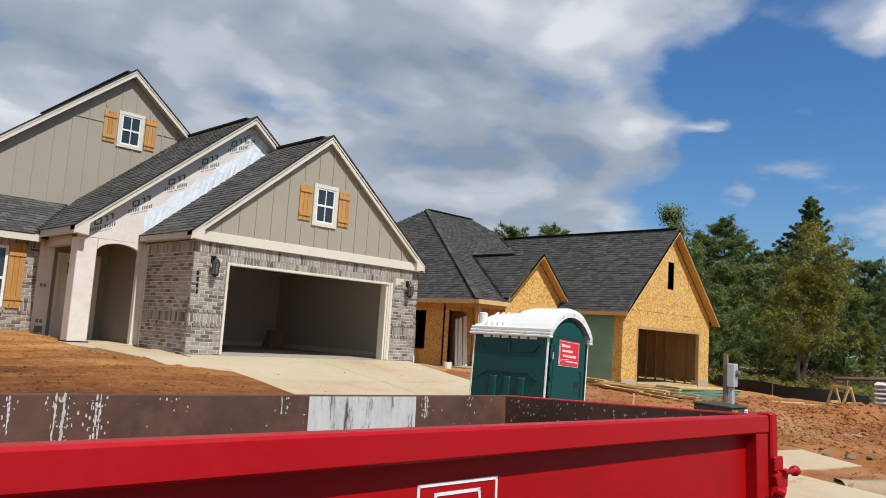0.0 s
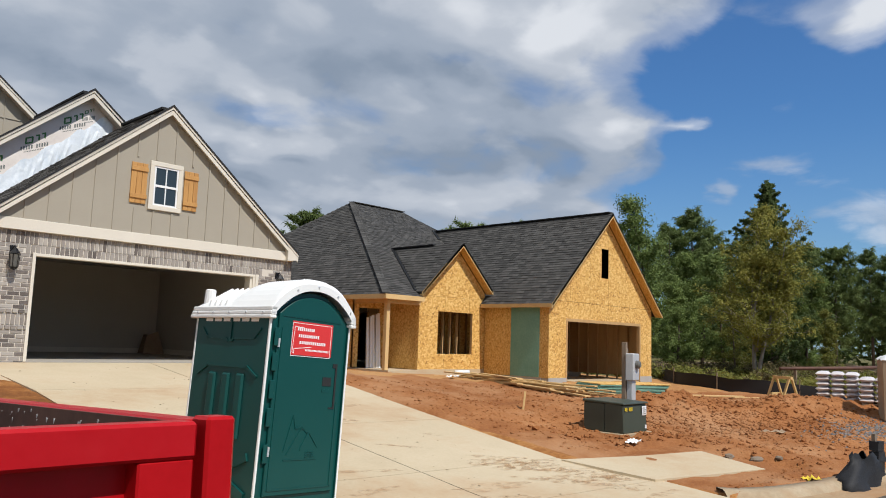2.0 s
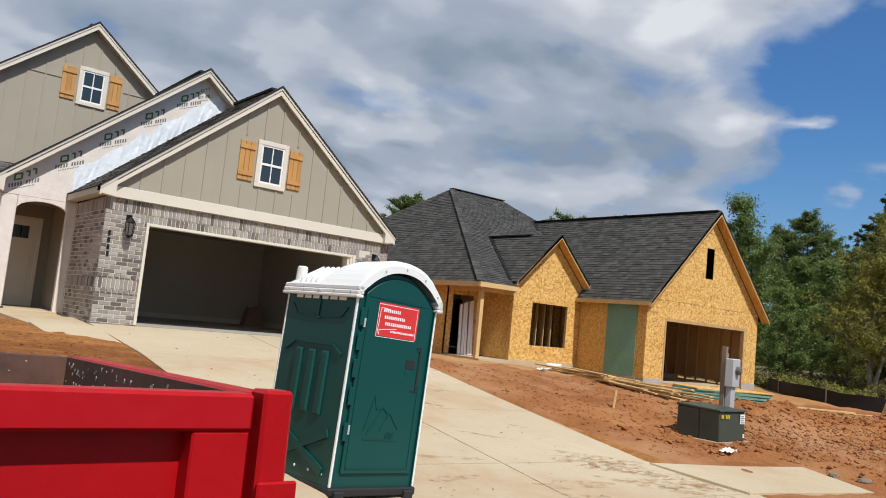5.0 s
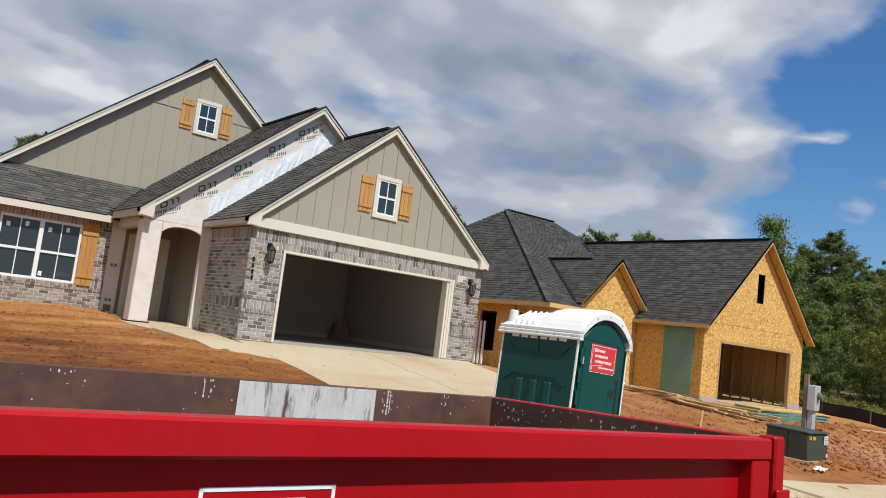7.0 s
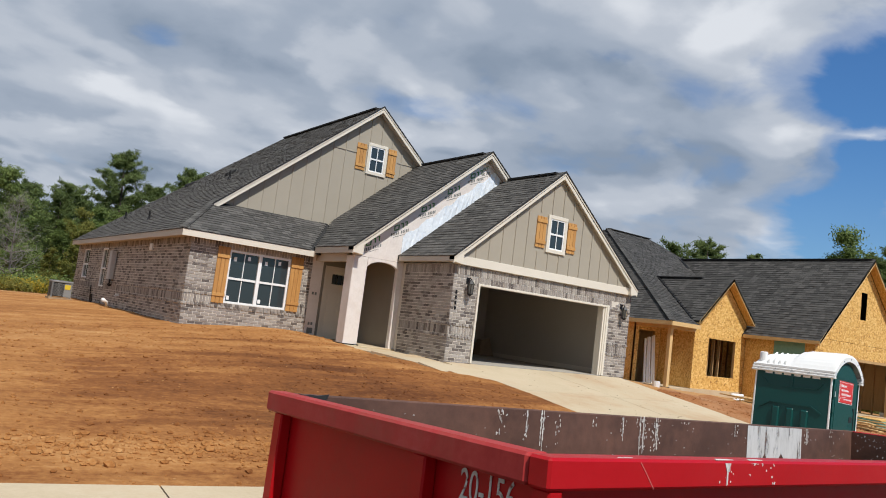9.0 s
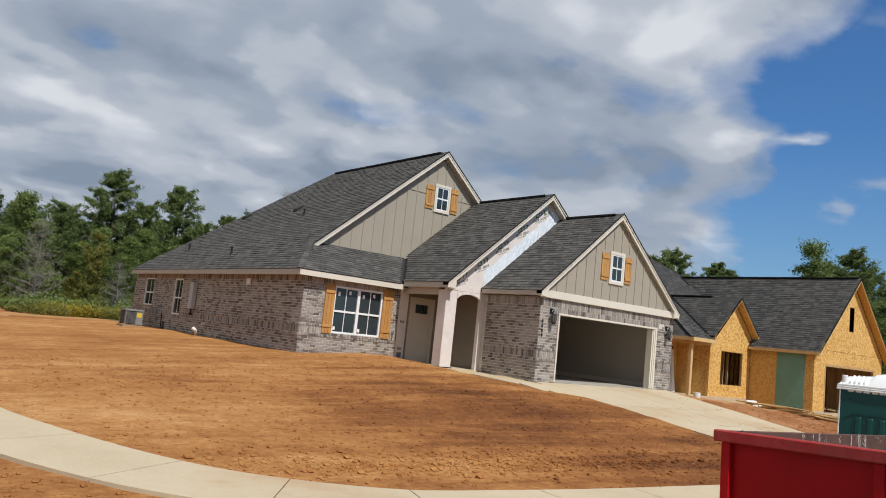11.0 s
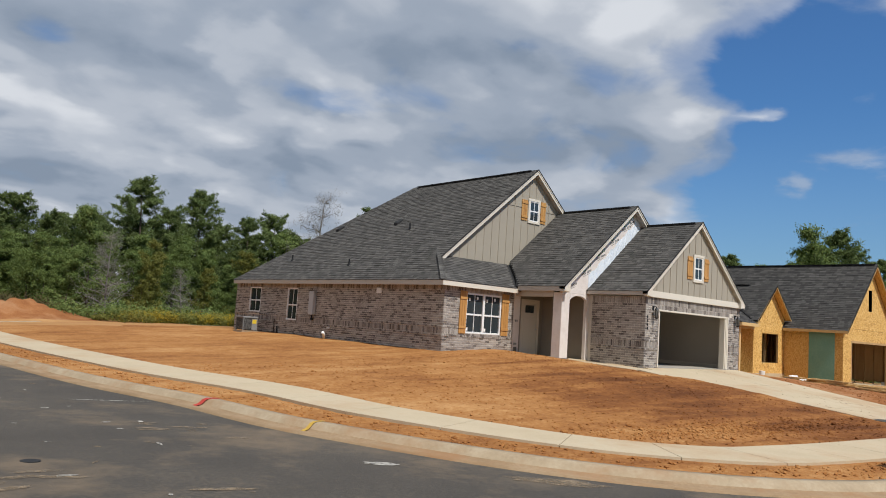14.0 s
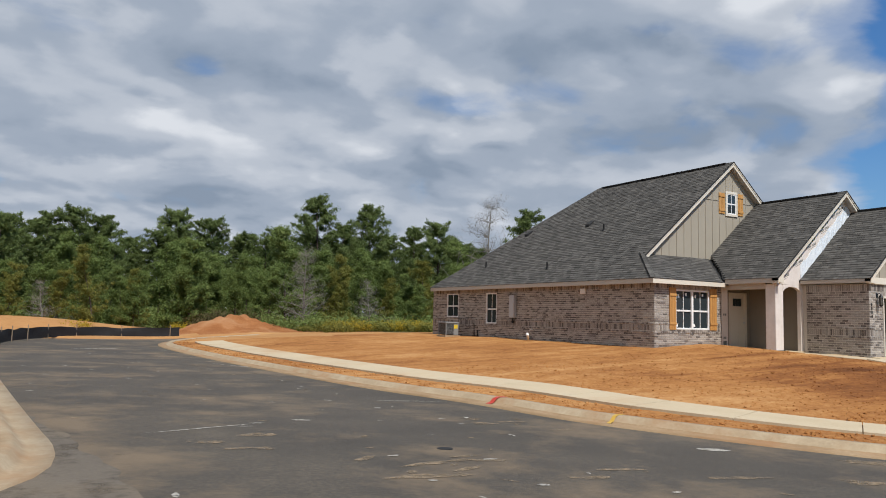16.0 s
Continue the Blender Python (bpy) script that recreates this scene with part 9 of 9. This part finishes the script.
M_SLABD = mat("old_mortar", [(0.15, 0.115, 0.08), (0.25, 0.20, 0.15)], 9, 30, 0.95, 0, 0.6, 0.01)
for x, y, sx, sy, sz, a, k in ((16.85, 5.75, 0.13, 0.08, 0.06, 20, 1), (17.0, 5.35, 0.15, 0.08, 0.07, -15, 2), (17.2, 5.05, 0.07, 0.06, 0.05, 40, 3)):
    rubble(x, y, sx, sy, sz, a, k)


def scrap(x, y, w, h, yaw, material, label, name, category):
    """A crumpled flat scrap lying on the soil."""
    r_ = random.Random(int(x * 100))
    M = fresh()
    n = 6
    for j in range(n + 1):
        for i in range(n + 1):
            M[0].append((w * (i / n - 0.5), h * (j / n - 0.5), 0.02 + 0.05 * r_.random() * math.sin(i * 1.3) ** 2 + 0.03 * r_.random()))
    for j in range(n):
        for i in range(n):
            a = j * (n + 1) + i
            M[1].append((a, a + 1, a + n + 2, a + n + 1))
    ob = new(name, mesh(name, M, material))
    ob.matrix_basis = pose(x, y, ground_z(x, y) + 0.01, 0, 0, yaw)
    tagged(ob, label, category)


scrap(15.75, 6.95, 0.34, 0.2, 15, M_WHITEP, "crumpled white paper scrap on the soil", "paper_scrap", "litter")
scrap(16.0, 4.15, 0.26, 0.18, -20, M_YELLOW, "crumpled yellow plastic scrap by the kerb", "plastic_scrap", "litter")
scrap(20.3, 6.3, 0.5, 0.16, -35, M_CARD, "torn brown cardboard strip on the clay", "cardboard_scrap", "litter")
scrap(20.4, 15.6, 0.4, 0.2, 5, M_WHITEP, "white plastic scrap beside the timber footing", "plastic_scrap", "litter")
for x, y, ln, a in ((23.2, 9.4, 2.6, -14), (21.6, 10.7, 1.2, -50), (27.6, 9.6, 1.0, 30), (26.8, 8.9, 0.8, -20)):
    plank(x, y, ground_z(x, y) + 0.02, ln, 0.14, 0.035, a, rnd.uniform(-2, 2))

# ---- trees and scrub ----
def leaf_cloud(centres, radii, count, size, seed, squash=0.8, long=1.0, outward=0.7, wide=0.55):
    """Blades scattered round many centres: arrays of corners and faces."""
    g = np.random.RandomState(seed)
    c = np.asarray(centres, float)
    r = np.asarray(radii, float)
    pick = g.randint(0, len(c), count)
    dirs = g.normal(size=(count, 3))
    dirs /= np.linalg.norm(dirs, axis=1)[:, None]
    rad = g.uniform(0.0, 1.0, count) ** 0.7 * g.uniform(0.8, 1.3, count)
    p = c[pick] + dirs * (rad * r[pick])[:, None] * np.array([1, 1, squash])
    # leaves lie mostly outward and up, as they do towards the light
    n = dirs * outward + g.normal(size=(count, 3)) * 0.55 + np.array([0, -0.25, 0.45])
    n /= np.linalg.norm(n, axis=1)[:, None]
    u = np.cross(n, g.normal(size=(count, 3)))
    u /= np.linalg.norm(u, axis=1)[:, None]
    v = np.cross(n, u)
    s = size * g.uniform(0.6, 1.35, count)[:, None]
    a, b = u * s * long, v * s * wide
    blade = np.stack([p - a, p + b, p + a * 1.1 - b * 0.4], 1).reshape(-1, 3)
    faces = np.arange(count * 3).reshape(-1, 3)
    return blade, faces


def branch_path(p, d, length, n, r_, droop=0.0, wig=0.12):
    pts = [Vector(p)]
    d = Vector(d).normalized()
    for k in range(n):
        d = (d + Vector((r_.uniform(-wig, wig), r_.uniform(-wig, wig), r_.uniform(-wig, wig) - droop))).normalized()
        pts.append(pts[-1] + d * length / n)
    return pts


def tree(name, kind, height, seed, label, at=(0, 0, 0), group=""):
    """kind: pine, cedar, birch, broad, yellow or bare."""
    r_ = random.Random(seed)
    T = thing(name, label, "tree", at, group)
    W = fresh()
    cs, rs = [], []
    bark, leaf, size, count, long, squash, wide_ = M_BARK, M_LEAF, 0.112, 16500, 1.0, 0.85, 0.6
    if kind == "pine":
        # an open whorled crown, widest at half height, of tufted plates
        leaf, size, count, long, squash, wide_ = M_PINE, 0.16, 14000, 1.5, 0.8, 0.36
        lean = (r_.uniform(-0.5, 0.5), r_.uniform(-0.5, 0.5))
        trunk = [(lean[0] * t * t, lean[1] * t * t, height * t - 0.3 * (t == 0)) for t in (0, 0.25, 0.5, 0.75, 0.97)]
        tube(W, trunk, [height * f for f in (0.015, 0.012, 0.009, 0.006, 0.002)], 7)
        z = height * r_.uniform(0.16, 0.30)
        fat = r_.uniform(0.19, 0.25)
        while z < height * 0.985:
            t = z / height
            reach = height * fat * min(1, 0.55 + 1.2 * (t - 0.15)) * max(0.0, 1 - ((t - 0.42) / 0.62) ** 2 if t > 0.42 else 1) ** 0.75 + 0.25
            for k in range(r_.choice((4, 5, 6))):
                a = r_.uniform(0, 6.283)
                ln = reach * r_.uniform(0.5, 1.2)
                o = Vector((lean[0] * t * t, lean[1] * t * t, z))
                pts = branch_path(o, (math.cos(a), math.sin(a), r_.uniform(0.05, 0.6)), ln, 3, r_, -0.05)
                tube(W, pts, [0.034 * (1.2 - t), 0.024 * (1.2 - t), 0.014, 0.006], 3, False)
                for q in (0.5, 0.8, 1.05):
                    i = min(2, int(q * 3))
                    cs.append(tuple(pts[i].lerp(pts[i + 1], q * 3 - i)))
                    rs.append(r_.uniform(0.26, 0.62) * (0.7 + 0.5 * (1 - t)) * height / 12)
            z += height * r_.uniform(0.022, 0.038)
        for k in range(4):
            cs.append((lean[0] + r_.uniform(-0.15, 0.15), lean[1] + r_.uniform(-0.15, 0.15), height * (0.93 + 0.022 * k)))
            rs.append(0.34)
    elif kind == "cedar":
        leaf, size, count, long, wide_ = M_CEDAR_LEAF, 0.10, 62000, 1.3, 0.42
        tube(W, [(0, 0, -0.3), (0.05, 0, height * 0.5), (0.1, 0, height * 0.98)], [0.20, 0.11, 0.02], 8)
        z = 0.5
        while z < height:
            t = z / height
            reach = height * 0.34 * (1 - t) ** 0.85 + 0.14
            for k in range(8):
                a = r_.uniform(0, 6.283)
                ln = reach * r_.choice((0.45, 0.65, 0.8, 1.0, 1.3)) * r_.uniform(0.9, 1.1)
                pts = branch_path((0.1 * t, 0, z), (math.cos(a), math.sin(a), r_.uniform(0.15, 0.45)), ln, 3, r_, -0.09)
                tube(W, pts, [0.03 * (1.2 - t), 0.02, 0.012, 0.004], 3, False)
                for q, fat in ((0.35, 1.5), (0.6, 1.25), (0.82, 0.9), (1.0, 0.5)):
                    i = min(2, int(q * 3))
                    cs.append(tuple(pts[i].lerp(pts[i + 1], q * 3 - i)))
                    rs.append(r_.uniform(0.15, 0.28) * fat * (1.15 - 0.5 * t))
            z += height * 0.030
        cs += [(0.1, 0, height * 0.98), (0.1, 0, height * 0.95), (0.1, 0, height)]
        rs += [0.2, 0.25, 0.12]
    else:
        wide, low, stems, r0 = 0.30, 1, 1, height * 0.013
        if kind == "birch":
            bark, leaf, count, size, stems, r0, low = M_PALE, M_BIRCH_LEAF, 30000, 0.078, 3, height * 0.010, 2
        elif kind == "bare":
            bark, leaf, count, size, long, wide_, r0, wide = M_PALE, M_PALE, 2400, 0.16, 1.7, 0.05, height * 0.014, 0.34
        elif kind == "yellow":
            leaf, count, size, wide, r0 = M_LEAFY, 13000, 0.085, 0.25, height * 0.010
        for sidx in range(stems):
            a0 = 6.283 * sidx / stems + r_.random()
            spread = 0.16 if stems > 1 else 0.04
            off = 0.08 * (stems > 1)
            main = branch_path((off * math.cos(a0), off * math.sin(a0), -0.2), (math.cos(a0) * spread, math.sin(a0) * spread, 1), height * (0.90 if sidx == 0 else r_.uniform(0.6, 0.85)), 9, r_, -0.02, 0.09)
            tube(W, main, [r0 * (1.12 - i / 9) for i in range(10)], 7)
            for i in range(low, 10):
                for k in range({"broad": 4, "bare": 8}.get(kind, 3)):
                    a = r_.uniform(0, 6.283)
                    ln = height * wide * (1.15 - i / 10) ** 0.8 * r_.uniform(0.5, 1.15)
                    pts = branch_path(main[i], (math.cos(a), math.sin(a), r_.uniform(0.15, 0.9)), ln, 4, r_, 0.0, 0.22)
                    rr = r0 * 0.42 * (1.1 - i / 10)
                    tube(W, pts, [rr, rr * 0.8, rr * 0.55, rr * 0.35, rr * 0.15], 4, False)
                    for q in (1, 2, 3, 4):
                        cs.append(tuple(pts[q]))
                        rs.append(height * r_.uniform(0.028, 0.085))
                    if kind in ("bare", "birch", "yellow"):
                        for q in (2, 3, 4):
                            tw = branch_path(pts[q], (r_.uniform(-1, 1), r_.uniform(-1, 1), r_.uniform(0, 1)), ln * 0.4, 3, r_, 0, 0.3)
                            tube(W, tw, [rr * 0.45, rr * 0.34, rr * 0.24, rr * 0.12], 3, False)
                            cs.append(tuple(tw[-1]))
                            rs.append(height * r_.uniform(0.025, 0.05))
    part("trunk", W, bark, T, "pale slender trunk" if kind in ("birch", "bare") else "", 0, True, local=True)
    if count:
        q, f = leaf_cloud(cs, rs, count, size * (height / 10) ** 0.5, seed, squash, long, 0.7, wide_)
        ob = new("twigs" if kind == "bare" else "crown", raw("crown", q.tolist(), f.tolist(), leaf))
        ob.parent = T
    return T


WOODS = "woods behind the lots"
PINE_L, BROAD_L, YELLOW_L = "tall green loblolly pine in the woods", "full green broadleaf tree at the wood's edge", "slender yellowing tree at the wood's edge"
kinds = {
    "pine": [tree("pine_tree", "pine", 14.2, 1, PINE_L, (13.3, 80.6, -0.3), WOODS), tree("pine_tree", "pine", 14.2, 2, PINE_L, (19.8, 81.6, -0.3), WOODS), tree("pine_tree", "pine", 11.5, 3, PINE_L, (-1.9, 80.0, -0.4), WOODS)],
    "broad": [tree("broadleaf_tree", "broad", 8.6, 4, BROAD_L, (2.2, 58.5, -0.3), WOODS), tree("broadleaf_tree", "broad", 8.6, 6, BROAD_L, (18.1, 58.0, -0.3), WOODS), tree("broadleaf_tree", "broad", 7.0, 8, BROAD_L, (-5.2, 59.0, -0.3), WOODS)],
    "yellow": [tree("broadleaf_tree", "yellow", 6.6, 5, YELLOW_L, (5.6, 56.5, -0.3), WOODS), tree("broadleaf_tree", "yellow", 6.2, 9, YELLOW_L, (-11.7, 58.5, -0.3), WOODS)],
    "bare": [tree("bare_tree", "bare", 6.4, 7, "leafless pale tree at the wood's edge", (2.0, 54.0, -0.3), WOODS)],
}
TALL = {"pine": (14.2, 14.2, 11.5), "broad": (8.6, 8.6, 7.0), "yellow": (6.6, 6.2), "bare": (6.4,)}
g_ = np.random.RandomState(3)


def plant(kind, x, y, height):
    """A copy of one of the trees, grown to that height."""
    n = g_.randint(0, len(kinds[kind]))
    s = height / TALL[kind][n]
    z = float(level(x, y)) if y < 60 else -0.4
    copy_thing(kinds[kind][n], pose(x, y, z - 0.05, 0, 0, g_.uniform(0, 360)) @ Matrix.Diagonal((s * g_.uniform(0.92, 1.12), s * g_.uniform(0.92, 1.12), s, 1)))


# pines standing out above the rest
for x, h in ((-16.7, 9.9), (-14.0, 10.3), (-11.5, 10.9), (-8.6, 10.4), (0.9, 10.9), (4.9, 9.7), (15.6, 11.5), (25.0, 11.8), (28.5, 12.8), (41.4, 15.6)):
    plant("pine", x, 80.0, h)
# three ranks of the wood, from its edge inward
for x in np.arange(-19, 26, 1.9):
    plant(g_.choice(["broad", "broad", "yellow", "broad"]), x + g_.uniform(-0.7, 0.7), 60 + g_.uniform(-1.5, 2.5) + (2.5 if x < -6 else 0), g_.uniform(3.6, 6.0))
for x in np.arange(-22, 30, 2.6):
    plant(g_.choice(["broad", "pine", "broad", "pine"]), x + g_.uniform(-1, 1), 68 + g_.uniform(-2.5, 2.5), g_.uniform(6.4, 8.4))
for x in np.arange(-24, 46, 2.9):
    plant("pine", x + g_.uniform(-1.2, 1.2), 84 + g_.uniform(-3, 5), g_.uniform(8.8, 10.2) + 0.05 * max(0, x))
for x in np.arange(-70, -24, 5.5):
    plant(g_.choice(["broad", "pine"]), x + g_.uniform(-1.2, 1.2), 66 + g_.uniform(-4, 5), g_.uniform(7.0, 10.0))
for kind, x, y, h in (("broad", -1.8, 58.5, 6.2), ("broad", 10.8, 58.0, 5.8), ("yellow", 13.5, 56.5, 6.6), ("yellow", 9.2, 55.0, 4.6), ("bare", 6.8, 53.0, 4.2), ("bare", 20.5, 58.0, 12.8), ("bare", 14.6, 54.5, 3.6), ("yellow", -14.1, 57.5, 4.4), ("yellow", -17.0, 58.0, 4.8), ("bare", -14.8, 57.0, 3.6),
                      ("broad", -8.7, 60.5, 4.6), ("broad", 7.9, 57.6, 6.4), ("broad", 16.0, 56.0, 6.0), ("broad", 11.6, 54.5, 4.0), ("yellow", 4.0, 53.6, 3.2), ("broad", 0.2, 57.0, 5.0)):
    plant(kind, x, y, h)
# east of the timber house
tree("cedar_tree", "cedar", 11.6, 21, "tall green cedar rising above the weeds", (49.8, 17.6, -0.7))
tree("birch_tree", "birch", 9.4, 22, "pale many-stemmed tree with thin yellowing leaves", (42.8, 15.6, -0.55))
tree("broadleaf_tree", "broad", 13.6, 23, "tall full green broadleaf tree beyond the timber house", (56.0, 29.0, -0.6))
for kind, x, y, h in (("pine", 79.4, 36.5, 15.4), ("pine", 80.0, 60.0, 16.2), ("pine", 86.0, 57.0, 15.0), ("pine", 84.0, 37.0, 14.0), ("pine", 75.5, 37.5, 13.4), ("pine", 82.0, 33.0, 12.4), ("broad", 60.5, 26.8, 9.0), ("broad", 53.0, 33.0, 9.4), ("broad", 64.5, 29.5, 9.6), ("broad", 46.0, 21.5, 6.0), ("broad", 53.6, 22.0, 8.2),
                      ("broad", 57.5, 20.5, 6.6), ("broad", 52.5, 16.4, 6.4), ("yellow", 45.5, 17.8, 5.6), ("yellow", 47.2, 13.6, 4.2), ("pine", 66.0, 22.5, 9.4), ("pine", 70.0, 20.0, 9.8), ("pine", 73.5, 23.0, 10.4), ("pine", 76.0, 17.5, 9.6), ("pine", 71.0, 14.0, 8.8),
                      ("pine", 79.0, 13.5, 9.8), ("pine", 74.0, 9.5, 8.6), ("pine", 80.0, 8.0, 9.6), ("pine", 76.5, 4.0, 8.8), ("pine", 82.0, 2.0, 9.4), ("pine", 68.5, 26.5, 10.6), ("pine", 62.0, 33.5, 10.8), ("broad", 62.0, 20.0, 5.6),
                      ("pine", 56.0, 38.0, 10.2), ("pine", 50.0, 42.0, 10.6), ("pine", 46.0, 48.0, 11.0), ("pine", 42.0, 54.0, 11.4), ("pine", 88.0, 22.0, 11.5), ("pine", 90.0, 14.0, 11.0), ("pine", 87.0, 28.0, 12.0), ("pine", 92.0, 6.0, 10.5)):
    plant(kind, x, y, h)


def far_woods():
    """The depth of the woods behind the first rows."""
    g = np.random.RandomState(9)
    cs, rs = [], []
    for _ in range(900):
        a = g.uniform(-0.75, 1.62)
        d = g.uniform(92, 116)
        cs.append((math.sin(a) * d, math.cos(a) * d, g.uniform(0.0, 7.0)))
        rs.append(g.uniform(1.6, 3.4))
    q, f = leaf_cloud(cs, rs, 80000, 0.5, 10)
    tagged(new("far_woods", raw("far_woods", q.tolist(), f.tolist(), M_PINE)), "dense dark pine woods in the distance", "woods", "", "stuff")


far_woods()


def scrub(name, spots, per, size, seed, material, label, squash=0.7):
    cs, rs = [], []
    for x, y, h in spots:
        z = float(level(x, y)) if y < 60 else -0.4
        cs.append((x, y, z + h * 0.42))
        rs.append(h * 0.62)
    q, f = leaf_cloud(cs, rs, per * len(spots), size, seed, squash)
    tagged(new(name, raw(name, q.tolist(), f.tolist(), material)), label, "scrub", "", "stuff")


g2 = np.random.RandomState(14)
edge = [(x + g2.uniform(-1, 1), 49.5 + 0.16 * abs(x) + g2.uniform(-1.2, 4), g2.uniform(0.7, 1.9)) for x in np.arange(-1, 24, 0.42)]
edge += [(x + g2.uniform(-1, 1), 63 + g2.uniform(-2, 6), g2.uniform(0.9, 2.6)) for x in np.arange(-40, 2, 0.45)]
edge += [(g2.uniform(-22, 30), g2.uniform(62, 76), g2.uniform(1.4, 3.2)) for _ in range(190)]
scrub("underbrush", edge, 230, 0.12, 15, M_LEAF, "tangled green underbrush along the wood's edge")
scrub("dry_scrub", [(-3.2 + g2.uniform(-2.2, 2.2), 55.2 + g2.uniform(-0.8, 1.2), g2.uniform(1.2, 2.2)) for _ in range(26)] + [(g2.uniform(36, 58), g2.uniform(12, 20), g2.uniform(0.3, 1.0)) for _ in range(120)], 240, 0.09, 16, M_SCRUB, "brown and olive dry scrub")
scrub("goldenrod", [(x + g2.uniform(-0.4, 0.4), 46.9 + 0.15 * x + g2.uniform(-0.6, 1.0), g2.uniform(0.75, 1.25)) for x in np.arange(1.5, 9.5, 0.2)] + [(-12.9 + g2.uniform(-1.0, 1.0), 53.5 + g2.uniform(-0.6, 0.6), g2.uniform(0.8, 1.2)) for _ in range(9)] + [(g2.uniform(-26, -12), g2.uniform(62, 66), g2.uniform(0.5, 0.9)) for _ in range(10)] + [(-5.5 + g2.uniform(-1, 1), 58 + g2.uniform(-1, 1), 0.8) for _ in range(6)], 110, 0.065, 17, M_FLOWER, "patch of yellow goldenrod in bloom")
scrub("weeds", [(x + g2.uniform(-0.4, 0.4), 46.6 + 0.15 * x + g2.uniform(-0.8, 2.4), g2.uniform(0.5, 1.1)) for x in np.arange(0.0, 11, 0.2)] + [(g2.uniform(33.5, 52), g2.uniform(8, 22), g2.uniform(0.25, 0.8)) for _ in range(260)] + [(g2.uniform(-45, -10), g2.uniform(63, 68), g2.uniform(0.3, 0.7)) for _ in range(120)] + [(g2.uniform(54, 72), g2.uniform(8, 24), g2.uniform(0.2, 0.6)) for _ in range(60)], 220, 0.085, 18, M_LEAFY, "tall green and yellow weeds")
